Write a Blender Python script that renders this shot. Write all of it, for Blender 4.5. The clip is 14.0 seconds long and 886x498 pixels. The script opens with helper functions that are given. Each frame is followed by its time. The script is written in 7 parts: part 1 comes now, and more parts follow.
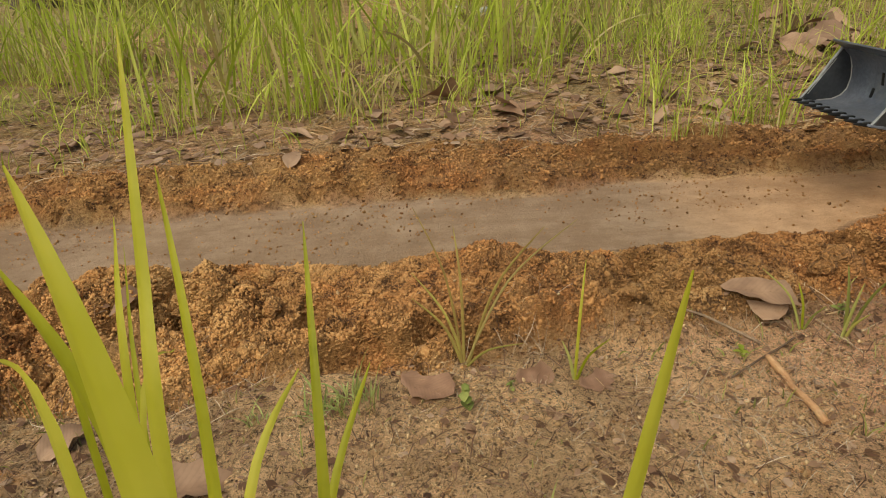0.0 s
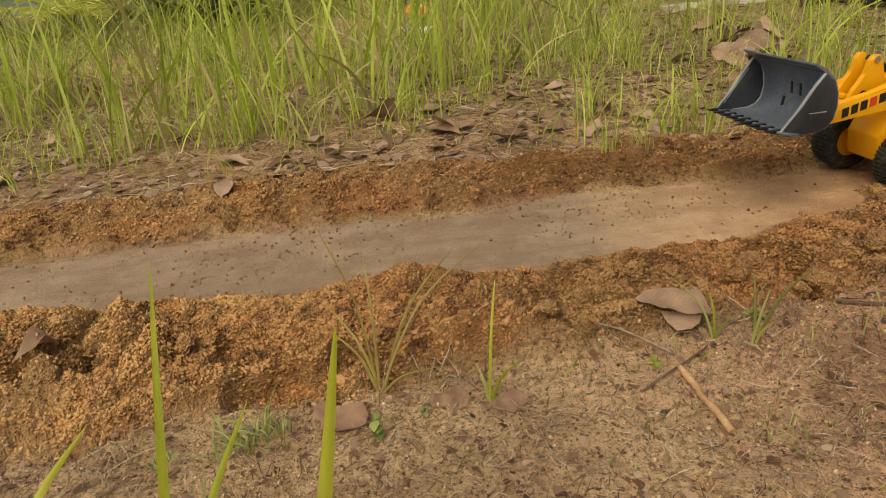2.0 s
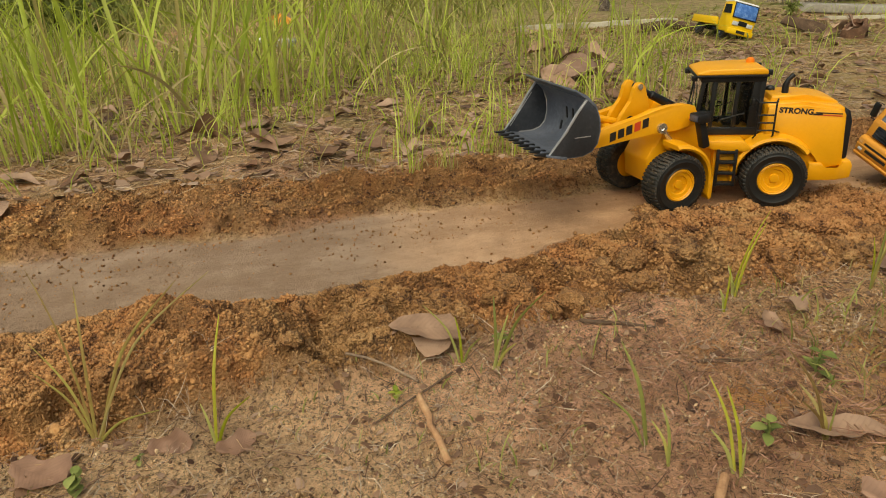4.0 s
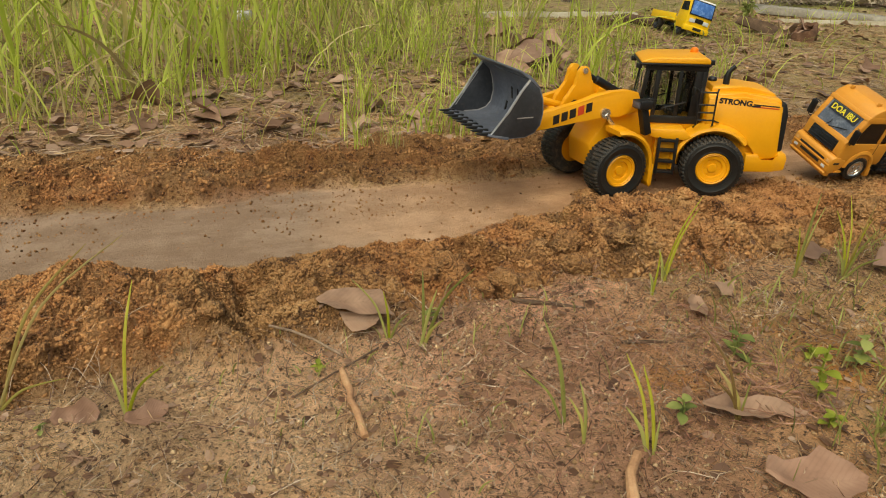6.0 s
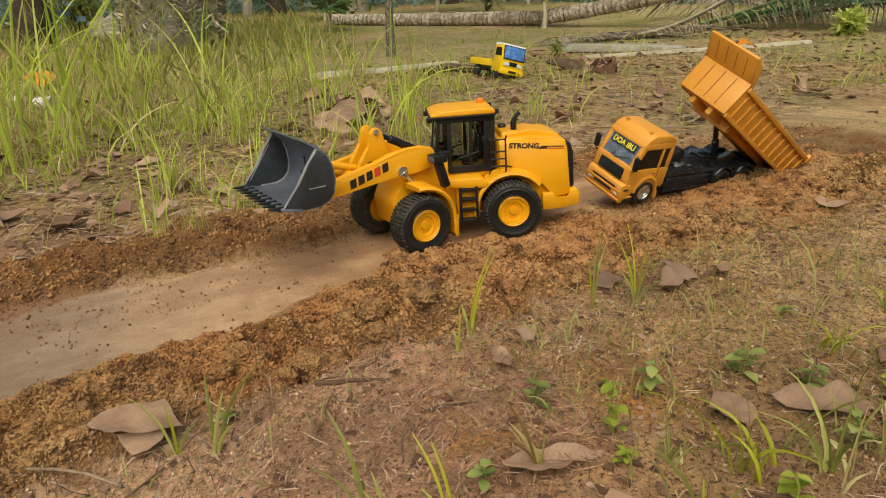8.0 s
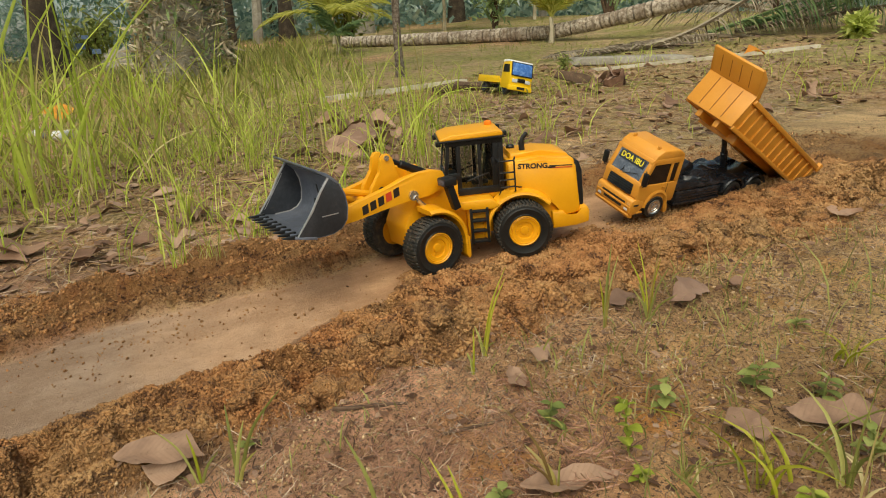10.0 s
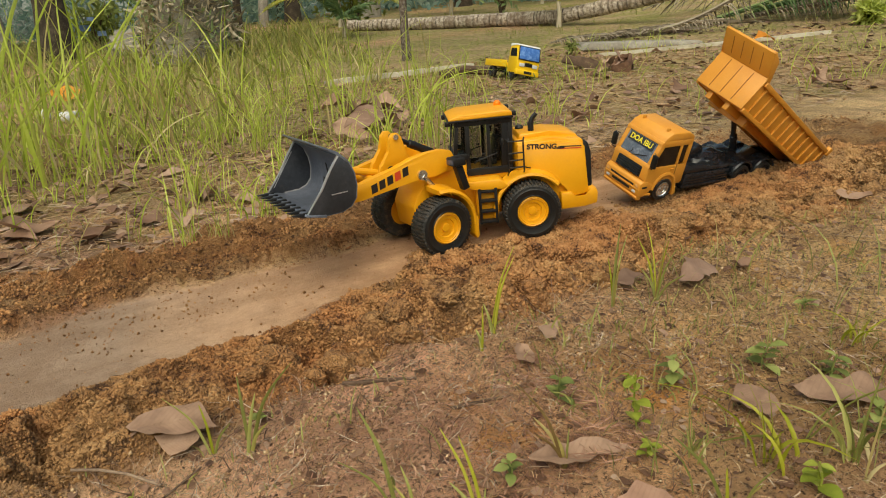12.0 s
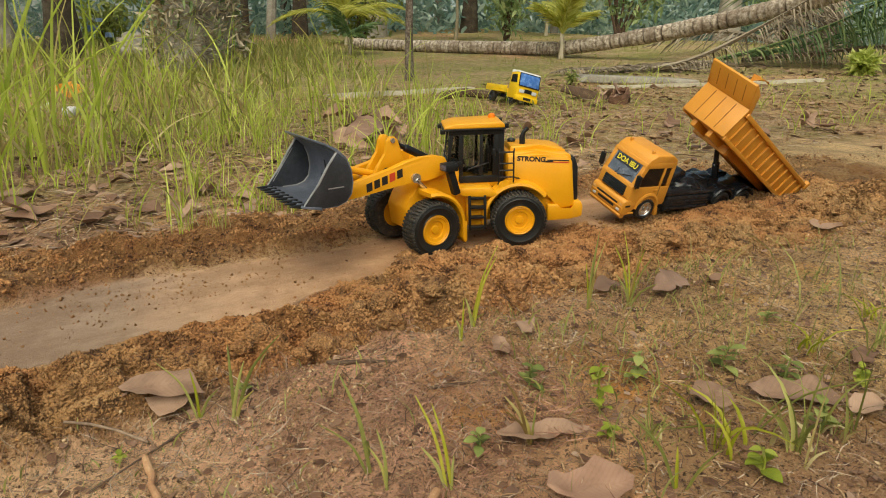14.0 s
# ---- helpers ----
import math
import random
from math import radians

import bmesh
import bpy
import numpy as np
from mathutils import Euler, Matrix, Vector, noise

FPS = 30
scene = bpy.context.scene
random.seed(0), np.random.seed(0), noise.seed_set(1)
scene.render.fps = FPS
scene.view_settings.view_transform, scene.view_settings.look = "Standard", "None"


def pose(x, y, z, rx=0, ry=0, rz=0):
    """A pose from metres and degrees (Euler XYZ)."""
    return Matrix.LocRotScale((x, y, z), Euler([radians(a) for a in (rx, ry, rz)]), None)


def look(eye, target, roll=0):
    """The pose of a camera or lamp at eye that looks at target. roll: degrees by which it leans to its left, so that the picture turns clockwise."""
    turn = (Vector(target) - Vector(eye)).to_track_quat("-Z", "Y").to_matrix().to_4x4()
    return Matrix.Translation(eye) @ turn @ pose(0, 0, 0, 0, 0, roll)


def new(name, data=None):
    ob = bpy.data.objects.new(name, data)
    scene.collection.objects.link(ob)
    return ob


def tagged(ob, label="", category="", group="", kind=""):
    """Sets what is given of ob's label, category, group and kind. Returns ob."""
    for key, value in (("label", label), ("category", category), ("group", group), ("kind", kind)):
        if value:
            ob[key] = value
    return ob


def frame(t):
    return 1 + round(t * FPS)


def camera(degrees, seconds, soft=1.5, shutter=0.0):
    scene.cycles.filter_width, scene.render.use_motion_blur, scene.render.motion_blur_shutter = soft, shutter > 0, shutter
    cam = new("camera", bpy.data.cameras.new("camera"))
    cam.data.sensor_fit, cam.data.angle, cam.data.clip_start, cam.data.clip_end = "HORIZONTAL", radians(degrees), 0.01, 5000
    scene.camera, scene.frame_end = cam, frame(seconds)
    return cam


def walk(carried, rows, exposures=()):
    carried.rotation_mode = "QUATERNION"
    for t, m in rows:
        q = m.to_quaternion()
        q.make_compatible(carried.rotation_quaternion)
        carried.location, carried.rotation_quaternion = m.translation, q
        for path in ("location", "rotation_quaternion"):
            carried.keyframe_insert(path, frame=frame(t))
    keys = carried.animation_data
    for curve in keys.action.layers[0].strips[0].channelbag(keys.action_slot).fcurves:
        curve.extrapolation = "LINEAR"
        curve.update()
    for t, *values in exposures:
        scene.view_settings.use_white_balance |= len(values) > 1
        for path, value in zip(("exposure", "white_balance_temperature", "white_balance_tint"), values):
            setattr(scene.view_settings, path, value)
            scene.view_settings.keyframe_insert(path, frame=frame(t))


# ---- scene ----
cam = camera(67.3, 14.0, 1.0)
METRES, EYE, TILT, LEAN, TURN = 0.45, 0.36, -25.0, 0.0, 0.0
ROWS = [
    (0.0, 0.0, 0.0, 0.0, 0.0, 0.0, -0.0),
    (0.5, 0.0323, -0.0081, 0.0211, -0.69, 1.93, 2.0),
    (1.0, 0.0641, 0.0035, 0.0144, -1.32, 1.26, 2.17),
    (1.5, 0.0866, 0.015, -0.0019, -1.95, 0.31, 1.59),
    (2.0, 0.1217, 0.011, 0.0126, -2.66, 1.38, 2.76),
    (2.5, 0.2063, 0.0174, 0.0262, -5.62, 1.81, 2.61),
    (3.0, 0.3368, 0.0163, 0.0378, -10.24, 2.38, 3.52),
    (5.5, 0.4575, 0.0212, 0.004, -13.64, 0.57, 3.71),
    (6.0, 0.4918, 0.0263, 0.0016, -15.85, 0.47, 2.28),
    (6.5, 0.64, 0.0113, 0.0503, -23.06, 3.68, 10.89),
    (7.0, 0.6887, 0.0098, 0.0434, -26.43, 4.16, 13.14),
    (7.5, 0.6838, 0.0159, 0.0366, -26.59, 4.09, 12.61),
    (8.0, 0.6754, 0.0161, 0.0339, -26.79, 3.51, 11.43),
    (10.5, 0.6735, -0.0152, 0.0503, -25.14, 5.4, 13.41),
    (11.0, 0.6689, -0.0071, 0.0375, -25.37, 3.93, 12.83),
    (11.5, 0.6621, -0.0159, 0.0482, -24.51, 5.18, 14.25),
    (12.0, 0.6566, -0.0099, 0.031, -24.98, 4.08, 12.69),
    (12.5, 0.6518, -0.013, 0.0221, -24.89, 4.21, 11.71),
    (13.0, 0.6243, -0.0316, 0.0137, -25.76, 6.78, 7.63),
    (13.5, 0.6055, -0.0433, -0.0262, -26.13, 5.48, 7.09),
    (14.0, 0.6178, -0.0823, -0.0465, -26.06, 5.86, 9.13),
]
walk(cam, [(t, pose(0, 0, EYE, TILT, LEAN, TURN) @ pose(METRES * x, METRES * y, METRES * z, 90 + pitch, roll, yaw)) for t, x, y, z, yaw, pitch, roll in ROWS],
     [(0.0, 0.14, 7700, 0), (6.0, 0.19, 7450, 0), (7.0, 0.25, 7350, 0), (14.0, 0.26, 7200, 0)])

# ---- light: bright overcast sky over an open clearing ----
world = bpy.data.worlds.new("sky")
scene.world = world
world.use_nodes = True
wn = world.node_tree.nodes
sky = wn.new("ShaderNodeTexSky")
sky.sky_type = "NISHITA"
sky.sun_disc = False
sky.sun_elevation, sky.sun_rotation = radians(54), radians(221)
sky.dust_density, sky.air_density = 3.0, 1.0
wn["Background"].inputs["Strength"].default_value = 0.115
world.node_tree.links.new(sky.outputs["Color"], wn["Background"].inputs["Color"])
sun = new("sun", bpy.data.lights.new("sun", "SUN"))
sun.data.energy, sun.data.angle, sun.data.color = 2.6, radians(75), (1.0, 0.93, 0.82)
sun.matrix_world = look((-0.3, -0.5, 2.52), (0.9, 0.88, 0.0))

# ---- materials ----
def node_mat(name):
    m = bpy.data.materials.new(name)
    m.use_nodes = True
    return m, m.node_tree.nodes, m.node_tree.links, m.node_tree.nodes["Principled BSDF"]


def noise_tex(n, l, coord, scale, detail=4.0, rough=0.6, dist=0.0):
    t = n.new("ShaderNodeTexNoise")
    t.inputs["Scale"].default_value, t.inputs["Detail"].default_value = scale, detail
    t.inputs["Roughness"].default_value, t.inputs["Distortion"].default_value = rough, dist
    l.new(coord, t.inputs["Vector"])
    return t.outputs["Fac"]


def ramp(n, l, fac, stops):
    r = n.new("ShaderNodeValToRGB")
    els = r.color_ramp.elements
    while len(els) < len(stops):
        els.new(0.5)
    for e, (p, c) in zip(els, stops):
        e.position, e.color = p, (*c, 1.0)
    l.new(fac, r.inputs["Fac"])
    return r.outputs["Color"]


def mix_rgb(n, l, fac, a, b, mode="MIX"):
    m = n.new("ShaderNodeMix")
    m.data_type, m.blend_type = "RGBA", mode
    for sock, v in ((m.inputs[0], fac), (m.inputs[6], a), (m.inputs[7], b)):
        if isinstance(v, (int, float)):
            sock.default_value = v
        elif isinstance(v, tuple):
            sock.default_value = (*v, 1.0)
        else:
            l.new(v, sock)
    return m.outputs[2]


def math_node(n, l, op, a, b=0.0):
    m = n.new("ShaderNodeMath")
    m.operation = op
    for sock, v in zip(m.inputs, (a, b)):
        if isinstance(v, (int, float)):
            sock.default_value = v
        else:
            l.new(v, sock)
    return m.outputs[0]


def bumped(n, l, bsdf, height, strength, distance):
    b = n.new("ShaderNodeBump")
    b.inputs["Strength"].default_value, b.inputs["Distance"].default_value = strength, distance
    l.new(height, b.inputs["Height"])
    l.new(b.outputs["Normal"], bsdf.inputs["Normal"])


def clay_colour(n, l, co, tone):
    """Crumbled clay: brown to orange by tone, the darkest tone standing in for shaded crevices, drifting between
    reddish, ochre and dark earth from place to place.
    """
    clay = ramp(n, l, tone, ((0.40, (0.070, 0.029, 0.011)), (0.47, (0.28, 0.135, 0.052)), (0.55, (0.37, 0.188, 0.074)), (0.66, (0.46, 0.262, 0.116))))
    drift = ramp(n, l, noise_tex(n, l, co, 5.5, 4.0, 0.6, 0.3), ((0.40, (1.04, 0.93, 0.88)), (0.50, (1.0, 1.0, 1.0)), (0.62, (1.0, 1.08, 1.16))))
    clay = mix_rgb(n, l, 1.0, clay, drift, "MULTIPLY")
    pressed = ramp(n, l, noise_tex(n, l, co, 12.0, 3.0, 0.5, 0.2), ((0.56, (0.0, 0.0, 0.0)), (0.63, (0.35, 0.35, 0.35))))
    clay = mix_rgb(n, l, pressed, clay, (0.46, 0.265, 0.115))
    sep = n.new("ShaderNodeSeparateXYZ")
    l.new(co, sep.inputs[0])
    # along the bank the soil goes from pale yellow through red to olive brown and red again
    pale = ramp(n, l, math_node(n, l, "ADD", sep.outputs["X"], math_node(n, l, "MULTIPLY", noise_tex(n, l, co, 11.0, 4.0), 0.5)), ((0.02, (1.50, 1.54, 1.48)), (0.16, (1.28, 1.28, 1.24)), (0.36, (1.20, 1.13, 1.06)), (0.50, (0.92, 0.90, 0.84)), (0.64, (0.94, 0.88, 0.80)), (0.80, (1.02, 0.98, 0.93)), (1.0, (1.03, 1.06, 1.04))))
    return mix_rgb(n, l, 1.0, clay, pale, "MULTIPLY")


def surface(name, dark, mid, light, scale, rough=0.7, fine=8.0, bump=0.3, depth=0.001, metal=0.0, spec=0.5, island=0.0, dust=None, dust_amount=0.0, grains=0.0, clay=False):
    """Three-tone surface with coarse blotches, fine grain and relief; optional dust settled on it in patches."""
    m, n, l, b = node_mat(name)
    co = n.new("ShaderNodeNewGeometry").outputs["Position"]
    big = noise_tex(n, l, co, scale, 3.0)
    small = noise_tex(n, l, co, scale * fine, 6.0, 0.7)
    fac = math_node(n, l, "ADD", math_node(n, l, "MULTIPLY", big, 0.6), math_node(n, l, "MULTIPLY", small, 0.4))
    if island:
        geo = n.new("ShaderNodeNewGeometry")
        fac = math_node(n, l, "ADD", fac, math_node(n, l, "MULTIPLY", math_node(n, l, "SUBTRACT", geo.outputs["Random Per Island"], 0.5), island))
        info = n.new("ShaderNodeObjectInfo")
        fac = math_node(n, l, "ADD", fac, math_node(n, l, "MULTIPLY", math_node(n, l, "SUBTRACT", info.outputs["Random"], 0.5), island * 0.6))
    col = clay_colour(n, l, co, fac) if clay else ramp(n, l, fac, ((0.3, dark), (0.5, mid), (0.7, light)))
    if dust:
        patch = noise_tex(n, l, co, scale * 2.3, 6.0, 0.75)
        mask = ramp(n, l, patch, ((0.62 - 0.3 * dust_amount, (0, 0, 0)), (0.75 - 0.1 * dust_amount, (dust_amount,) * 3)))
        col = mix_rgb(n, l, mask, col, dust)
    l.new(col, b.inputs["Base Color"])
    b.inputs["Roughness"].default_value, b.inputs["Metallic"].default_value = rough, metal
    b.inputs["Specular IOR Level"].default_value = spec
    if grains:
        cells = n.new("ShaderNodeTexVoronoi")
        cells.inputs["Scale"].default_value = grains
        l.new(co, cells.inputs["Vector"])
        small = math_node(n, l, "SUBTRACT", math_node(n, l, "MULTIPLY", small, 0.5), cells.outputs["Distance"])
    if bump:
        bumped(n, l, b, small, bump, depth)
    return m


def leaf_surface(name, dark, mid, light, scale, rough=0.5, translucence=0.35, veins=0.0, straw=0.0):
    """Thin leaves: two-scale colour, a change from plant to plant, and light coming through."""
    m, n, l, b = node_mat(name)
    geo = n.new("ShaderNodeNewGeometry")
    chance = math_node(n, l, "FRACT", math_node(n, l, "ADD", geo.outputs["Random Per Island"], n.new("ShaderNodeObjectInfo").outputs["Random"]))
    fac = math_node(n, l, "ADD", math_node(n, l, "MULTIPLY", noise_tex(n, l, geo.outputs["Position"], scale, 4.0), 0.55),
                    math_node(n, l, "MULTIPLY", chance, 0.45))
    col = ramp(n, l, fac, ((0.28, dark), (0.5, mid), (0.75, light)))
    if straw:
        pick_dry = ramp(n, l, math_node(n, l, "FRACT", math_node(n, l, "MULTIPLY", chance, 7.13)), ((1.0 - straw - 0.02, (0, 0, 0)), (1.0 - straw, (0.85, 0.85, 0.85))))
        col = mix_rgb(n, l, pick_dry, col, (0.46, 0.36, 0.15))
    if veins:
        # ribs run out from the midrib, spots of rot over them
        sep = n.new("ShaderNodeSeparateXYZ")
        l.new(n.new("ShaderNodeTexCoord").outputs["Object"], sep.inputs[0])
        away = math_node(n, l, "ABSOLUTE", sep.outputs["Y"])
        run = math_node(n, l, "SUBTRACT", math_node(n, l, "MULTIPLY", sep.outputs["X"], 15.0), math_node(n, l, "MULTIPLY", away, 13.0))
        rib = math_node(n, l, "POWER", math_node(n, l, "ABSOLUTE", math_node(n, l, "SINE", math_node(n, l, "MULTIPLY", run, 3.1416))), 0.35)
        mid_rib = ramp(n, l, away, ((0.004, (0.6, 0.6, 0.6)), (0.016, (1, 1, 1))))
        tone = math_node(n, l, "ADD", 1.0 - veins, math_node(n, l, "MULTIPLY", math_node(n, l, "MULTIPLY", rib, mid_rib), veins))
        col = mix_rgb(n, l, 1.0, col, tone, "MULTIPLY")
        rot = ramp(n, l, noise_tex(n, l, geo.outputs["Position"], 130.0, 6.0, 0.75), ((0.60, (0, 0, 0)), (0.68, (0.6, 0.6, 0.6))))
        col = mix_rgb(n, l, rot, col, (0.13, 0.07, 0.04))
        bumped(n, l, b, rib, 0.25, 0.0006)
    l.new(col, b.inputs["Base Color"])
    b.inputs["Roughness"].default_value = rough
    b.inputs["Specular IOR Level"].default_value = 0.3
    tr = n.new("ShaderNodeBsdfTranslucent")
    l.new(col, tr.inputs["Color"])
    mx = n.new("ShaderNodeMixShader")
    mx.inputs[0].default_value = translucence
    l.new(b.outputs[0], mx.inputs[1])
    l.new(tr.outputs[0], mx.inputs[2])
    l.new(mx.outputs[0], n["Material Output"].inputs["Surface"])
    return m


def ground_surface():
    m, n, l, b = node_mat("earth")
    co = n.new("ShaderNodeNewGeometry").outputs["Position"]

    def zone(name):
        a = n.new("ShaderNodeAttribute")
        a.attribute_name = name
        return a.outputs["Fac"]
    big = noise_tex(n, l, co, 4.0, 4.0)
    med = noise_tex(n, l, co, 22.0, 6.0, 0.7)
    fine = noise_tex(n, l, co, 160.0, 6.0, 0.75)
    grit = noise_tex(n, l, co, 520.0, 3.0, 0.7)
    # bare litter-strewn earth: ochre, grey-pink and dark specks, the darkest tone also standing in for shaded crevices
    f1 = math_node(n, l, "ADD", math_node(n, l, "MULTIPLY", med, 0.5), math_node(n, l, "MULTIPLY", fine, 0.5))
    earth = ramp(n, l, f1, ((0.41, (0.045, 0.024, 0.012)), (0.47, (0.29, 0.164, 0.076)), (0.52, (0.55, 0.345, 0.178)), (0.60, (0.88, 0.655, 0.42))))
    warm = ramp(n, l, big, ((0.40, (0.52, 0.36, 0.23)), (0.62, (0.46, 0.22, 0.085))))
    earth = mix_rgb(n, l, 0.38, earth, warm)
    rust = ramp(n, l, noise_tex(n, l, co, 13.0, 5.0, 0.7, 0.4), ((0.53, (0.0, 0.0, 0.0)), (0.62, (0.8, 0.8, 0.8))))
    earth = mix_rgb(n, l, rust, earth, (0.58, 0.26, 0.075))
    rose = ramp(n, l, noise_tex(n, l, co, 4.5, 6.0, 0.65, 0.3), ((0.42, (0.0, 0.0, 0.0)), (0.55, (0.85, 0.85, 0.85))))
    rose = math_node(n, l, "MULTIPLY", rose, ramp(n, l, fine, ((0.40, (0.25, 0.25, 0.25)), (0.55, (1.0, 1.0, 1.0)))))
    earth = mix_rgb(n, l, rose, earth, (0.72, 0.42, 0.29))
    dusty = ramp(n, l, noise_tex(n, l, co, 3.2, 7.0, 0.7, 0.3), ((0.48, (0.0, 0.0, 0.0)), (0.60, (0.6, 0.6, 0.6))))
    earth = mix_rgb(n, l, math_node(n, l, "MULTIPLY", dusty, ramp(n, l, fine, ((0.42, (0.15, 0.15, 0.15)), (0.52, (1.0, 1.0, 1.0))))), earth, (0.74, 0.53, 0.28))
    moss = ramp(n, l, noise_tex(n, l, co, 5.0, 7.0, 0.75, 0.5), ((0.54, (0.0, 0.0, 0.0)), (0.64, (0.45, 0.45, 0.45))))
    earth = mix_rgb(n, l, moss, earth, (0.50, 0.36, 0.10))
    # stains of other soils: a rosy one by the sticks, yellow ones up the slope, two small rusty ones
    wander = n.new("ShaderNodeVectorMath")
    wander.operation = "ADD"
    l.new(co, wander.inputs[0])
    shaker = n.new("ShaderNodeTexNoise")
    shaker.inputs["Scale"].default_value, shaker.inputs["Detail"].default_value = 9.0, 5.0
    l.new(co, shaker.inputs["Vector"])
    shrink = n.new("ShaderNodeVectorMath")
    shrink.operation = "SCALE"
    shrink.inputs["Scale"].default_value = 0.28
    l.new(shaker.outputs["Color"], shrink.inputs[0])
    l.new(shrink.outputs[0], wander.inputs[1])
    for centre, inner, outer, amount, soil in (((0.68, 0.58, 0.18), 0.18, 0.42, 0.95, (0.80, 0.435, 0.295)), ((1.25, 0.62, 0.22), 0.18, 0.50, 0.55, (0.80, 0.53, 0.24)), ((0.86, 0.50, 0.20), 0.10, 0.30, 0.5, (0.74, 0.47, 0.17)), ((0.86, 0.53, 0.22), 0.02, 0.07, 0.85, (0.62, 0.24, 0.045)), ((0.68, 0.56, 0.20), 0.02, 0.05, 0.7, (0.62, 0.27, 0.07)), ((0.16, 0.58, 0.15), 0.18, 0.50, 0.85, (0.86, 0.58, 0.35)), ((2.3, 1.3, 0.3), 0.5, 1.1, 0.75, (0.80, 0.60, 0.32))):
        away = n.new("ShaderNodeVectorMath")
        away.operation = "DISTANCE"
        l.new(wander.outputs[0], away.inputs[0])
        away.inputs[1].default_value = centre
        stain = ramp(n, l, away.outputs["Value"], ((inner, (amount,) * 3), (outer, (0.0, 0.0, 0.0))))
        stain = math_node(n, l, "MULTIPLY", stain, ramp(n, l, fine, ((0.38, (0.2, 0.2, 0.2)), (0.52, (1.0, 1.0, 1.0)))))
        earth = mix_rgb(n, l, stain, earth, soil)
    tone = ramp(n, l, noise_tex(n, l, co, 6.0, 4.0, 0.6, 0.5), ((0.38, (0.74, 0.71, 0.68)), (0.60, (1.22, 1.20, 1.16))))
    earth = mix_rgb(n, l, 1.0, earth, tone, "MULTIPLY")
    specks = ramp(n, l, noise_tex(n, l, co, 230.0, 5.0, 0.8), ((0.41, (0.85, 0.85, 0.85)), (0.455, (0.0, 0.0, 0.0))))
    earth = mix_rgb(n, l, specks, earth, (0.05, 0.028, 0.014))
    # packed wheel track
    f2 = math_node(n, l, "ADD", math_node(n, l, "MULTIPLY", big, 0.35), math_node(n, l, "ADD", math_node(n, l, "MULTIPLY", med, 0.4), math_node(n, l, "MULTIPLY", grit, 0.25)))
    mp = n.new("ShaderNodeMapping")
    mp.inputs["Scale"].default_value = (3.0, 34.0, 1.0)
    l.new(co, mp.inputs["Vector"])
    streak = noise_tex(n, l, mp.outputs["Vector"], 1.0, 5.0, 0.65)
    f2 = math_node(n, l, "ADD", math_node(n, l, "MULTIPLY", f2, 0.8), math_node(n, l, "MULTIPLY", streak, 0.2))
    packed = ramp(n, l, f2, ((0.37, (0.19, 0.128, 0.085)), (0.47, (0.25, 0.176, 0.120)), (0.57, (0.35, 0.262, 0.190))))
    dirt = ramp(n, l, noise_tex(n, l, co, 9.0, 6.0, 0.75, 0.6), ((0.54, (0.0, 0.0, 0.0)), (0.66, (0.28, 0.28, 0.28))))
    packed = mix_rgb(n, l, dirt, packed, (0.17, 0.10, 0.052))
    # sandier, warmer soil up the track, its colour brightened further against the loader's shade
    where = n.new("ShaderNodeSeparateXYZ")
    l.new(co, where.inputs[0])
    sandy_lift = ramp(n, l, math_node(n, l, "ADD", where.outputs["X"], math_node(n, l, "MULTIPLY", big, 0.4)), ((0.50, (1.08, 1.02, 1.0)), (0.80, (1.80, 1.46, 1.16))))
    packed = mix_rgb(n, l, 1.0, packed, sandy_lift, "MULTIPLY")
    # crumbled wet clay
    f3 = math_node(n, l, "ADD", math_node(n, l, "MULTIPLY", med, 0.45), math_node(n, l, "MULTIPLY", fine, 0.55))
    clay = clay_colour(n, l, co, f3)
    col = mix_rgb(n, l, zone("track"), earth, packed)
    col = mix_rgb(n, l, zone("loose"), col, clay)
    far = ramp(n, l, noise_tex(n, l, co, 1.7, 7.0, 0.75), ((0.40, (0.44, 0.32, 0.18)), (0.49, (0.36, 0.30, 0.135)), (0.58, (0.27, 0.27, 0.08))))
    far = mix_rgb(n, l, 1.0, far, ramp(n, l, med, ((0.38, (0.62, 0.58, 0.55)), (0.50, (1.0, 1.0, 1.0)), (0.62, (1.25, 1.25, 1.25)))), "MULTIPLY")
    col = mix_rgb(n, l, zone("green"), col, far)
    l.new(col, b.inputs["Base Color"])
    b.inputs["Roughness"].default_value = 0.9
    b.inputs["Specular IOR Level"].default_value = 0.25
    h = math_node(n, l, "ADD", fine, math_node(n, l, "MULTIPLY", grit, 0.5))
    # grains of clay stuck together
    cells = n.new("ShaderNodeTexVoronoi")
    cells.inputs["Scale"].default_value = 420.0
    l.new(co, cells.inputs["Vector"])
    h = math_node(n, l, "SUBTRACT", h, math_node(n, l, "MULTIPLY", math_node(n, l, "MULTIPLY", cells.outputs["Distance"], zone("loose")), 0.55))
    amt = math_node(n, l, "SUBTRACT", 1.0, math_node(n, l, "MULTIPLY", zone("track"), 0.75))
    bumped(n, l, b, math_node(n, l, "MULTIPLY", h, amt), 1.0, 0.013)
    return m


def plain(name, col, rough=0.5, metal=0.0, spec=0.5):
    m, n, l, b = node_mat(name)
    b.inputs["Base Color"].default_value = (*col, 1)
    b.inputs["Roughness"].default_value, b.inputs["Metallic"].default_value = rough, metal
    b.inputs["Specular IOR Level"].default_value = spec
    return m


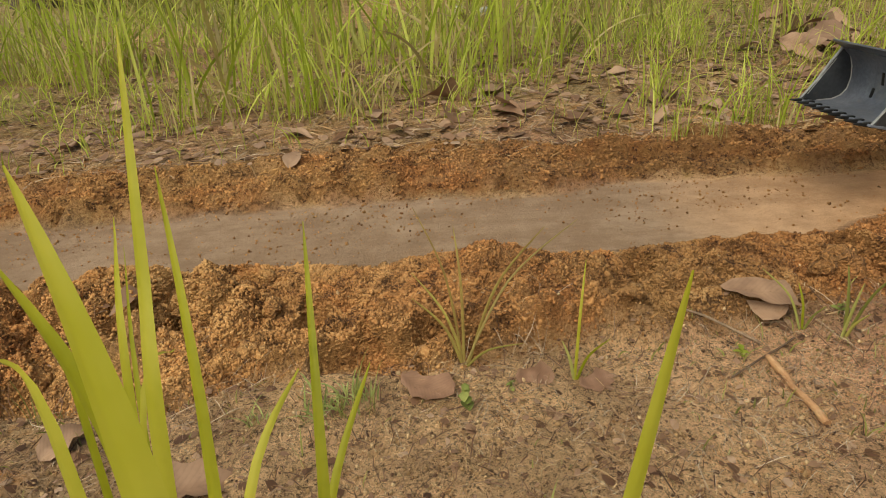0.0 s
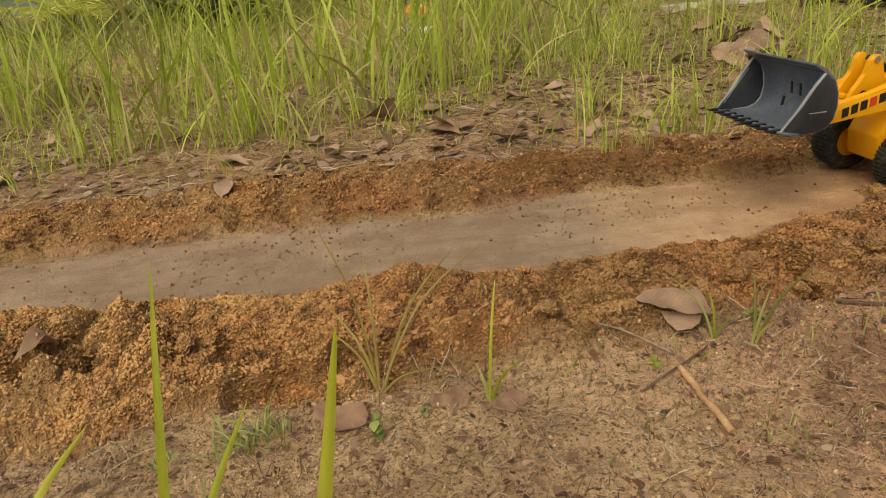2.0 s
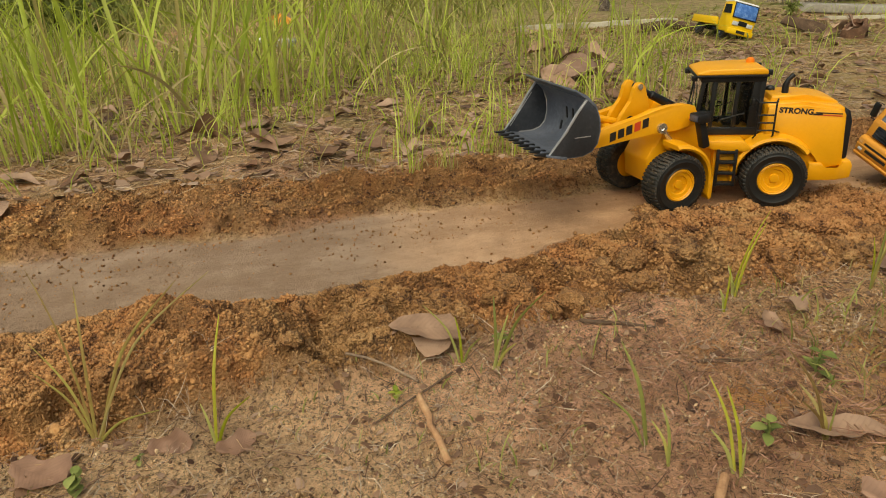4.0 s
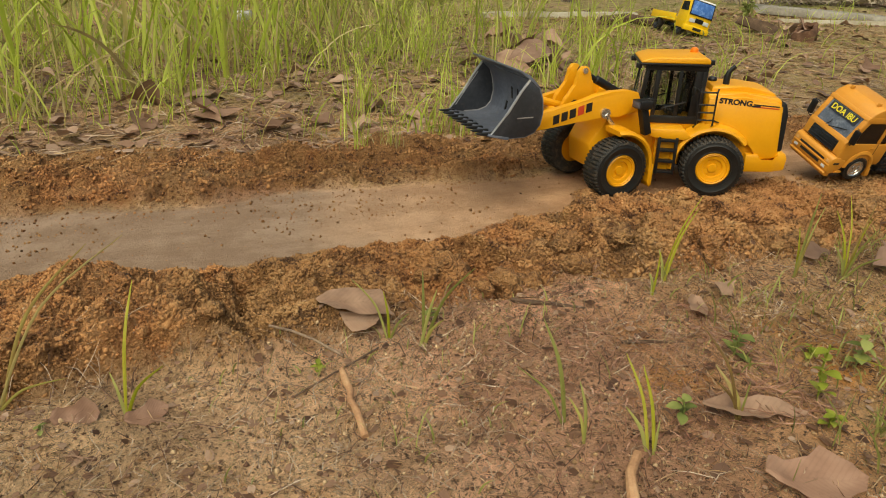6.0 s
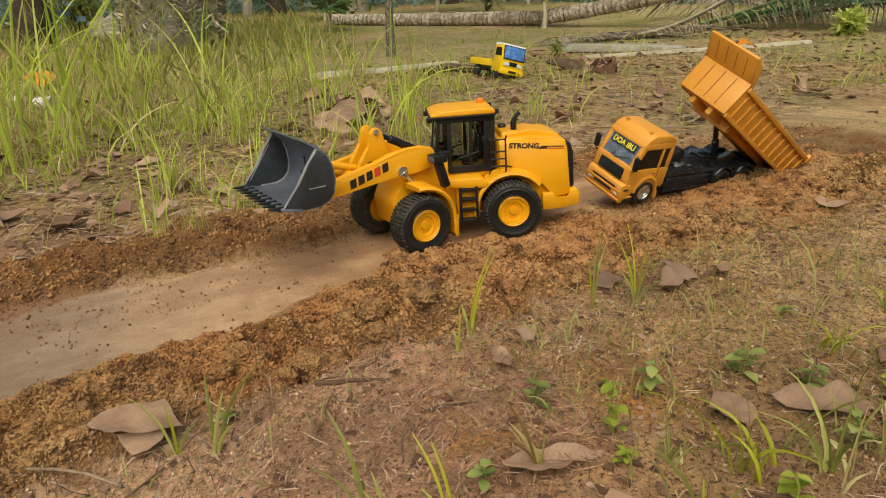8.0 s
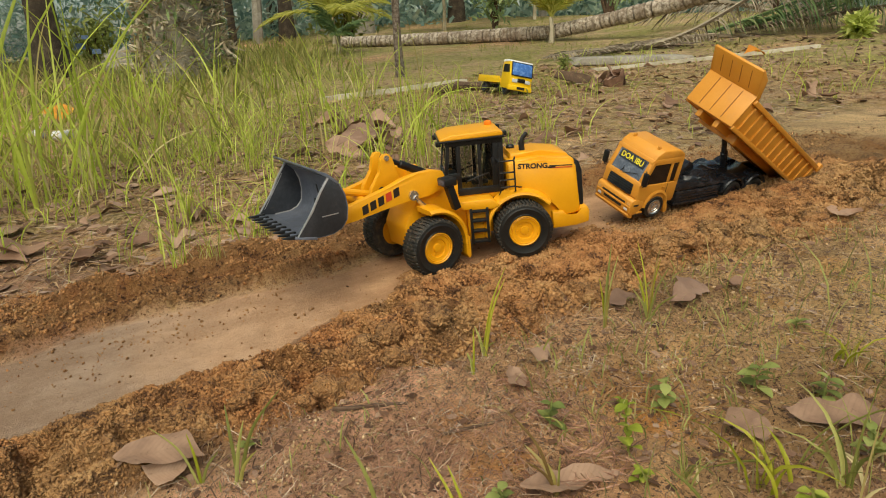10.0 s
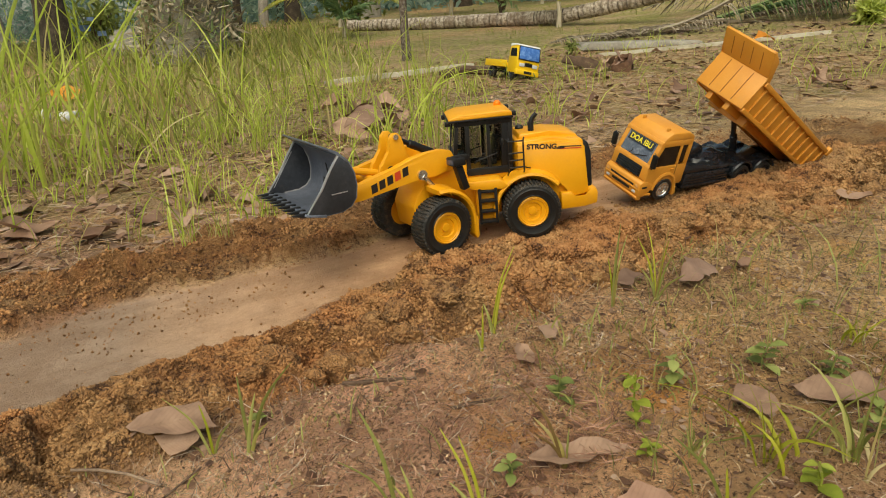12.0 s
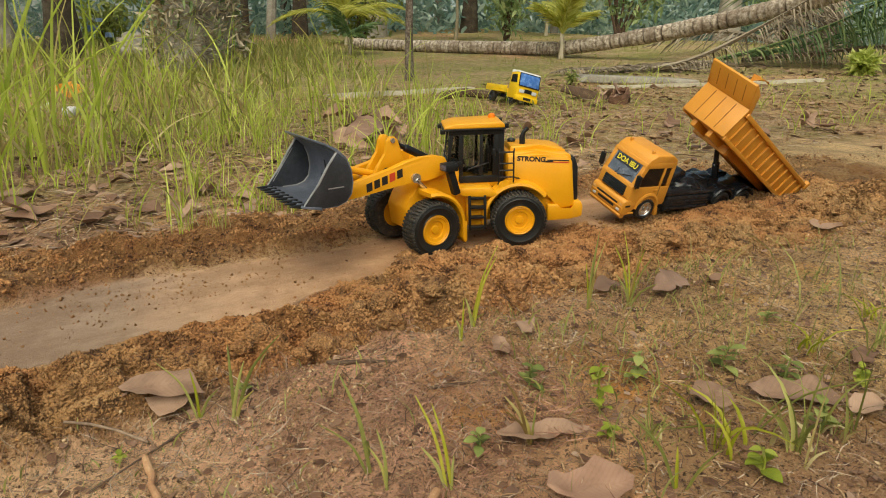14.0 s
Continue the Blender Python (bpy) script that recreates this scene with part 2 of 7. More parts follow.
def glass(name, tint, rough=0.02):
    m, n, l, b = node_mat(name)
    b.inputs["Base Color"].default_value = (*tint, 1)
    b.inputs["Transmission Weight"].default_value = 1.0
    b.inputs["Roughness"].default_value, b.inputs["IOR"].default_value = rough, 1.3
    return m


EARTH = ground_surface()
CRUMB = surface("clay_crumb", (0.12, 0.049, 0.016), (0.28, 0.130, 0.045), (0.44, 0.235, 0.10), 40, 0.95, 8, 0.9, 0.002, island=0.06, clay=True)
CLOD = surface("clay_clod", (0.09, 0.037, 0.012), (0.32, 0.148, 0.052), (0.55, 0.30, 0.125), 60, 0.95, 7, 1.0, 0.005, island=0.05, grains=330, clay=True)
PEBBLE = surface("pale_crumb", (0.20, 0.11, 0.05), (0.40, 0.25, 0.125), (0.60, 0.43, 0.26), 30, 0.95, 8, 0.8, 0.002, island=0.3)
YELLOW = surface("loader_yellow_plastic", (0.72, 0.31, 0.008), (0.77, 0.345, 0.011), (0.80, 0.37, 0.016), 14, 0.42, 20, 0.05, 0.0004, dust=(0.50, 0.27, 0.10), dust_amount=0.22)
ORANGE = surface("tipper_orange_plastic", (0.58, 0.235, 0.025), (0.64, 0.275, 0.034), (0.69, 0.31, 0.048), 18, 0.45, 20, 0.06, 0.0004, dust=(0.46, 0.26, 0.11), dust_amount=0.25)
LEMON = surface("far_truck_yellow", (0.75, 0.46, 0.01), (0.8, 0.5, 0.012), (0.82, 0.54, 0.02), 20, 0.45, 20, 0.05, 0.0004)
BLACK = surface("black_plastic", (0.007, 0.007, 0.008), (0.011, 0.011, 0.012), (0.02, 0.02, 0.02), 30, 0.38, 12, 0.1, 0.0004, spec=0.35, dust=(0.2, 0.13, 0.07), dust_amount=0.08)
CHASSIS = surface("chassis_black", (0.007, 0.008, 0.010), (0.014, 0.016, 0.02), (0.04, 0.044, 0.055), 40, 0.14, 10, 0.25, 0.0006, dust=(0.22, 0.15, 0.09), dust_amount=0.22)
RUBBER = surface("tyre_rubber", (0.010, 0.010, 0.010), (0.017, 0.017, 0.016), (0.03, 0.028, 0.026), 55, 0.62, 10, 0.5, 0.0010, dust=(0.25, 0.17, 0.095), dust_amount=0.42)
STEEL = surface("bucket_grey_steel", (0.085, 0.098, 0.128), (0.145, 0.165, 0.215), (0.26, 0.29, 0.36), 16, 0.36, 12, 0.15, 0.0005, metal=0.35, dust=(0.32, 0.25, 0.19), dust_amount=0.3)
# darker copy of the bucket steel: the side plates' shade is in its colour
PLATE_SHADED = surface("bucket_side_steel_shaded", (0.030, 0.033, 0.040), (0.048, 0.053, 0.064), (0.085, 0.092, 0.11), 16, 0.42, 12, 0.15, 0.0005, metal=0.3, dust=(0.30, 0.24, 0.18), dust_amount=0.2)
WORN = surface("bare_worn_metal", (0.30, 0.30, 0.32), (0.45, 0.45, 0.47), (0.6, 0.6, 0.62), 60, 0.4, 10, 0.1, 0.0004, metal=0.6)
CHROME = surface("bright_metal", (0.5, 0.5, 0.5), (0.65, 0.65, 0.64), (0.75, 0.75, 0.74), 40, 0.25, 10, 0.05, 0.0003, metal=0.9)
BEACON = plain("beacon_orange", (0.80, 0.20, 0.012), 0.3)
DECAL = plain("decal_black", (0.02, 0.015, 0.012), 0.5)
DECAL_RED = plain("decal_red", (0.62, 0.06, 0.02), 0.5)
STICKER = plain("sticker_yellow", (0.85, 0.72, 0.04), 0.5)
WHITE = surface("white_plastic", (0.6, 0.6, 0.58), (0.72, 0.72, 0.7), (0.8, 0.8, 0.78), 30, 0.45)
LAMP_AMBER = surface("amber_lamp", (0.55, 0.25, 0.06), (0.68, 0.36, 0.12), (0.75, 0.5, 0.25), 90, 0.2)
LAMP_LENS = surface("lamp_lens", (0.4, 0.42, 0.46), (0.55, 0.57, 0.6), (0.7, 0.72, 0.75), 90, 0.15)
LAMP_DARK = surface("dark_lamp_glass", (0.02, 0.025, 0.04), (0.05, 0.06, 0.09), (0.10, 0.12, 0.17), 90, 0.15)
CAB_GLASS = glass("cab_glass", (0.50, 0.53, 0.53))
SIDEWALL = surface("tyre_sidewall", (0.007, 0.007, 0.007), (0.011, 0.011, 0.011), (0.02, 0.019, 0.018), 40, 0.38, 10, 0.05, 0.0004, dust=(0.2, 0.13, 0.07), dust_amount=0.16)
# opaque pane: the glass's blue-grey reflections are put into its colour
REFLECTING_GLASS = surface("tipper_windscreen_reflection", (0.08, 0.10, 0.145), (0.15, 0.18, 0.24), (0.32, 0.36, 0.42), 45, 0.10, 8, 0.0)
BLUE_SCREEN = surface("far_truck_windscreen", (0.03, 0.09, 0.30), (0.06, 0.17, 0.5), (0.25, 0.42, 0.75), 45, 0.12)
GRASS = leaf_surface("grass_green", (0.27, 0.34, 0.04), (0.49, 0.58, 0.085), (0.70, 0.75, 0.20), 9, 0.5, 0.45, straw=0.05)
DRY_GRASS = leaf_surface("dry_grass", (0.34, 0.26, 0.11), (0.50, 0.40, 0.19), (0.64, 0.55, 0.30), 20, 0.7, 0.25)
GRASS_DEEP = leaf_surface("grass_deep", (0.19, 0.20, 0.05), (0.32, 0.325, 0.09), (0.47, 0.46, 0.15), 9, 0.5, 0.4, straw=0.08)
GRASS_LIME = leaf_surface("grass_lime", (0.28, 0.30, 0.02), (0.42, 0.42, 0.04), (0.56, 0.53, 0.09), 30, 0.5, 0.42)
GRASS_RUST = leaf_surface("grass_rust", (0.15, 0.09, 0.03), (0.28, 0.20, 0.06), (0.38, 0.34, 0.09), 40, 0.6, 0.25)
STRAW = leaf_surface("straw", (0.20, 0.11, 0.05), (0.38, 0.235, 0.115), (0.58, 0.41, 0.24), 30, 0.7, 0.15)
FIBRE = leaf_surface("root_fibre", (0.26, 0.17, 0.11), (0.44, 0.32, 0.225), (0.62, 0.50, 0.38), 30, 0.7, 0.12)
RED_FIBRE = leaf_surface("red_root_fibre", (0.17, 0.075, 0.045), (0.32, 0.155, 0.10), (0.52, 0.30, 0.21), 30, 0.7, 0.1)
DRY_LEAF = leaf_surface("dry_leaf", (0.17, 0.095, 0.06), (0.29, 0.175, 0.115), (0.42, 0.285, 0.20), 16, 0.6, 0.12, veins=0.12)
DRY_DARK = leaf_surface("dry_leaf_dark", (0.07, 0.034, 0.02), (0.16, 0.082, 0.048), (0.28, 0.165, 0.105), 16, 0.6, 0.1, veins=0.12)
HERB = leaf_surface("herb_leaf", (0.15, 0.185, 0.05), (0.25, 0.295, 0.08), (0.38, 0.41, 0.13), 60, 0.75, 0.3, veins=0.15)
HERB_LIME = leaf_surface("herb_leaf_lime", (0.21, 0.26, 0.03), (0.32, 0.37, 0.045), (0.44, 0.47, 0.09), 60, 0.7, 0.35, veins=0.15)
BUSH = leaf_surface("bush_leaf", (0.13, 0.20, 0.08), (0.27, 0.36, 0.15), (0.46, 0.53, 0.25), 6, 0.5, 0.4)
PALM_GREEN = leaf_surface("palm_leaf", (0.06, 0.12, 0.05), (0.13, 0.21, 0.08), (0.27, 0.34, 0.13), 6, 0.5, 0.3)
PALM_YELLOW = leaf_surface("palm_leaf_yellow", (0.42, 0.44, 0.08), (0.60, 0.60, 0.14), (0.76, 0.74, 0.26), 6, 0.5, 0.55)
SHRUB_LIME = leaf_surface("light_shrub_leaf", (0.36, 0.42, 0.10), (0.56, 0.62, 0.17), (0.74, 0.78, 0.30), 20, 0.5, 0.5)
PALM_GREY = leaf_surface("palm_leaf_grey", (0.11, 0.085, 0.055), (0.23, 0.185, 0.13), (0.38, 0.32, 0.24), 6, 0.7, 0.1)
PALM_BROWN = leaf_surface("palm_leaf_brown", (0.05, 0.03, 0.02), (0.12, 0.08, 0.055), (0.24, 0.17, 0.12), 8, 0.75, 0.08)
PALM_DRY = leaf_surface("palm_leaf_dry", (0.26, 0.21, 0.13), (0.46, 0.39, 0.27), (0.66, 0.58, 0.44), 6, 0.7, 0.1)
WOOD_PALE = surface("peeled_stick", (0.27, 0.13, 0.065), (0.43, 0.235, 0.12), (0.57, 0.37, 0.21), 40, 0.75, 8, 0.4, 0.001)
TWIG = surface("grey_twig", (0.15, 0.10, 0.07), (0.27, 0.19, 0.13), (0.40, 0.30, 0.21), 40, 0.85, 8, 0.4, 0.001)
WOOD_DARK = surface("dark_rotten_wood", (0.045, 0.028, 0.018), (0.1, 0.06, 0.038), (0.2, 0.13, 0.08), 25, 0.9, 8, 0.7, 0.002)
BARK = surface("tree_bark", (0.02, 0.014, 0.009), (0.055, 0.04, 0.026), (0.15, 0.12, 0.085), 8, 0.95, 8, 0.8, 0.015)
BARK_MOTTLED = surface("mottled_bark", (0.03, 0.02, 0.014), (0.075, 0.05, 0.035), (0.16, 0.12, 0.09), 20, 0.95, 8, 0.8, 0.01, dust=(0.50, 0.44, 0.37), dust_amount=0.6)
BARK_PALE = surface("pale_bark", (0.16, 0.14, 0.11), (0.3, 0.27, 0.22), (0.46, 0.43, 0.37), 6, 0.9, 8, 0.6, 0.01)
PLANK = surface("weathered_plank", (0.3, 0.25, 0.18), (0.46, 0.41, 0.31), (0.6, 0.56, 0.46), 6, 0.85, 8, 0.4, 0.004)
HUSK = surface("coconut_husk", (0.06, 0.03, 0.018), (0.14, 0.07, 0.04), (0.28, 0.16, 0.1), 20, 0.9, 10, 0.8, 0.003)
PALE_LEAF = leaf_surface("pale_dry_leaf", (0.21, 0.125, 0.082), (0.32, 0.20, 0.133), (0.43, 0.285, 0.20), 55, 0.6, 0.06, veins=0.14)
RED_LEAF = leaf_surface("reddish_dry_leaf", (0.21, 0.115, 0.075), (0.31, 0.178, 0.118), (0.41, 0.255, 0.175), 55, 0.6, 0.06, veins=0.14)
MAUVE_LEAF = leaf_surface("mauve_dry_leaf", (0.13, 0.075, 0.05), (0.25, 0.155, 0.11), (0.42, 0.29, 0.215), 20, 0.65, 0.08, veins=0.08)
ORANGE_LEAF = leaf_surface("orange_leaf", (0.5, 0.17, 0.02), (0.68, 0.27, 0.03), (0.8, 0.38, 0.06), 20, 0.5, 0.25)
BLUE_SHEET = surface("blue_tarpaulin", (0.14, 0.22, 0.40), (0.24, 0.35, 0.58), (0.45, 0.56, 0.78), 8, 0.5, 6, 0.4, 0.02)
# distance haze is mixed into this leaf colour, paler and bluer than near leaves
HAZE_WOOD = leaf_surface("far_forest_leaf_hazed", (0.16, 0.27, 0.24), (0.33, 0.46, 0.39), (0.54, 0.64, 0.54), 1.5, 0.6, 0.45)


# ---- mesh tools ----
def part(name, bm, material, parent=None, label="", scale=1.0, m=None, smooth=35.0):
    """Links a bmesh as one mesh object, under a thing or a part."""
    if scale != 1.0:
        bmesh.ops.scale(bm, vec=(scale,) * 3, verts=bm.verts)
    bmesh.ops.recalc_face_normals(bm, faces=bm.faces)
    me = bpy.data.meshes.new(name)
    bm.to_mesh(me)
    bm.free()
    me.materials.append(material)
    if smooth:
        me.polygons.foreach_set("use_smooth", [True] * len(me.polygons))
        me.set_sharp_from_angle(angle=radians(smooth))
    ob = new(name, me)
    if parent:
        ob.parent = parent
    if m is not None:
        ob.matrix_basis = m
    if label:
        ob["label"] = label
    return ob


def B():
    return bmesh.new()


def box(bm, x0, x1, y0, y1, z0, z1, bevel=0.0):
    v = [bm.verts.new((x, y, z)) for x in (x0, x1) for y in (y0, y1) for z in (z0, z1)]
    fs = [bm.faces.new([v[i] for i in q]) for q in ((0, 1, 3, 2), (4, 6, 7, 5), (0, 4, 5, 1), (2, 3, 7, 6), (0, 2, 6, 4), (1, 5, 7, 3))]
    if bevel:
        bmesh.ops.bevel(bm, geom=list({e for f in fs for e in f.edges}), offset=bevel, segments=2, profile=0.5, affect="EDGES", clamp_overlap=True)
    return bm


def prism(bm, pts, y0, y1, bevel=0.0, segments=2):
    """A polygon in x and z, drawn out from y0 to y1."""
    a = [bm.verts.new((x, y0, z)) for x, z in pts]
    b = [bm.verts.new((x, y1, z)) for x, z in pts]
    fs = [bm.faces.new(a), bm.faces.new(b[::-1])]
    k = len(pts)
    fs += [bm.faces.new((a[i], a[(i + 1) % k], b[(i + 1) % k], b[i])) for i in range(k)]
    if bevel:
        bmesh.ops.bevel(bm, geom=list({e for f in fs for e in f.edges}), offset=bevel, segments=segments, profile=0.5, affect="EDGES", clamp_overlap=True)
    return bm


def tube(bm, pts, r, seg=8, taper=None, cap=True):
    pts = [Vector(p) for p in pts]
    rings = []
    for i, p in enumerate(pts):
        d = (pts[min(i + 1, len(pts) - 1)] - pts[max(i - 1, 0)]).normalized()
        u = d.cross(Vector((0.31, 0.2, 0.93)))
        if u.length < 0.1:
            u = d.cross(Vector((1, 0, 0)))
        u.normalize()
        w = d.cross(u)
        rr = taper[i] if taper else r
        rings.append([bm.verts.new(p + (u * math.cos(2 * math.pi * k / seg) + w * math.sin(2 * math.pi * k / seg)) * rr) for k in range(seg)])
    for a, b in zip(rings, rings[1:]):
        for k in range(seg):
            bm.faces.new((a[k], a[(k + 1) % seg], b[(k + 1) % seg], b[k]))
    if cap:
        bm.faces.new(rings[0][::-1])
        bm.faces.new(rings[-1])
    return bm


def lathe(bm, profile, cx, cz, seg=32, a0=0.0, a1=360.0, closed=True):
    """A profile of (radius, y) turned about an axle along y at (cx, cz); part of a turn from a0 to a1 degrees."""
    full = abs(a1 - a0) >= 359.9
    count = seg if full else seg + 1
    rings = []
    for i in range(count):
        a = radians(a0 + (a1 - a0) * i / seg)
        rings.append([bm.verts.new((cx + r * math.cos(a), y, cz + r * math.sin(a))) for r, y in profile])
    k = len(profile)
    span = k if closed else k - 1
    for i in range(seg):
        p, q = rings[i], rings[(i + 1) % count]
        for j in range(span):
            bm.faces.new((p[j], q[j], q[(j + 1) % k], p[(j + 1) % k]))
    if not full and closed:
        bm.faces.new(rings[0])
        bm.faces.new(rings[-1][::-1])
    return bm


def letters(name, text, size, material, parent, m, label="", depth=0.0, bold=0.018):
    cu = bpy.data.curves.new(name, "FONT")
    cu.body, cu.size, cu.extrude, cu.align_x, cu.align_y = text, size, depth, "CENTER", "CENTER"
    cu.offset = size * bold
    tmp = bpy.data.objects.new(name, cu)
    me = bpy.data.meshes.new_from_object(tmp)
    bpy.data.objects.remove(tmp)
    me.materials.clear()
    me.materials.append(material)
    ob = new(name, me)
    ob.parent, ob.matrix_basis = parent, m
    if label:
        ob["label"] = label
    return ob


def hash2(ix, iy, seed):
    h = (ix.astype(np.int64) * 374761393 + iy.astype(np.int64) * 668265263 + seed * 974634777) & 0x7FFFFFFF
    h = ((h ^ (h >> 13)) * 1274126177) & 0x7FFFFFFF
    h = ((h ^ (h >> 16)) * 1103515245) & 0x7FFFFFFF
    return (h & 0xFFFFF) / float(0xFFFFF)


def vnoise(x, y, seed=0):
    """Smooth value noise from 0 to 1 on numpy arrays."""
    ix, iy = np.floor(x), np.floor(y)
    fx, fy = x - ix, y - iy
    fx, fy = fx * fx * (3 - 2 * fx), fy * fy * (3 - 2 * fy)
    a, b = hash2(ix, iy, seed), hash2(ix + 1, iy, seed)
    c, d = hash2(ix, iy + 1, seed), hash2(ix + 1, iy + 1, seed)
    return (a * (1 - fx) + b * fx) * (1 - fy) + (c * (1 - fx) + d * fx) * fy


def fbm(x, y, seed=0, octaves=4):
    t, amp, tot = 0.0, 1.0, 0.0
    for o in range(octaves):
        t = t + amp * vnoise(x * 2 ** o + 17.3 * o, y * 2 ** o - 9.1 * o, seed + o)
        tot += amp
        amp *= 0.5
    return t / tot


def knobs(x, y, seed):
    """Round lumps of uneven size packed side by side, with deep creases between them; 0 to about 1."""
    ix, iy = np.floor(x), np.floor(y)
    best = np.zeros(x.shape)
    for dx in (-1, 0, 1):
        for dy in (-1, 0, 1):
            cx, cy = ix + dx, iy + dy
            px, py = cx + hash2(cx, cy, seed), cy + hash2(cx, cy, seed + 7)
            size = 0.42 + 0.5 * hash2(cx, cy, seed + 13)
            best = np.maximum(best, size * np.sqrt(np.maximum(0, 1 - ((x - px) ** 2 + (y - py) ** 2) / size ** 2)))
    return best


def step(v, a, b):
    t = np.clip((v - a) / (b - a), 0, 1)
    return t * t * (3 - 2 * t)


# ---- the ground: litter-strewn earth, a packed track along x, crumbled clay on both sides ----
def plan(x, y):
    """Height and zones (track, loose, green) of the ground."""
    x, y = np.atleast_1d(np.asarray(x, float)), np.atleast_1d(np.asarray(y, float))
    sx = np.clip(x, -1.0, 6.5)
    z = 0.002 + 0.075 * sx + 0.035 * np.clip(y - 2.6, 0, 9) * step(y, 2.4, 3.4)
    z = z + 0.05 * (fbm(x * 0.5, y * 0.5, 3, 3) - 0.5) * step(np.hypot(x - 0.5, y - 0.8), 2.2, 5.0)
    z = z + 0.008 * step(x, 0.25, 0.6) * (1 - step(x, 0.98, 1.1)) * np.exp(-((y - 0.78) / 0.3) ** 2)
    z = z + (0.014 * step(x, 0.33, 0.6) - 0.007) * (1 - step(y, 0.52, 0.64)) * step(y, -0.6, 0.0) * (1 - step(x, 1.3, 1.8)) * step(x, -1.2, -0.6)
    wob = (fbm(x * 7, y * 2, 11, 4) - 0.5) * 0.07
    far_edge = 0.955 + wob + 0.03 * step(x, 0.9, 1.2)
    rim_y = 0.735 + 0.7 * wob
    near_edge = rim_y + 0.05 * step(x, 0.44, 0.56) + 0.02 * step(x, 0.6, 0.75) - 0.06 * step(x, 0.9, 1.05)
    soft = 0.012
    track = step(y, near_edge - soft, near_edge + soft) * (1 - step(y, far_edge - soft, far_edge + soft)) * (1 - step(x, 1.15, 1.3))
    # crumbled clay: the near bank, the heap round the tipper, the far bank
    low = 0.522 - 0.045 * (1 - step(x, -0.28, -0.05)) + 0.058 * step(x, 0.22, 0.40) + (fbm(x * 9, y * 4, 23, 4) - 0.5) * 0.07
    bank = step(y, low, low + 0.035) * (1 - step(y, rim_y - 0.05, rim_y + 0.005))
    bank = bank * (1 - 0.75 * step(x, 0.92, 1.06)) * (0.6 + 0.7 * fbm(x * 6, y * 6, 31, 3)) * (1 - step(x, 1.75, 2.1))
    heap = np.exp(-(((x - 1.45) / 0.30) ** 2 + ((y - 0.71) / 0.11) ** 2))
    heap2 = np.exp(-(((x - 1.62) / 0.2) ** 2 + ((y - 0.86) / 0.17) ** 2))
    high = 1.25 + (fbm(x * 4, y * 2, 41, 4) - 0.5) * 0.2 - 0.09 * step(x, 0.35, 0.8)
    rim = step(y, far_edge - 0.005, far_edge + 0.022) * (1 - step(y, high - 0.11, high + 0.02)) * (1 - step(x, 1.30, 1.60))
    spill = step(fbm(x * 16, y * 16, 51, 4), 0.50, 0.60) * step(x, 0.52, 0.62) * (1 - step(x, 0.98, 1.08)) * step(y, 0.72, 0.75) * (1 - step(y, 0.80, 0.86))
    loose = np.clip(np.maximum.reduce([step(y, low - 0.01, low + 0.03) * (1 - step(y, near_edge - 0.02, near_edge + 0.012)) * (1 - step(x, 1.75, 2.1)), 0.95 * rim, spill, np.minimum(heap * 2, 1), np.minimum(heap2 * 2, 1)]), 0, 1)
    loose = loose * (0.82 + 0.18 * step(fbm(x * 9, y * 9, 61, 4), 0.36, 0.5))
    clod = np.zeros(x.shape)
    k = loose > 0.02
    if k.any():
        u, v = x[k], y[k]
        bend = 0.012 * (fbm(u * 22, v * 22, 5, 2) - 0.5)
        patch = fbm(u * 8, v * 8, 74, 3)
        crumbly = step(fbm(u * 13, v * 13, 75, 3), 0.34, 0.52)
        lump = 0.029 * knobs((u + bend) * 30, (v - bend) * 30, 71) * (0.15 + 1.6 * step(patch, 0.36, 0.62))
        lump = lump + (0.35 + 0.65 * crumbly) * 0.0060 * knobs((u - bend) * 84, (v + bend) * 84, 72) + 0.026 * (fbm(u * 50, v * 50, 77, 5) - 0.5)
        pit = 0.030 * step(fbm(u * 15, v * 15, 76, 3), 0.59, 0.68) * (1 - step(v, 0.70, 0.74))
        clod[k] = loose[k] * (lump - 0.012 - pit)
    quiet = (1 - 0.6 * step(y, 0.655, 0.72) * (1 - step(y, 0.9, 0.95))) * (1 - 0.35 * step(y, 0.93, 1.0)) * (1 - 0.6 * step(x, 1.0, 1.08) * (1 - step(x, 1.3, 1.38)) * step(y, 0.66, 0.72) * (1 - step(y, 0.9, 0.95)))
    clod = clod * quiet
    z = z + (0.022 - 0.014 * step(x, 0.2, 0.6)) * bank + 0.008 * heap + 0.012 * heap2 + 0.010 * rim + 0.006 * spill + clod
    near = 1 - step(np.hypot(x - 0.6, y - 0.8), 2.0, 3.5)
    rough = near * (1 - track) * (1 - 0.6 * loose)
    z = z + rough * (0.010 * (fbm(x * 14, y * 14, 81, 4) - 0.5) + 0.005 * (fbm(x * 70, y * 70, 82, 3) - 0.5))
    z = z - track * 0.004 + track * 0.004 * (fbm(x * 5, y * 9, 91, 3) - 0.5)
    green = np.maximum(0.9 * step(y, 1.15, 2.3), 0.75 * step(x, 1.35, 1.9) * step(y, 0.95, 1.35)) * step(fbm(x * 0.8, y * 0.8, 97, 4), 0.2, 0.45)
    return z, track * (1 - loose), loose, green


def height(x, y):
    return float(plan(x, y)[0][0])


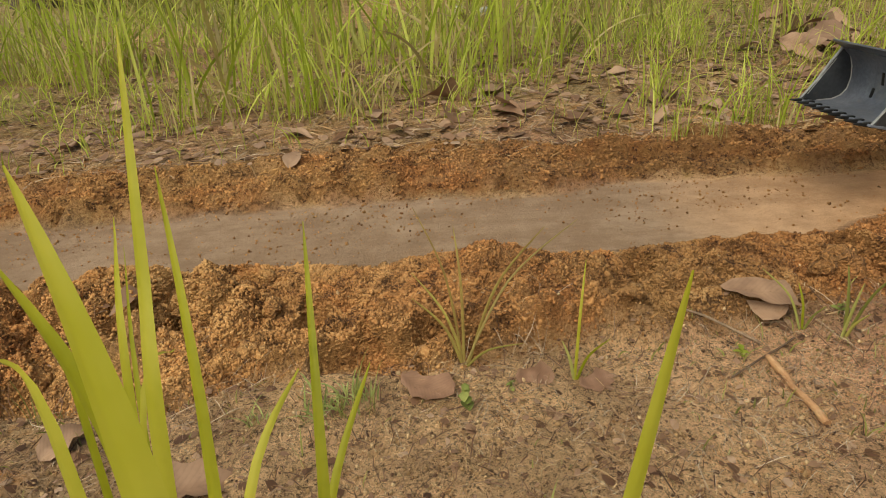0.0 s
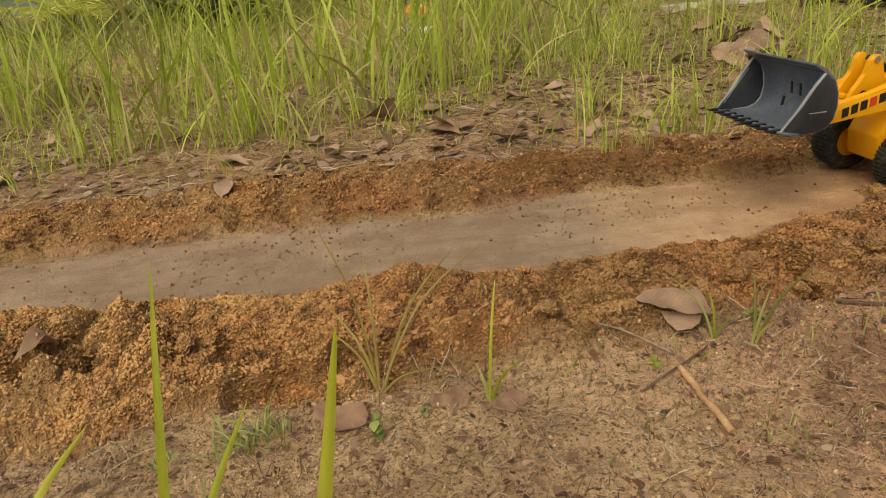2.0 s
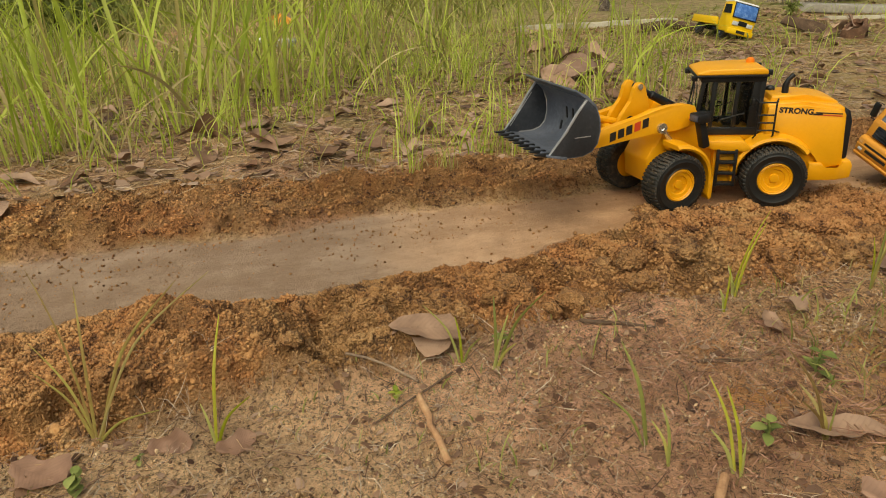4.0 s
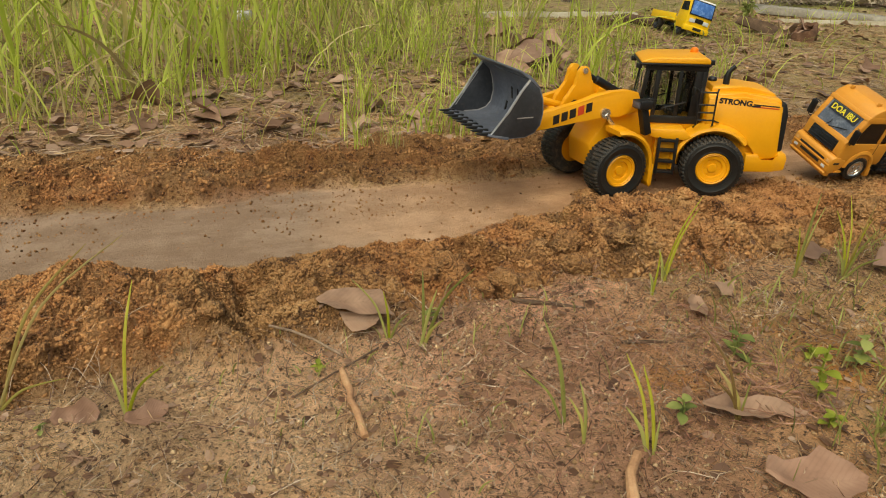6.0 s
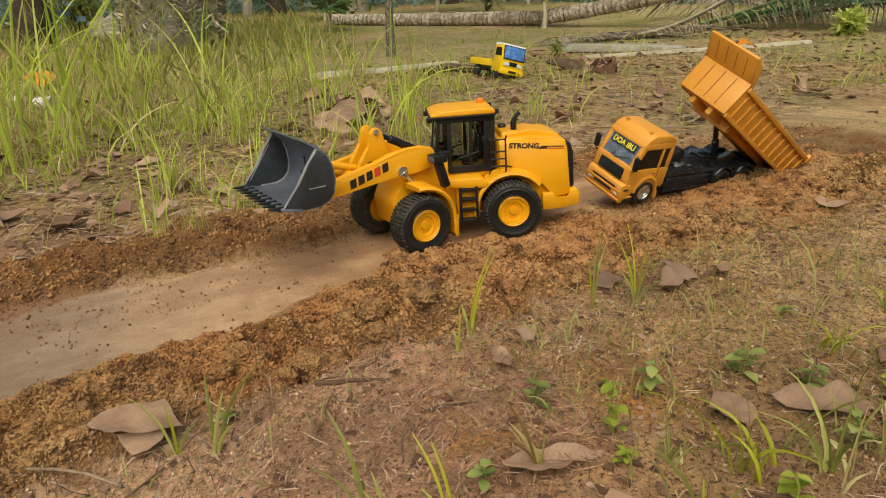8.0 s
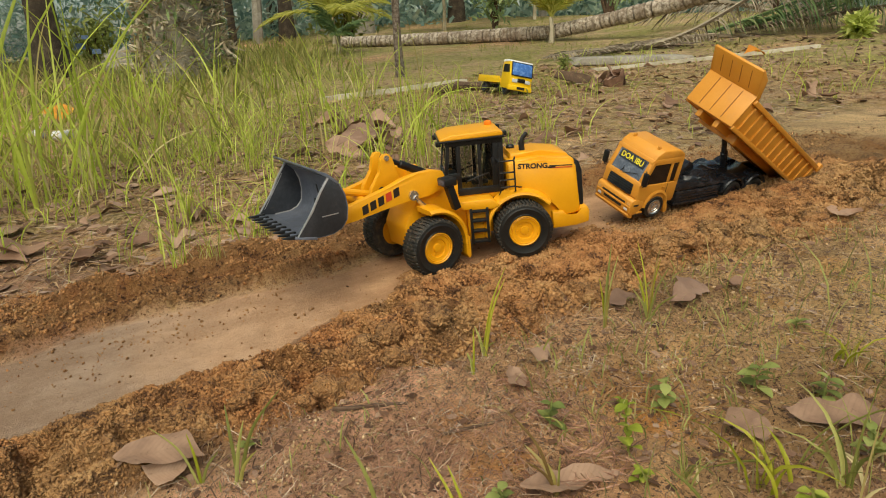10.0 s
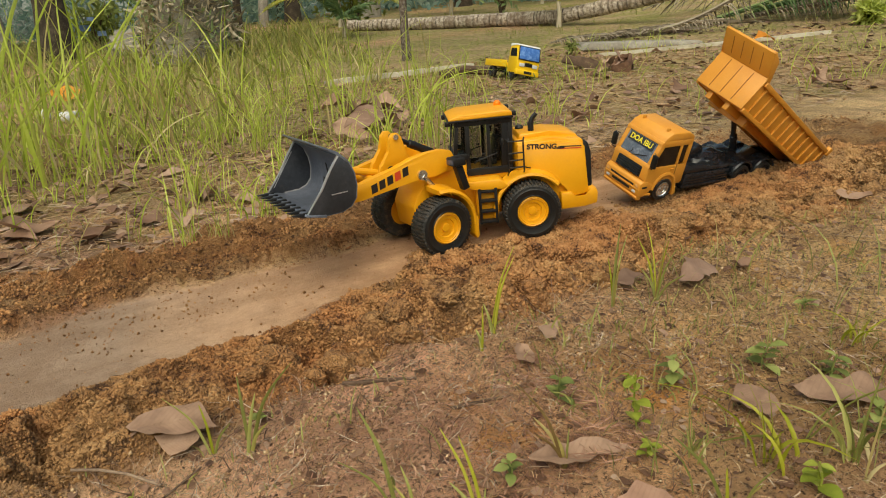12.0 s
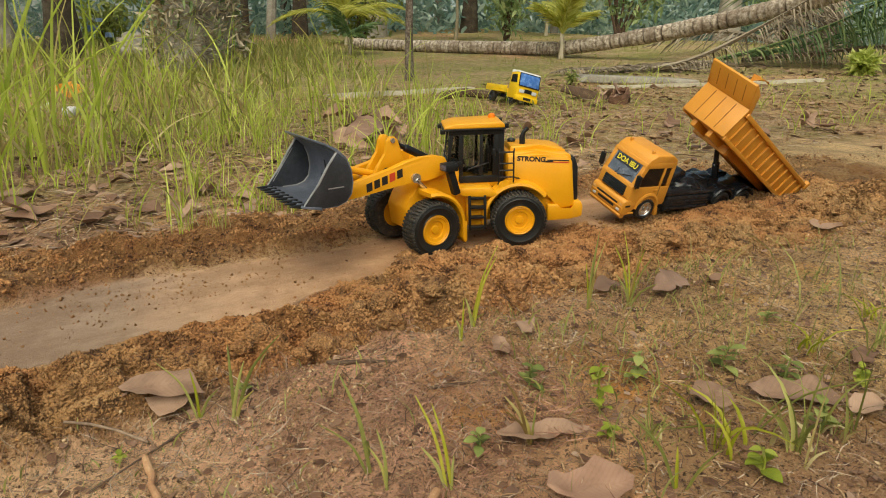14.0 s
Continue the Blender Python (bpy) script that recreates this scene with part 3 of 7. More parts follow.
def spread(a, b, zones, grow):
    """Grid lines from a to b: an even pitch in each zone (start, end, pitch), ever wider outside."""
    mid = [p for lo, hi, pitch in zones for p in np.arange(lo, hi - 0.4 * pitch, pitch)]
    left, right = [], []
    p, d = mid[0], zones[0][2]
    while p > a:
        d *= grow
        p -= d
        left.append(p)
    p, d = mid[-1], zones[-1][2]
    while p < b:
        d *= grow
        p += d
        right.append(p)
    return np.array(left[::-1] + mid + right)


def build_ground():
    gx = spread(-90, 90, ((-0.6, -0.3, 0.0036), (-0.3, 1.15, 0.0021), (1.15, 1.6, 0.0036)), 1.055)
    gy = spread(-90, 90, ((0.22, 0.46, 0.0034), (0.46, 0.80, 0.0020), (0.80, 0.95, 0.0034), (0.95, 1.2, 0.0030)), 1.05)
    X, Y = np.meshgrid(gx, gy)
    z, track, loose, green = plan(X.ravel(), Y.ravel())
    co = np.column_stack([X.ravel(), Y.ravel(), z])
    nx, ny = len(gx), len(gy)
    i = (np.arange(ny - 1)[:, None] * nx + np.arange(nx - 1)[None, :]).ravel()
    quads = np.column_stack([i, i + 1, i + nx + 1, i + nx])
    me = bpy.data.meshes.new("ground")
    me.vertices.add(len(co))
    me.vertices.foreach_set("co", co.ravel())
    me.loops.add(quads.size)
    me.loops.foreach_set("vertex_index", quads.ravel().astype(np.int32))
    me.polygons.add(len(quads))
    me.polygons.foreach_set("loop_start", np.arange(0, quads.size, 4, dtype=np.int32))
    me.update(calc_edges=True)
    me.polygons.foreach_set("use_smooth", np.ones(len(quads), bool))
    for nm, v in (("track", track), ("loose", loose), ("green", green)):
        me.attributes.new(nm, "FLOAT", "POINT").data.foreach_set("value", v.astype(np.float32))
    me.materials.append(EARTH)
    tagged(new("ground", me), "ochre earth with a packed pale wheel track between crumbled clay banks", "ground", kind="structure")


build_ground()


# ---- the toy wheel loader ----
U = 0.000655   # metres to a model unit; the wheel's radius is 65 units


def make_wheel(parent, x, side, inner, outer, r, rim_r, unit, tyre_mat, rim_mat, lug_count=46, z=0.0):
    """A wheel on an axle along y: tyre with cleated tread, dished rim with a hub. side: +1 or -1."""
    hub = new("wheel")
    hub.parent = parent
    hub.matrix_basis = pose(x * unit, 0, z * unit)
    w = outer - inner
    bm = B()
    # cross-section: (radius, y, tread row); rows 1 and 2 carry staggered cleats
    prof = [(rim_r, inner, 0), (r * 0.86, inner, 0), (r * 0.93, inner + 0.06 * w, 1), (r * 0.955, inner + 0.12 * w, 1), (r * 0.955, inner + 0.46 * w, 1), (r * 0.94, inner + 0.49 * w, 0),
            (r * 0.94, inner + 0.51 * w, 0), (r * 0.955, inner + 0.54 * w, 2), (r * 0.955, outer - 0.12 * w, 2), (r * 0.93, outer - 0.06 * w, 2), (r * 0.87, outer - 0.01 * w, 0), (r * 0.80, outer - 0.03 * w, 0), (rim_r * 1.03, outer - 0.06 * w, 0), (rim_r, outer - 0.09 * w, 0)]
    steps = (0.0, 0.05, 0.52, 0.57)
    rings = []
    for i in range(lug_count):
        for st in steps:
            ring = []
            for rr, yy, row in prof:
                ph = (i + st + (0.5 if row == 2 else 0.0)) / lug_count
                skew = 0.3 * abs(yy - (inner + outer) / 2) / w / lug_count
                if row:
                    rr = rr * (1.04 if st in (0.05, 0.52) else 0.99)
                ang = 2 * math.pi * (ph + (skew if row else 0) - (0.25 / lug_count if row == 2 else -0.25 / lug_count if row == 1 else 0))
                ring.append(bm.verts.new((rr * math.cos(ang), yy * side, rr * math.sin(ang))))
            rings.append(ring)
    for p, q in zip(rings, rings[1:] + rings[:1]):
        for k in range(len(prof)):
            bm.faces.new((p[k], q[k], q[(k + 1) % len(prof)], p[(k + 1) % len(prof)]))
    tyre = part("tyre", bm, tyre_mat, hub, scale=unit)
    bm = lathe(B(), [(a, b * side) for a, b in [(rim_r * 1.0, outer - 0.08 * w), (rim_r * 1.04, outer - 0.005 * w), (rim_r * 1.09, outer), (rim_r * 1.11, outer - 0.015 * w), (r * 0.76, outer + 0.015 * w), (r * 0.79, outer + 0.03 * w), (r * 0.82, outer + 0.012 * w), (r * 0.885, outer + 0.004 * w), (r * 0.895, outer - 0.03 * w), (r * 0.86, outer - 0.08 * w)]], 0, 0, 48)
    part("sidewall", bm, SIDEWALL, hub, "smooth black sidewall", scale=unit)
    bm = B()
    lathe(bm, [(a, b * side) for a, b in [(rim_r + 0.4, inner + 0.1 * w), (rim_r + 0.4, outer - 0.06 * w), (rim_r * 0.94, outer - 0.02 * w), (rim_r * 0.88, outer - 0.06 * w), (rim_r * 0.84, outer - 0.05 * w),
                                         (rim_r * 0.80, outer - 0.10 * w), (rim_r * 0.60, outer - 0.12 * w), (rim_r * 0.56, outer - 0.19 * w), (rim_r * 0.28, outer - 0.20 * w), (rim_r * 0.24, outer - 0.13 * w), (0.01, outer - 0.12 * w), (0.01, inner + 0.1 * w)]], 0, 0, 36)
    for i in range(6):
        a = math.pi / 3 * i
        cx, cz = rim_r * 0.42 * math.cos(a), rim_r * 0.42 * math.sin(a)
        lathe(bm, [(rim_r * 0.05, (outer - 0.22 * w) * side), (rim_r * 0.05, (outer - 0.17 * w) * side), (0.01, (outer - 0.165 * w) * side)], cx, cz, 6, closed=False)
    part("rim", bm, rim_mat, hub, scale=unit)
    return hub


def build_loader(m, bend):
    root = new("wheel_loader")
    root.matrix_basis = m
    tagged(root, "yellow toy wheel loader with raised grey bucket and muddy black tyres", "toy loader")
    up = pose(0, 0, 65 * U)

    def rear(name, bm, mat, parent=None, label="", smooth=35.0):
        return part(name, bm, mat, parent or root, label, U, up if parent is None else None, smooth)

    # --- rear frame ---
    bm = prism(B(), [(22, -6), (22, 150), (-50, 152), (-122, 145), (-133, 136), (-137, 6), (-92, -14)], -70, 70, 5)
    body = rear("hood", bm, YELLOW)
    rear("hood_cover", prism(B(), [(14, 144), (10, 162), (-58, 162), (-104, 156), (-122, 148), (-122, 136)], -48, 48, 4), YELLOW, body)
    for s in (-1, 1):
        rear("body_side", prism(B(), [(22, 60), (22, 144), (-50, 145), (-118, 138), (-130, 128), (-138, 20), (-95, 12), (-84, 40), (-60, 66), (-20, 86), (15, 86)], 66 * s, 82 * s, 4), YELLOW, body)
        for z0 in (139.0, 134.5):
            bm = B()
            v = [bm.verts.new(p) for p in ((-70, 82.2 * s, z0 - 5.7), (-122, 82.2 * s, z0 - 9), (-122, 82.2 * s, z0 - 11.2), (-70, 82.2 * s, z0 - 7.8))]
            w = [bm.verts.new(p.co + Vector((0, 0.5 * s, 0))) for p in v]
            bm.faces.new(v[::-1]), bm.faces.new(w)
            for i in range(4):
                bm.faces.new((v[i], v[(i + 1) % 4], w[(i + 1) % 4], w[i]))
            rear("stripe", bm, DECAL if z0 > 136 else DECAL_RED, body, smooth=0)
        rot = pose(-33 * U, 82.4 * s * U, 135.5 * U, 90, 0, 180 if s > 0 else 0)
        letters("lettering", "STRONG", 15.5 * U, DECAL, body, rot @ pose(0, 0, 0, 0, 0, -4.5 if s > 0 else 4.5) @ Matrix.Diagonal((1.08, 1.0, 1.0, 1.0)), "black block lettering", 0.1 * U, 0.045)
        rear("small_print", box(B(), -84, -66, 82.2 * s, 83.0 * s, 127, 130.5), DECAL, body, smooth=0)
    bm = prism(B(), [(-128, 140), (-139, 134), (-146, 112), (-148, 36), (-138, 18), (-130, 18), (-130, 130)], -74, 74, 3)
    grille = rear("rear_grille", bm, BLACK)
    for i in range(7):
        rear("slat", box(B(), -150, -146, -58, 58, 36 + i * 10, 40 + i * 10, 1), BLACK, grille)
    bm = prism(B(), [(-72, -14), (-72, 26), (-98, 26), (-104, 12), (-132, 12), (-136, 32), (-152, 32), (-158, 20), (-156, -6), (-128, -12)], -88, 88, 4)
    rear("counterweight", bm, YELLOW)
    for s in (-1, 1):
        bm = lathe(B(), [(75, 62 * s), (75, 100 * s), (78, 103 * s), (84, 101 * s), (89, 84 * s), (89, 62 * s)], 0, 0, 22, -8, 142)
        fender = rear("rear_fender", bm, YELLOW)
        rear("deck", prism(B(), [(48, 60), (66, 78), (140, 78), (140, 64), (128, 58), (64, 54)], 58 * s, 104 * s, 3), YELLOW, fender)
    bm = box(B(), 60, 150, -56, 56, -14, 66, 4)
    rear("rear_chassis", bm, YELLOW)
    rear("axle_housing", tube(B(), [(0, -74, 0), (0, 74, 0)], 13, 12), BLACK)
    for s in (-1, 1):
        bm = box(B(), 72, 122, 56 * s, 88 * s, -16, 56, 3)
        rear("tank", bm, YELLOW)
        bm = box(B(), 76, 82, 96 * s, 106 * s, -22, 60, 1)
        box(bm, 112, 118, 96 * s, 106 * s, -22, 60, 1)
        for z in (-20, 4, 28, 50):
            box(bm, 78, 116, 92 * s, 106 * s, z, z + 6, 1)
        rear("ladder", bm, BLACK)
    # --- cab ---
    bm = prism(B(), [(30, 70), (30, 84), (132, 84), (134, 122), (162, 122), (168, 112), (164, 68), (150, 58)], -56, 56, 5)
    cab = rear("cab_base", bm, YELLOW)
    # black sill and frame
    bm = B()
    for s in (-1, 1):
        for (f0, z0), (f1, z1), wd in (((160, 122), (150, 203), 5), ((132, 84), (128, 203), 6), ((50, 84), (44, 203), 9), ((36, 84), (32, 203), 6)):
            prism(bm, [(f0 - wd, z0), (f0 + wd * 0.6, z0), (f1 + wd * 0.6, z1), (f1 - wd, z1)], 47 * s, 57 * s, 0.8)
        prism(bm, [(30, 80), (30, 96), (134, 96), (134, 80)], 52 * s, 58 * s, 0.8)
        prism(bm, [(128, 118), (128, 132), (162, 132), (164, 118)], 50 * s, 58 * s, 0.8)
        prism(bm, [(30, 193), (30, 204), (154, 204), (156, 193)], 50 * s, 58 * s, 0.8)
        prism(bm, [(44, 96), (44, 128), (30, 128), (30, 96)], 50 * s, 57 * s, 0.8)
        prism(bm, [(78, 96), (86, 96), (84, 194), (77, 194)], 50 * s, 56 * s, 0.6)
    box(bm, 155, 165, -56, 56, 118, 132, 1)
    box(bm, 146, 156, -56, 56, 194, 204, 1)
    box(bm, 28, 36, -56, 56, 84, 110, 1)
    box(bm, 28, 36, -56, 56, 192, 204, 1)
    rear("cab_frame", bm, BLACK, cab)
    for s in (-1, 1):
        rear("window", prism(B(), [(84, 97), (48, 97), (45, 193), (84, 193)], 53.4 * s, 54.6 * s), CAB_GLASS, cab, smooth=0).visible_shadow = False
        rear("window", prism(B(), [(126, 97), (88, 97), (86, 193), (124, 193)], 53.4 * s, 54.6 * s), CAB_GLASS, cab, smooth=0).visible_shadow = False
        rear("window", prism(B(), [(156, 133), (134, 133), (132, 193), (148, 193)], 53.4 * s, 54.6 * s), CAB_GLASS, cab, smooth=0).visible_shadow = False
        rear("grab_rail", tube(B(), [(62, 58 * s, 120), (64, 62 * s, 128), (112, 62 * s, 114), (116, 58 * s, 108)], 1.6, 6), BLACK, cab)
        rear("door_handle", box(B(), 90, 98, 57 * s, 61 * s, 126, 130, 0.8), BLACK, cab)
    bm = B()
    v = [bm.verts.new(p) for p in ((161, -50, 131), (161, 50, 131), (151.5, 50, 195), (151.5, -50, 195))]
    bm.faces.new(v)
    bmesh.ops.solidify(bm, geom=bm.faces[:], thickness=1.2)
    rear("windscreen", bm, CAB_GLASS, cab, smooth=0).visible_shadow = False
    rear("rear_window", box(B(), 31, 32.2, -50, 50, 108, 194), CAB_GLASS, cab, smooth=0).visible_shadow = False
    rear("wiper", tube(B(), [(165, 10, 132), (160, -6, 160), (157, -20, 176)], 1.3, 5), BLACK, cab)
    bm = box(B(), 60, 98, -20, 20, 92, 106, 4)
    prism(bm, [(56, 104), (70, 104), (62, 160), (50, 160)], -19, 19, 3)
    box(bm, 52, 60, -12, 12, 160, 176, 3)
    rear("seat", bm, BLACK, cab)
    bm = tube(B(), [(140, 0, 84), (122, 0, 128)], 4, 8)
    box(bm, 130, 160, -34, 34, 84, 124, 4)
    rear("console", bm, BLACK, cab)
    bm = B()
    tube(bm, [(122 + 6 * math.cos(a), 17 * math.sin(a), 130 + 15 * math.cos(a)) for a in [i * math.pi / 9 for i in range(18)] + [0]], 1.8, 6, cap=False)
    rear("steering_wheel", bm, BLACK, cab)
    # roof
    bm = prism(B(), [(26, 208), (26, 217), (36, 222), (142, 220), (166, 213), (168, 208)], -64, 64, 4, 3)
    roof = rear("roof", bm, YELLOW, cab)
    part("roof_trim", box(B(), 24, 170, -66, 66, 204, 208.5, 1.5), BLACK, roof, scale=U)
    bm = lathe(B(), [(9, -5), (9, 0), (8, 4), (4, 7), (0.01, 7)], 0, 0, 14, closed=False)
    bmesh.ops.rotate(bm, verts=bm.verts, matrix=Matrix.Rotation(radians(90), 3, "X"))
    bmesh.ops.translate(bm, verts=bm.verts, vec=(46, -22, 225))
    part("beacon", bm, BEACON, roof, "orange warning beacon", U)
    for s in (-1, 1):
        part("work_lamp", box(B(), 164, 176, 50 * s - 7, 50 * s + 7, 196, 206, 1.5), BLACK, roof, scale=U)
        part("work_lamp", box(B(), 16, 26, 50 * s - 6, 50 * s + 6, 206, 216, 1.5), BLACK, roof, scale=U)
    # exhaust, rails, mirrors
    rear("exhaust_pipe", tube(B(), [(-22, 20, 140), (-22, 20, 178), (-26, 20, 190), (-36, 20, 200)], 5, 10, [7, 7, 5, 5]), BLACK)
    rear("air_intake", lathe(B(), [(10, 146), (10, 166), (7, 170), (0.01, 170)], 0, 0, 12, closed=False), BLACK).matrix_basis = pose(-2 * U, -20 * U, 65 * U, 90) @ Matrix.Identity(4)
    for s in (-1, 1):
        bm = B()
        for f in (12, 46):
            tube(bm, [(f, 84 * s, 80), (f, 102 * s, 90), (f, 102 * s, 158), (f - 3, 96 * s, 164)], 2.0, 6)
        for z in (100, 116, 132, 158):
            tube(bm, [(12, 102 * s, z), (46, 102 * s, z)], 1.8, 6)
        tube(bm, [(46, 102 * s, 158), (48, 80 * s, 160), (44, 58 * s, 150)], 1.8, 6)
        tube(bm, [(12, 102 * s, 100), (4, 98 * s, 96), (-4, 84 * s, 92)], 1.8, 6)
        rail = rear("handrail", bm, BLACK)
        part("mirror", box(B(), 54, 60, 92 * s - 9, 92 * s + 9, 150, 166, 1.5), BLACK, rail, scale=U)
        make_wheel(root, 0, s, 70, 124, 65, 35, U, RUBBER, YELLOW, z=65)
    # --- front frame, turned about the hinge ---
    turn = pose(135 * U, 0, 65 * U, 0, 0, bend) @ pose(-135 * U, 0, 0)

    def front(name, bm, mat, parent=None, label="", smooth=35.0):
        return part(name, bm, mat, parent or root, label, U, turn if parent is None else None, smooth)

    hinge = B()
    tube(hinge, [(135, 0, -28), (135, 0, 62)], 18, 16)
    front("hinge_post", hinge, BLACK)
    bm = prism(B(), [(150, -16), (150, 60), (186, 70), (190, 132), (206, 146), (240, 146), (250, 110), (292, 66), (306, 40), (300, -14)], -46, 46, 5)
    front("front_frame", bm, YELLOW)
    front("front_axle", tube(B(), [(270, -74, 0), (270, 74, 0)], 13, 12), YELLOW)
    for s in (-1, 1):
        bm = lathe(B(), [(74, 60 * s), (74, 116 * s), (78, 119 * s), (84, 114 * s), (86, 60 * s)], 270, 0, 18, 84, 188)
        fender = front("front_fender", bm, YELLOW)
        part("mudflap", prism(B(), [(184, 6), (194, 6), (196, -34), (190, -46), (184, -40)], 66 * s, 117 * s, 2), YELLOW, fender, scale=U)
        part("fender_plate", prism(B(), [(192, 30), (204, 58), (226, 76), (262, 86), (262, 60), (230, 50), (216, 10)], 44 * s, 66 * s, 2), YELLOW, fender, scale=U)
        # lamp on its arm
        bm = prism(B(), [(190, 70), (206, 66), (222, 122), (206, 126)], 84 * s, 102 * s, 2)
        arm = front("lamp_arm", bm, BLACK)
        part("headlight", box(B(), 202, 232, 78 * s, 112 * s, 124, 142, 3), BLACK, arm, scale=U)
        part("lens", box(B(), 232, 233.5, 82 * s, 108 * s, 127, 139, 0.5), LAMP_DARK, arm, "dark glossy lamp glass", U)
        # lift arm
        bm = prism(B(), [(196, 128), (206, 150), (232, 157), (268, 156), (306, 152), (350, 138), (420, 124), (458, 118), (470, 108), (466, 92), (452, 86), (430, 88), (360, 96), (300, 102), (250, 102), (204, 108)], 44 * s, 62 * s, 2.5)
        arm = front("lift_arm", bm, YELLOW)
        for i, (f, mat) in enumerate(((408, DECAL), (389, DECAL), (370, DECAL), (351, DECAL_RED), (332, DECAL))):
            zz = 107 + (408 - f) * 0.26
            bm = prism(B(), [(f, zz - 11), (f - 14, zz - 7.5), (f - 14, zz + 11), (f, zz + 7.5)], 62.2 * s, 62.7 * s)
            part("logo_bar", bm, mat, arm, scale=U, smooth=0)
        part("arm_pin", tube(B(), [(456, 40 * s, 102), (456, 68 * s, 102)], 8, 14), CHROME, arm, "bright steel pin", U)
        part("pivot_pin", tube(B(), [(214, 60 * s, 126), (214, 66 * s, 126)], 6, 12), YELLOW, arm, scale=U)
        part("lift_pin", tube(B(), [(286, 60 * s, 112), (286, 68 * s, 112)], 11, 16), CHROME, arm, "grey steel pin head", U)
        front("lift_cylinder", tube(B(), [(286, 66 * s, 110), (262, 62 * s, 84), (236, 56 * s, 44)], 5, 10), CHROME)
    front("cross_tube", tube(B(), [(384, -46, 112), (384, 46, 112)], 11, 12), YELLOW)
    for s in (-1, 1):
        bm = prism(B(), [(284, 112), (306, 194), (314, 204), (326, 204), (334, 194), (338, 166), (362, 140), (372, 116), (352, 102), (304, 102)], 14 * s, 26 * s, 2)
        lever = front("tilt_lever", bm, YELLOW)
        part("lever_pin", tube(B(), [(321, 24 * s, 196), (321, 30 * s, 196)], 6, 12), CHROME, lever, scale=U)
        part("lever_pin", tube(B(), [(340, 24 * s, 128), (340, 28 * s, 128)], 9, 12), DECAL, lever, scale=U)
    front("tilt_cylinder", tube(B(), [(320, 0, 196), (278, 0, 172), (276, 0, 171), (214, 0, 138)], 6, 12, [5.5, 5.5, 9, 9]), BLACK)
    front("push_rod", tube(B(), [(356, 0, 120), (462, 0, 152)], 8, 10), YELLOW)
    # bucket
    shell = [(572, 100), (536, 92), (500, 92), (480, 99), (467, 114), (462, 138), (464, 164), (472, 186), (492, 206)]
    inner = [(f + dx, z + dz) for (f, z), (dx, dz) in zip(shell, ((0, 3), (0, 4), (2, 4), (4, 3), (5, 1), (5, 0), (5, -1), (4, -3), (3, -4)))]
    bm = prism(B(), shell + inner[::-1], -118, 118)
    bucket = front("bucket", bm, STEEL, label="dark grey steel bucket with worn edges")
    for s in (-1, 1):
        part("side_plate", prism(B(), [(569, 102), (536, 93), (500, 93), (481, 100), (469, 114), (464, 138), (466, 163), (474, 185), (491, 203), (512, 178), (536, 142)], 113 * s, 118.5 * s, 1), PLATE_SHADED, bucket, scale=U)
        part("worn_edge", prism(B(), [(570, 103), (573, 101), (538, 143), (514, 179), (494, 205), (491, 203), (511.6, 178), (535.4, 142)], 112.8 * s, 118.8 * s, 0.4), WORN, bucket, scale=U)
        part("weld_seam", tube(B(), [(f, 112.2 * s, z + 0.6) for f, z in inner[1:-1]], 1.5, 6), WORN, bucket, scale=U)
        part("wear_strip", box(B(), 484, 518, 118.4 * s, 119.2 * s, 130, 132), WORN, bucket, scale=U, smooth=0)
        part("inner_seam", prism(B(), [(556, 112), (558, 112), (506, 182), (504, 182)], 112.2 * s, 113.2 * s), WORN, bucket, scale=U, smooth=0)
        part("hook_plate", prism(B(), [(446, 112), (446, 90), (478, 96), (470, 132)], 34 * s - 4, 34 * s + 4, 1), BLACK, bucket, scale=U)
        part("hook_plate", prism(B(), [(450, 164), (450, 142), (468, 140), (470, 168)], 14 * s - 4, 14 * s + 4, 1), BLACK, bucket, scale=U)
    part("cutting_edge", prism(B(), [(534, 95.5), (574, 104), (576, 100), (534, 89)], -119, 119, 0.8), STEEL, bucket, scale=U)
    for i in range(9):
        y = -106 + i * 26.5
        part("tooth", prism(B(), [(562, 105), (562, 94), (598, 103.5), (598, 105)], y - 4.5, y + 4.5, 1), BLACK, bucket, scale=U)
    part("upper_lip", prism(B(), [(474, 190), (494, 210), (516, 222), (517, 218), (496, 205), (477, 186)], -119, 119, 0.8), STEEL, bucket, scale=U)
    for s in (-1, 1):
        make_front = make_wheel(root, 270, s, 70, 124, 65, 35, U, RUBBER, YELLOW)
        make_front.matrix_basis = turn @ pose(270 * U, 0, 0)
    return root


LOADER_AT = (0.880, 0.848, 23.5, -28.0)
lx, ly, la, lb = LOADER_AT
slope = math.degrees(math.atan(0.075))
build_loader(Matrix.Translation((lx, ly, 0.002 + 0.075 * lx + 0.007)) @ pose(0, 0, 0, 0, -slope, 0) @ pose(0, 0, 0, 0, 0, 180 - la), -lb)


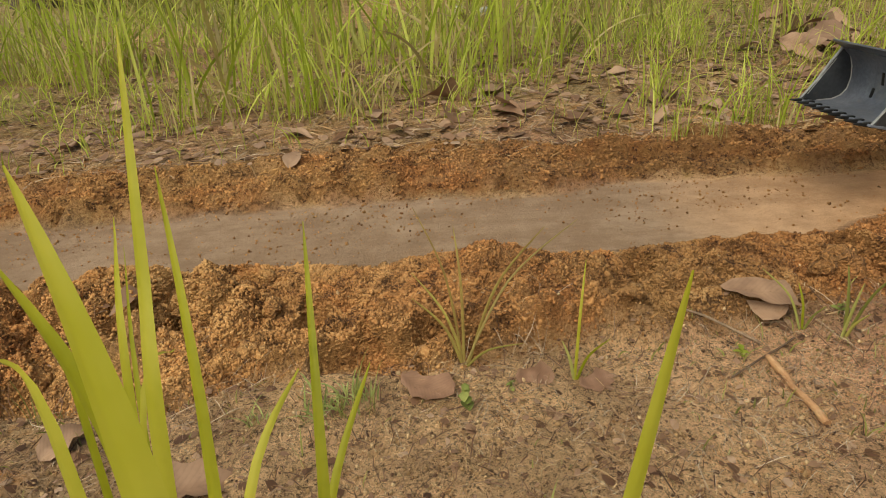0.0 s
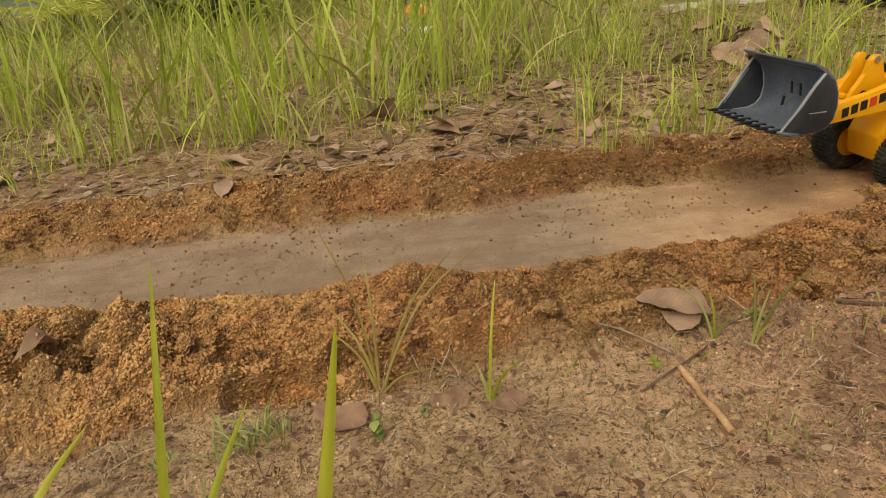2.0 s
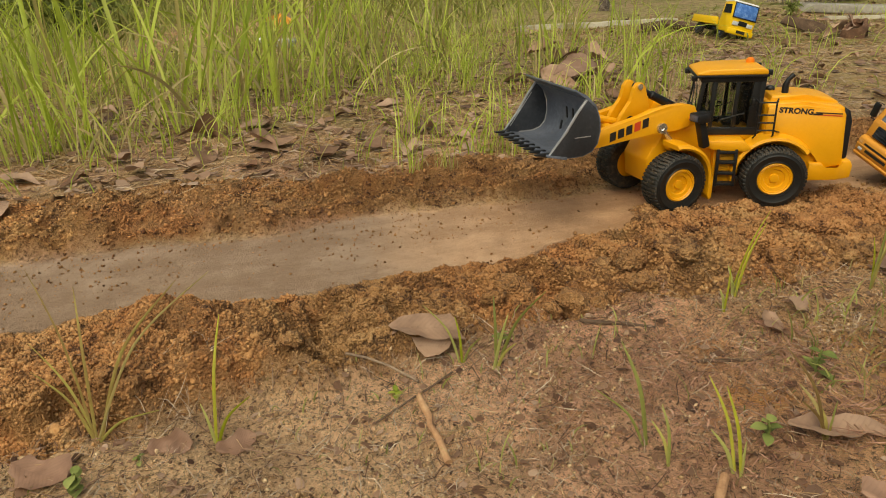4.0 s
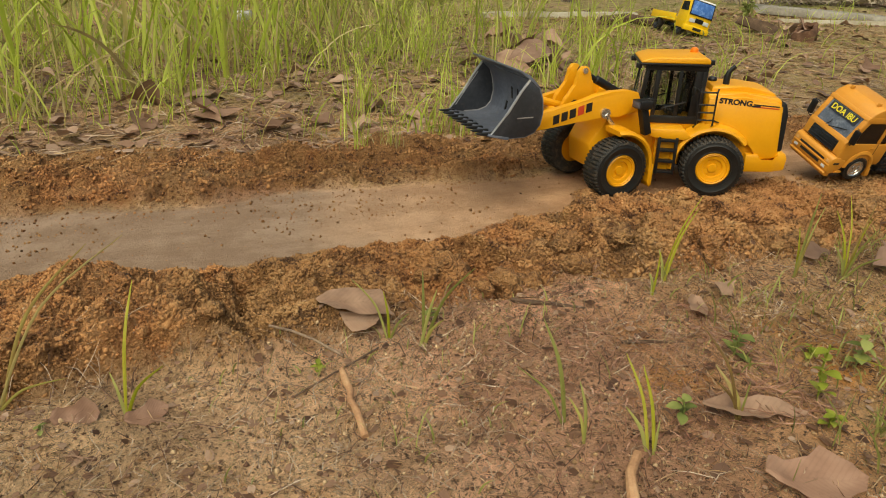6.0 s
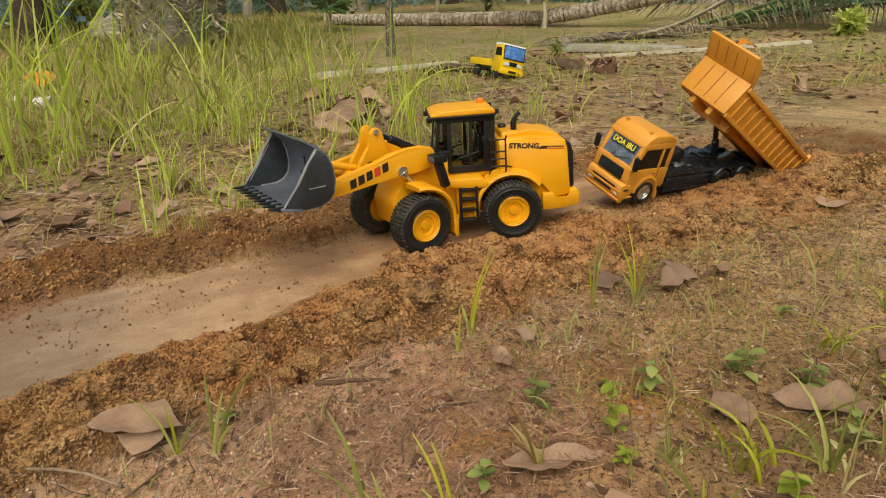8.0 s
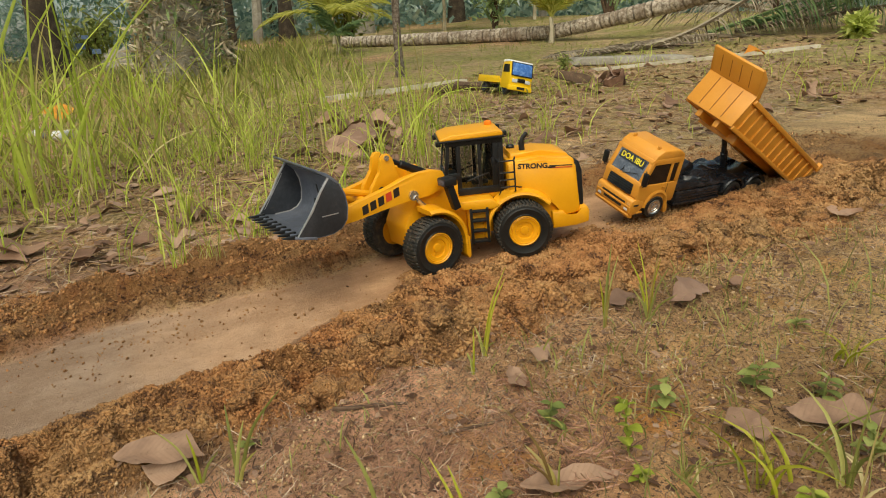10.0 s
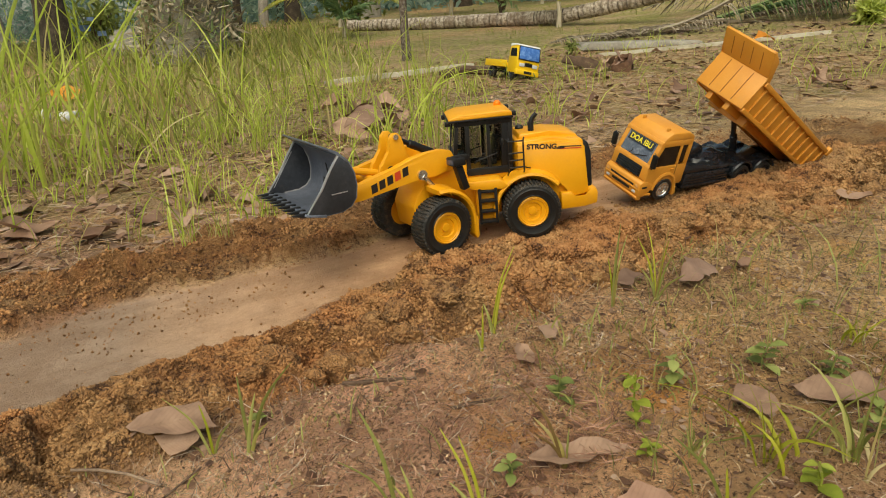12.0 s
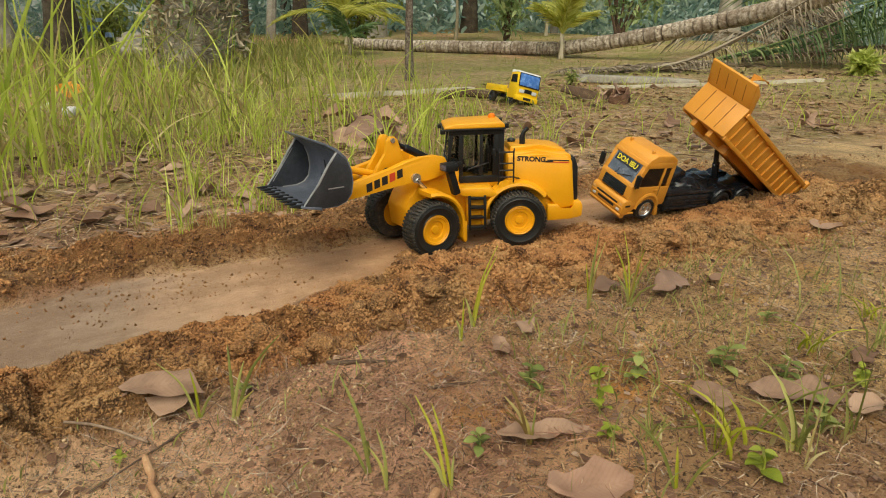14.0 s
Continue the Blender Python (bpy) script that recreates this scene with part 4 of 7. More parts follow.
# ---- the orange toy tipper, its bed raised ----
def build_tipper(m):
    root = new("tipper_truck")
    root.matrix_basis = m
    tagged(root, "orange toy tipper truck with raised ribbed bed, sunk in loose clay", "toy truck")
    K = 0.001   # model units are millimetres

    fit = [0.88, 0.83]   # the cab's length and the truck's width

    def p(name, bm, mat, parent=None, label="", smooth=35.0):
        bmesh.ops.scale(bm, vec=(fit[0], fit[1], 1), verts=bm.verts)
        return part(name, bm, mat, parent or root, label, K, None, smooth)

    # cab shell: a prism seen from the side, with cut windows made by separate walls
    cab = p("cab_floor", box(B(), -44, 52, -50, 50, 26, 34, 2), ORANGE)
    for s in (-1, 1):
        p("cab_side", prism(B(), [(-44, 30), (-44, 62), (48, 62), (52, 34), (46, 30)], 47 * s, 51 * s, 1), ORANGE, cab)
        p("cab_pillar", prism(B(), [(-44, 62), (-44, 104), (-36, 104), (-36, 62)], 46 * s, 50.5 * s, 1), ORANGE, cab)
        p("cab_pillar", prism(B(), [(-22, 62), (-22, 98), (-17, 98), (-17, 62)], 46 * s, 50.5 * s, 1), ORANGE, cab)
        p("cab_pillar", prism(B(), [(40, 62), (22, 100), (29, 102), (48, 62)], 45 * s, 50.5 * s, 1), ORANGE, cab)
        p("window_rail", prism(B(), [(-44, 96), (-44, 106), (26, 106), (31, 96)], 46 * s, 50.5 * s, 1), ORANGE, cab)
        p("door_window", prism(B(), [(-18, 62), (-18, 97), (25, 97), (40, 62)], 46.5 * s, 47.5 * s), plain("dark_pane", (0.006, 0.006, 0.007), 0.15) if s < 0 else bpy.data.materials["dark_pane"], cab, smooth=0)
        p("rear_window", prism(B(), [(-36, 64), (-36, 96), (-23, 96), (-23, 64)], 46.5 * s, 47.5 * s), bpy.data.materials["dark_pane"], cab, smooth=0)
        p("door_seam", box(B(), -19.5, -18.5, 51 * s - 0.2, 51 * s + 0.3, 34, 62), DECAL, cab, smooth=0)
        p("door_handle", box(B(), -14, -6, 51 * s - 0.5, 51 * s + 1.5, 54, 57, 0.5), ORANGE, cab)
        bm = tube(B(), [(44, 50 * s, 88), (50, 58 * s, 90), (50, 58 * s, 64), (44, 50 * s, 62)], 1.0, 5)
        arm = p("mirror_arm", bm, BLACK, cab)
        p("mirror", box(B(), 46, 52, 58 * s - 6, 58 * s + 6, 66, 88, 2), BLACK)
        p("wheel_arch", lathe(B(), [(24, 38 * s), (24, 52 * s), (27, 54 * s), (31, 52 * s), (31, 38 * s)], 0, 20, 14, 5, 178), ORANGE, cab)
        p("mudguard", prism(B(), [(-24, 22), (-32, 22), (-36, 8), (-28, 6)], 38 * s, 53 * s, 1), ORANGE, cab)
    p("back_wall", box(B(), -45, -41, -50, 50, 30, 104, 1), ORANGE, cab)
    p("front_panel", prism(B(), [(44, 40), (52, 40), (50, 64), (42, 64)], -50, 50, 2), ORANGE, cab)
    bm = prism(B(), [(-45, 103), (-45, 110), (-30, 118), (10, 119), (24, 112), (32, 101), (27, 101)], -50, 50, 4, 3)
    roof = p("cab_roof", bm, ORANGE, cab)
    for s in (-1, 1):
        p("roof_lamp", box(B(), 8, 14, 34 * s - 3, 34 * s + 3, 116, 123, 1.5), ORANGE)
    bm = B()
    v = [bm.verts.new(q) for q in ((48.5, -45, 62), (48.5, 45, 62), (29.5, 45, 103), (29.5, -45, 103))]
    bm.faces.new(v)
    bmesh.ops.solidify(bm, geom=bm.faces[:], thickness=1.0)
    p("windscreen", bm, REFLECTING_GLASS, cab, smooth=0).visible_shadow = False
    # orange surround of the windscreen, with wipers lying on the glass
    for s in (-1, 1):
        p("screen_pillar", prism(B(), [(47.5, 60), (50.5, 60), (30.5, 104), (27.5, 104)], 39.5 * s, 50 * s, 1.2), ORANGE, cab)
        p("wiper", tube(B(), [(48.9, 4 * s - 8, 68), (46.5, 12 * s + 6, 74), (44.9, 20 * s + 12, 77.5)], 0.8, 5), BLACK, cab)
    p("screen_sill", prism(B(), [(46.5, 60), (51.0, 60), (47.4, 67.5), (45.0, 67.5)], -50, 50, 1.0), ORANGE, cab)
    p("screen_brow", prism(B(), [(31.8, 99.5), (33.6, 99.5), (30.5, 105.5), (27.0, 105.5)], -50, 50, 1.0), ORANGE, cab)
    p("dashboard", box(B(), 24, 42, -44, 44, 58, 70, 3), BLACK, cab)
    p("bench_seat", box(B(), -34, -10, -42, 42, 34, 84, 5), BLACK, cab)
    tilt = math.degrees(math.atan2(19 * 0.88, 41))
    face = Matrix.Translation((31.6 * K, 0, 91.6 * K)) @ pose(0, 0, 0, 0, 0, 90) @ pose(0, 0, 0, 90 - tilt, 0, 0)
    bm = box(B(), -29, 29, -6.5, 6.5, -0.2, 0.4)
    sign = part("sun_strip", bm, plain("strip_black", (0.03, 0.032, 0.04), 0.3), root, "dark strip with yellow lettering", K, face, 0)
    letters("lettering", "DOA IBU", 12.6 * K, STICKER, sign, pose(0, 0, 0.7 * K), "yellow block lettering", 0.1 * K)
    # grille and bumper
    p("grille", prism(B(), [(48, 42), (54.5, 42), (51.5, 60), (46, 60)], -34, 34, 1.5), BLACK, cab)
    for i in range(4):
        p("grille_bar", prism(B(), [(53 - i, 44 + 4 * i), (55.5 - i, 44 + 4 * i), (55 - i, 45.6 + 4 * i), (53 - i, 45.6 + 4 * i)], -33, 33), CHASSIS, cab, smooth=0)
    bm = prism(B(), [(40, 12), (56, 10), (61, 16), (60, 36), (52, 40), (44, 38), (28, 34), (30, 22)], -52, 52, 3)
    bumper = p("bumper", bm, ORANGE)
    p("air_slot", prism(B(), [(59, 19), (61.4, 19), (61.0, 23), (59, 23)], -26, 26), DECAL, bumper, smooth=0)
    p("air_slot", prism(B(), [(58, 28), (60.9, 28), (60.6, 31), (58, 31)], -34, 34), DECAL, bumper, smooth=0)
    p("lower_lip", prism(B(), [(48, 5), (58, 6), (62, 11), (60, 13.5), (48, 12)], -50, 50, 1.2), ORANGE, bumper)
    p("step_ridge", prism(B(), [(58, 24.2), (62.0, 24.4), (61.8, 26.6), (58, 26.6)], -50, 50, 0.5), ORANGE, bumper)
    for s in (-1, 1):
        p("fog_lamp", prism(B(), [(58, 17), (61.6, 17.4), (61.3, 22), (58, 22)], 34 * s, 44 * s, 1), LAMP_LENS, bumper)
        p("corner_slot", box(B(), 42, 54, 51.6 * s - 0.6, 51.6 * s + 0.8, 27, 30.5, 0.3), DECAL, bumper, smooth=0)
        p("step_plate", box(B(), 30, 44, 50 * s, 54 * s, 14, 17, 0.6), ORANGE, bumper)
        p("headlight", prism(B(), [(54, 27), (61.0, 27.5), (60.6, 33), (54, 33)], 39 * s, 48 * s, 1), LAMP_AMBER, bumper)
    # chassis
    fit[0] = 1.0
    bm = B()
    for s in (-1, 1):
        box(bm, -380, -40, 18 * s - 5, 18 * s + 5, 26, 42, 1)
    for f in (-60, -130, -200, -270, -360):
        box(bm, f - 5, f + 5, -20, 20, 28, 37, 1)
    chassis = p("chassis", bm, CHASSIS)
    p("deck_plate", box(B(), -262, -46, -44, 44, 38, 45, 2), CHASSIS, chassis)
    for s in (-1, 1):
        p("side_tank", box(B(), -158, -50, 26 * s, 46 * s, 9, 37, 3), CHASSIS, chassis)
        p("side_skirt", box(B(), -158, -48, 47 * s - 1.5, 47 * s + 1.5, 13, 17, 0.8), CHASSIS, chassis)
        p("side_rail", box(B(), -158, -48, 47 * s - 1, 47 * s + 1, 25, 28, 0.8), CHASSIS, chassis)
        for f in (-187, -243):
            bm = lathe(B(), [(24, 26 * s), (24, 52 * s), (27, 54 * s), (29, 51 * s), (29.5, 26 * s)], f, 20, 14, 8, 172)
            p("rear_mudguard", bm, CHASSIS, chassis)
    bm = lathe(B(), [(0.01, 12), (13, 12), (16, 9), (16, -20), (0.01, -20)], -96, 58, 16, closed=False)
    p("air_tank", bm, CHASSIS, chassis)
    # crumpled black sheeting heaped on the deck
    for k, (cx, cy, rx, ry, rz) in enumerate(((-84, -14, 36, 26, 22), (-128, 8, 40, 30, 18), (-176, -10, 34, 28, 12))):
        bm = B()
        bmesh.ops.create_icosphere(bm, subdivisions=4, radius=1.0)
        for v in bm.verts:
            w = 1 + 0.22 * noise.noise(v.co * 2.2 + Vector((9 * k, 0, 4))) + 0.14 * abs(noise.noise(v.co * 5.0 + Vector((0, 7 * k, 1)))) + 0.05 * noise.noise(v.co * 11)
            v.co = Vector((cx + rx * w * v.co.x, cy + ry * w * v.co.y, 43 + rz * w * max(v.co.z, -0.15)))
        p("sheeting", bm, CHASSIS, chassis, "crumpled glossy black sheeting")
    for s in (-1, 1):
        for z0 in (14, 20.5, 31):
            p("tank_ridge", box(B(), -156, -52, 46 * s - 0.5, 46 * s + 1.4, z0, z0 + 2.2, 0.5), CHASSIS, chassis)
    p("white_cap", lathe(B(), [(4, -34), (4, -24), (0.01, -22)], -116, 52, 10, closed=False), WHITE, chassis, "small white cap")
    p("lift_ram", tube(B(), [(-206, 0, 34), (-184, 4, 80), (-183, 4, 81), (-160, 8, 130)], 6, 12, [7, 7, 5, 5]), CHASSIS, chassis)
    for f in (0, -187, -243):
        for s in (-1, 1):
            make_wheel(root, f, s, 26, 44, 20, 13.5, K, RUBBER, CHROME if f == 0 else CHASSIS, 26, z=20)
    # raised bed, hinged at the tail
    hingem = pose(0, 0, 0, -7) @ Matrix.Translation((-348 * K, 6 * K, 20 * K)) @ pose(0, 0, 0, 0, -BED_ANGLE, 0)
    L, W, H1 = 308, 48, 48

    def bedpart(name, bm, mat=ORANGE, parent=None, label="", smooth=35.0):
        return part(name, bm, mat, parent or root, label, K, hingem if parent is None else None, smooth)
    bed = bedpart("bed_floor", box(B(), -8, L, -W, W, 0, 4, 1), label="orange ribbed tipping bed")
    bedpart("bed_rail", box(B(), 20, L - 6, 14, 24, -12, 0, 1), ORANGE, bed)
    bedpart("bed_rail", box(B(), 20, L - 6, -24, -14, -12, 0, 1), ORANGE, bed)
    bedpart("bed_cross_bar", box(B(), L - 60, L - 50, -40, 40, -16, -1, 1), ORANGE, bed)
    for s in (-1, 1):
        side = bedpart("bed_side", prism(B(), [(-8, 0), (-8, H1), (L - 3, H1 + 6), (L, 2)], (W - 3) * s, W * s, 1), ORANGE, bed)
        part("top_rail", box(B(), -8, L - 3, (W - 4) * s, (W + 5) * s, H1 - 2, H1 + 6, 1.5), ORANGE, root, scale=K, m=hingem)
        part("lower_rail", box(B(), -8, L, (W - 2) * s, (W + 4) * s, -2, 5, 1.5), ORANGE, root, scale=K, m=hingem)
        for i in range(12):
            f = 6 + i * (L - 24) / 11
            part("rib", box(B(), f - 2, f + 2, (W - 0.5) * s, (W + 3.5) * s, 4, H1, 0.8), ORANGE, root, scale=K, m=hingem)
    bedpart("tailgate", box(B(), -12, -8, -W, W, 2, H1, 1), ORANGE, bed)
    for s in (-1, 1):
        bedpart("gate_hinge", box(B(), -14, -4, (W + 2) * s - 4, (W + 2) * s + 4, H1 - 4, H1 + 12, 1), ORANGE, bed)
    head = bedpart("headboard", prism(B(), [(L, 0), (L + 4, 1), (L + 2, H1 + 10), (L - 2, H1 + 9)], -W - 2, W + 2, 1), ORANGE, bed)
    for y in (-24, 0, 24):
        part("panel_groove", prism(B(), [(L + 3.4, 5), (L + 4.4, 5), (L + 2.6, H1 + 7), (L + 1.6, H1 + 7)], y - 0.6, y + 0.6), plain("groove_brown", (0.25, 0.085, 0.01), 0.6), root, scale=K, m=hingem, smooth=0)
    lip = bedpart("visor", prism(B(), [(L - 2, H1 + 9), (L + 2, H1 + 10), (L + 33, H1 + 39), (L + 31, H1 + 43)], -W - 2, W + 2, 1), ORANGE, bed)
    for y in (-30, -10, 10, 30):
        part("visor_rib", prism(B(), [(L + 6, H1 + 14.5), (L + 6.6, H1 + 13.9), (L + 28, H1 + 34), (L + 27.4, H1 + 34.6)], y - 0.6, y + 0.6), bpy.data.materials["groove_brown"], root, scale=K, m=hingem, smooth=0)
    for s in (-1, 1):
        bedpart("visor_cheek", prism(B(), [(L - 4, H1 + 2), (L + 2, H1 + 10), (L + 33, H1 + 39), (L + 31, H1 + 43), (L + 8, H1 + 36), (L - 14, H1 + 2)], (W - 1) * s, (W + 2) * s, 0.8), ORANGE, bed)
    return root


BED_ANGLE = 29.5
TIPPER_AT = (1.110, 0.832, 0.104)
build_tipper(Matrix.Translation(TIPPER_AT) @ pose(0, 0, 0, 0, 0, 180) @ pose(0, 0, 0, -16, 0, 0))


# ---- the small yellow toy truck far off ----
def build_far_truck(m):
    root = new("flatbed_truck")
    root.matrix_basis = m
    tagged(root, "small yellow toy flatbed truck with blue windscreen on littered ground", "toy truck")
    K = 0.001

    def p(name, bm, mat, label=""):
        return part(name, bm, mat, root, label, K)
    bm = prism(B(), [(0, 28), (0, 138), (8, 142), (62, 140), (72, 130), (82, 86), (84, 30), (70, 26)], -52, 52, 4)
    cab = p("cab", bm, LEMON)
    part("cab_top", prism(B(), [(-1, 132), (-1, 139), (8, 144), (63, 142), (70, 135), (8, 132)], -53, 53, 3), WHITE, cab, "white cab top", K)
    part("windscreen_frame", prism(B(), [(71, 136), (73.2, 136), (86.0, 80), (83, 80)], -50, 50, 1), BLACK, cab, "black windscreen surround", K)
    part("windscreen", prism(B(), [(71.5, 133), (74, 133), (86, 84), (83.5, 84)], -46, 46, 1), BLUE_SCREEN, cab, "blue windscreen", K)
    for s in (-1, 1):
        part("side_window", prism(B(), [(14, 92), (14, 124), (58, 124), (70, 92)], 51.5 * s, 53.5 * s), bpy.data.materials["dark_pane"], cab, scale=K, smooth=0)
        part("headlight", box(B(), 83, 87, 30 * s - 12, 30 * s + 12, 54, 68, 1), LAMP_LENS, cab, scale=K)
    part("grille", box(B(), 83, 86, -18, 18, 56, 72, 1), BLACK, cab, scale=K)
    part("bumper", box(B(), 70, 90, -54, 54, 22, 42, 3), LEMON, cab, scale=K)
    part("plate_panel", box(B(), 90, 91, -18, 18, 28, 38), DECAL, cab, scale=K, smooth=0)
    p("chassis", box(B(), -210, 10, -20, 20, 26, 42, 2), CHASSIS)
    bm = box(B(), -215, -10, -54, 54, 46, 52, 1)
    for s in (-1, 1):
        box(bm, -215, -10, 50 * s, 54 * s, 50, 74, 1)
    box(bm, -215, -211, -54, 54, 50, 74, 1)
    p("tray", bm, LEMON)
    for f in (40, -150):
        for s in (-1, 1):
            make_wheel(root, f, s, 30, 50, 24, 14, K, RUBBER, CHASSIS, 18, z=24)
    return root


build_far_truck(Matrix.Translation((1.905, 2.43, 0.145)) @ pose(0, 0, 0, 0, 0, 264) @ pose(0, 0, 0, -12, 0, 0))


# ---- loose soil, litter, leaves, grass ----
def stuff_mesh(name, co, faces, material, smooth=True):
    """One mesh from arrays: co (N, 3), faces (M, k)."""
    me = bpy.data.meshes.new(name)
    k = faces.shape[1]
    me.vertices.add(len(co))
    me.vertices.foreach_set("co", np.ascontiguousarray(co, dtype=np.float32).ravel())
    me.loops.add(faces.size)
    me.loops.foreach_set("vertex_index", np.ascontiguousarray(faces, dtype=np.int32).ravel())
    me.polygons.add(len(faces))
    me.polygons.foreach_set("loop_start", np.arange(0, faces.size, k, dtype=np.int32))
    me.update(calc_edges=True)
    if smooth:
        me.polygons.foreach_set("use_smooth", np.ones(len(faces), bool))
    me.materials.append(material)
    return me


def ico(sub):
    bm = bmesh.new()
    if sub == 0:
        v = np.array([(1, 0, 0), (-1, 0, 0), (0, 1, 0), (0, -1, 0), (0, 0, 1), (0, 0, -1)], float)
        return v, np.array([(0, 2, 4), (2, 1, 4), (1, 3, 4), (3, 0, 4), (2, 0, 5), (1, 2, 5), (3, 1, 5), (0, 3, 5)])
    bmesh.ops.create_icosphere(bm, subdivisions=sub, radius=1.0)
    v = np.array([x.co[:] for x in bm.verts])
    f = np.array([[q.index for q in p.verts] for p in bm.faces])
    bm.free()
    return v, f


def turns(n, r):
    """n random rotation matrices."""
    q = r.normal(size=(n, 4))
    q /= np.linalg.norm(q, axis=1)[:, None]
    w, x, y, z = q.T
    return np.stack([1 - 2 * (y * y + z * z), 2 * (x * y - z * w), 2 * (x * z + y * w),
                     2 * (x * y + z * w), 1 - 2 * (x * x + z * z), 2 * (y * z - x * w),
                     2 * (x * z - y * w), 2 * (y * z + x * w), 1 - 2 * (x * x + y * y)], 1).reshape(n, 3, 3)


def lumps(name, x, y, size, material, sink=0.15, seed=1, sub=1):
    """Rough lumps lying on the ground, joined."""
    r = np.random.default_rng(seed)
    v, f = ico(sub)
    n = len(x)
    rad = size[:, None] * (0.5 + 0.9 * r.random((n, len(v))))
    co = v[None] * rad[:, :, None] * (0.55 + 0.85 * r.random((n, 3)))[:, None, :]
    co = np.einsum("nij,nkj->nki", turns(n, r), co)
    z = plan(x, y)[0] + size * (0.5 - sink)
    co += np.stack([x, y, z], 1)[:, None, :]
    faces = (f[None] + (np.arange(n) * len(v))[:, None, None]).reshape(-1, 3)
    return new(name, stuff_mesh(name, co.reshape(-1, 3), faces, material, False))


def pick(n, x0, x1, y0, y1, weight, seed):
    """n points of a field, kept where weight(x, y) is high."""
    r = np.random.default_rng(seed)
    xs, ys = [], []
    got = 0
    while got < n:
        x, y = r.uniform(x0, x1, 4 * n), r.uniform(y0, y1, 4 * n)
        k = r.random(4 * n) < weight(x, y)
        xs.append(x[k]), ys.append(y[k])
        got += int(k.sum())
    return np.concatenate(xs)[:n], np.concatenate(ys)[:n]


def crumb_sizes(n, lo, hi, seed):
    return lo + (hi - lo) * np.random.default_rng(seed).random(n) ** 3.2


crumbly = lambda a, b: plan(a, b)[2] ** 1.5 * (0.30 + step(fbm(a * 13, b * 13, 75, 3), 0.34, 0.52))
x, y = pick(105000, -0.5, 1.6, 0.47, 0.84, crumbly, 3)
tagged(lumps("soil_crumbs", x, y, crumb_sizes(len(x), 0.0014, 0.0030, 4) * (1 + 0.3 * step(x, 0.40, 0.62)), CRUMB, 0.42 - 0.22 * step(x, 0.40, 0.62), 5, 0), "crumbled orange-brown clay along the track", "soil", kind="stuff")
x, y = pick(1200, -0.65, 1.6, 0.47, 0.84, crumbly, 9)
tagged(lumps("soil_crumbs", x, y, crumb_sizes(len(x), 0.0020, 0.0050, 10), CRUMB, 0.45, 11, 1), "coarse crumbs of orange-brown clay heaped along the track", "soil", kind="stuff")
x, y = pick(26000, -0.8, 2.0, 0.90, 1.30, lambda a, b: plan(a, b)[2] ** 1.5, 13)
tagged(lumps("soil_crumbs", x, y, crumb_sizes(len(x), 0.0010, 0.0040, 14), CRUMB, 0.1, 15, 0), "fine dark clay crumbs on the far bank", "soil", kind="stuff")
x, y = pick(2000, -0.8, 1.1, 0.72, 1.0, lambda a, b: plan(a, b)[1] * (0.12 + 0.5 * step(fbm(a * 8, b * 8, 5, 3), 0.5, 0.62) + 0.5 * step(b, 0.88, 0.95)), 23)
tagged(lumps("track_grit", x, y, crumb_sizes(len(x), 0.0006, 0.0024, 24), CLOD, 0.1, 25), "small crumbs scattered on the packed track", "soil", kind="stuff")
open_ground = lambda a, b: (1 - plan(a, b)[1]) * (1 - plan(a, b)[2])
x, y = pick(16000, -0.6, 1.5, 0.18, 0.66, lambda a, b: open_ground(a, b) * (0.25 + step(fbm(a * 10, b * 10, 6, 3), 0.45, 0.6)), 33)
tagged(lumps("earth_grit", x, y, crumb_sizes(len(x), 0.0005, 0.0026, 34), PEBBLE, 0.1, 35, 0), "pale earth grit and small clods", "soil", kind="stuff")
x, y = pick(9000, -0.6, 1.5, 0.18, 0.66, open_ground, 37)
tagged(lumps("dark_grit", x, y, crumb_sizes(len(x), 0.0006, 0.0022, 38), DRY_DARK, 0.1, 39, 0), "dark specks of rotten litter on the earth", "litter", kind="stuff")
x, y = pick(4500, -0.9, 3.2, 1.1, 3.2, open_ground, 43)
tagged(lumps("earth_grit", x, y, crumb_sizes(len(x), 0.002, 0.009, 44), PEBBLE, 0.1, 45, 0), "earth grit under the grass", "soil", kind="stuff")

# the larger clods, one by one
CLODS = []
for k in range(6):
    v0, f0 = ico(4 if k < 3 else 3)
    r = np.random.default_rng(100 + k)
    d = np.zeros(len(v0))
    shift = r.random(3) * 50
    for o, amp in ((1.3, 0.30), (3.0, 0.16)):
        d += amp * (np.array([noise.noise(Vector(q)) for q in v0 * o + shift]))
    # crumbs stuck together: rounded cells in three sizes
    for o, amp in ((1.7, 0.36), (4.2, 0.26), (9.0, 0.14)):
        d += amp * (0.42 - np.array([noise.voronoi(Vector(q))[0][0] for q in v0 * o + shift]))
    CLODS.append(stuff_mesh("soil_clod", v0 * (0.95 + d)[:, None] * np.array([1.2, 1.0, 0.8]), f0, CLOD, True))
x, y = pick(150, -0.6, 1.6, 0.53, 0.74, lambda a, b: plan(a, b)[2] ** 2 * (0.3 + 0.9 * (1 - step(b, 0.60, 0.68))) * (0.4 + step(a, 0.3, 0.5)), 53)
r = np.random.default_rng(54)
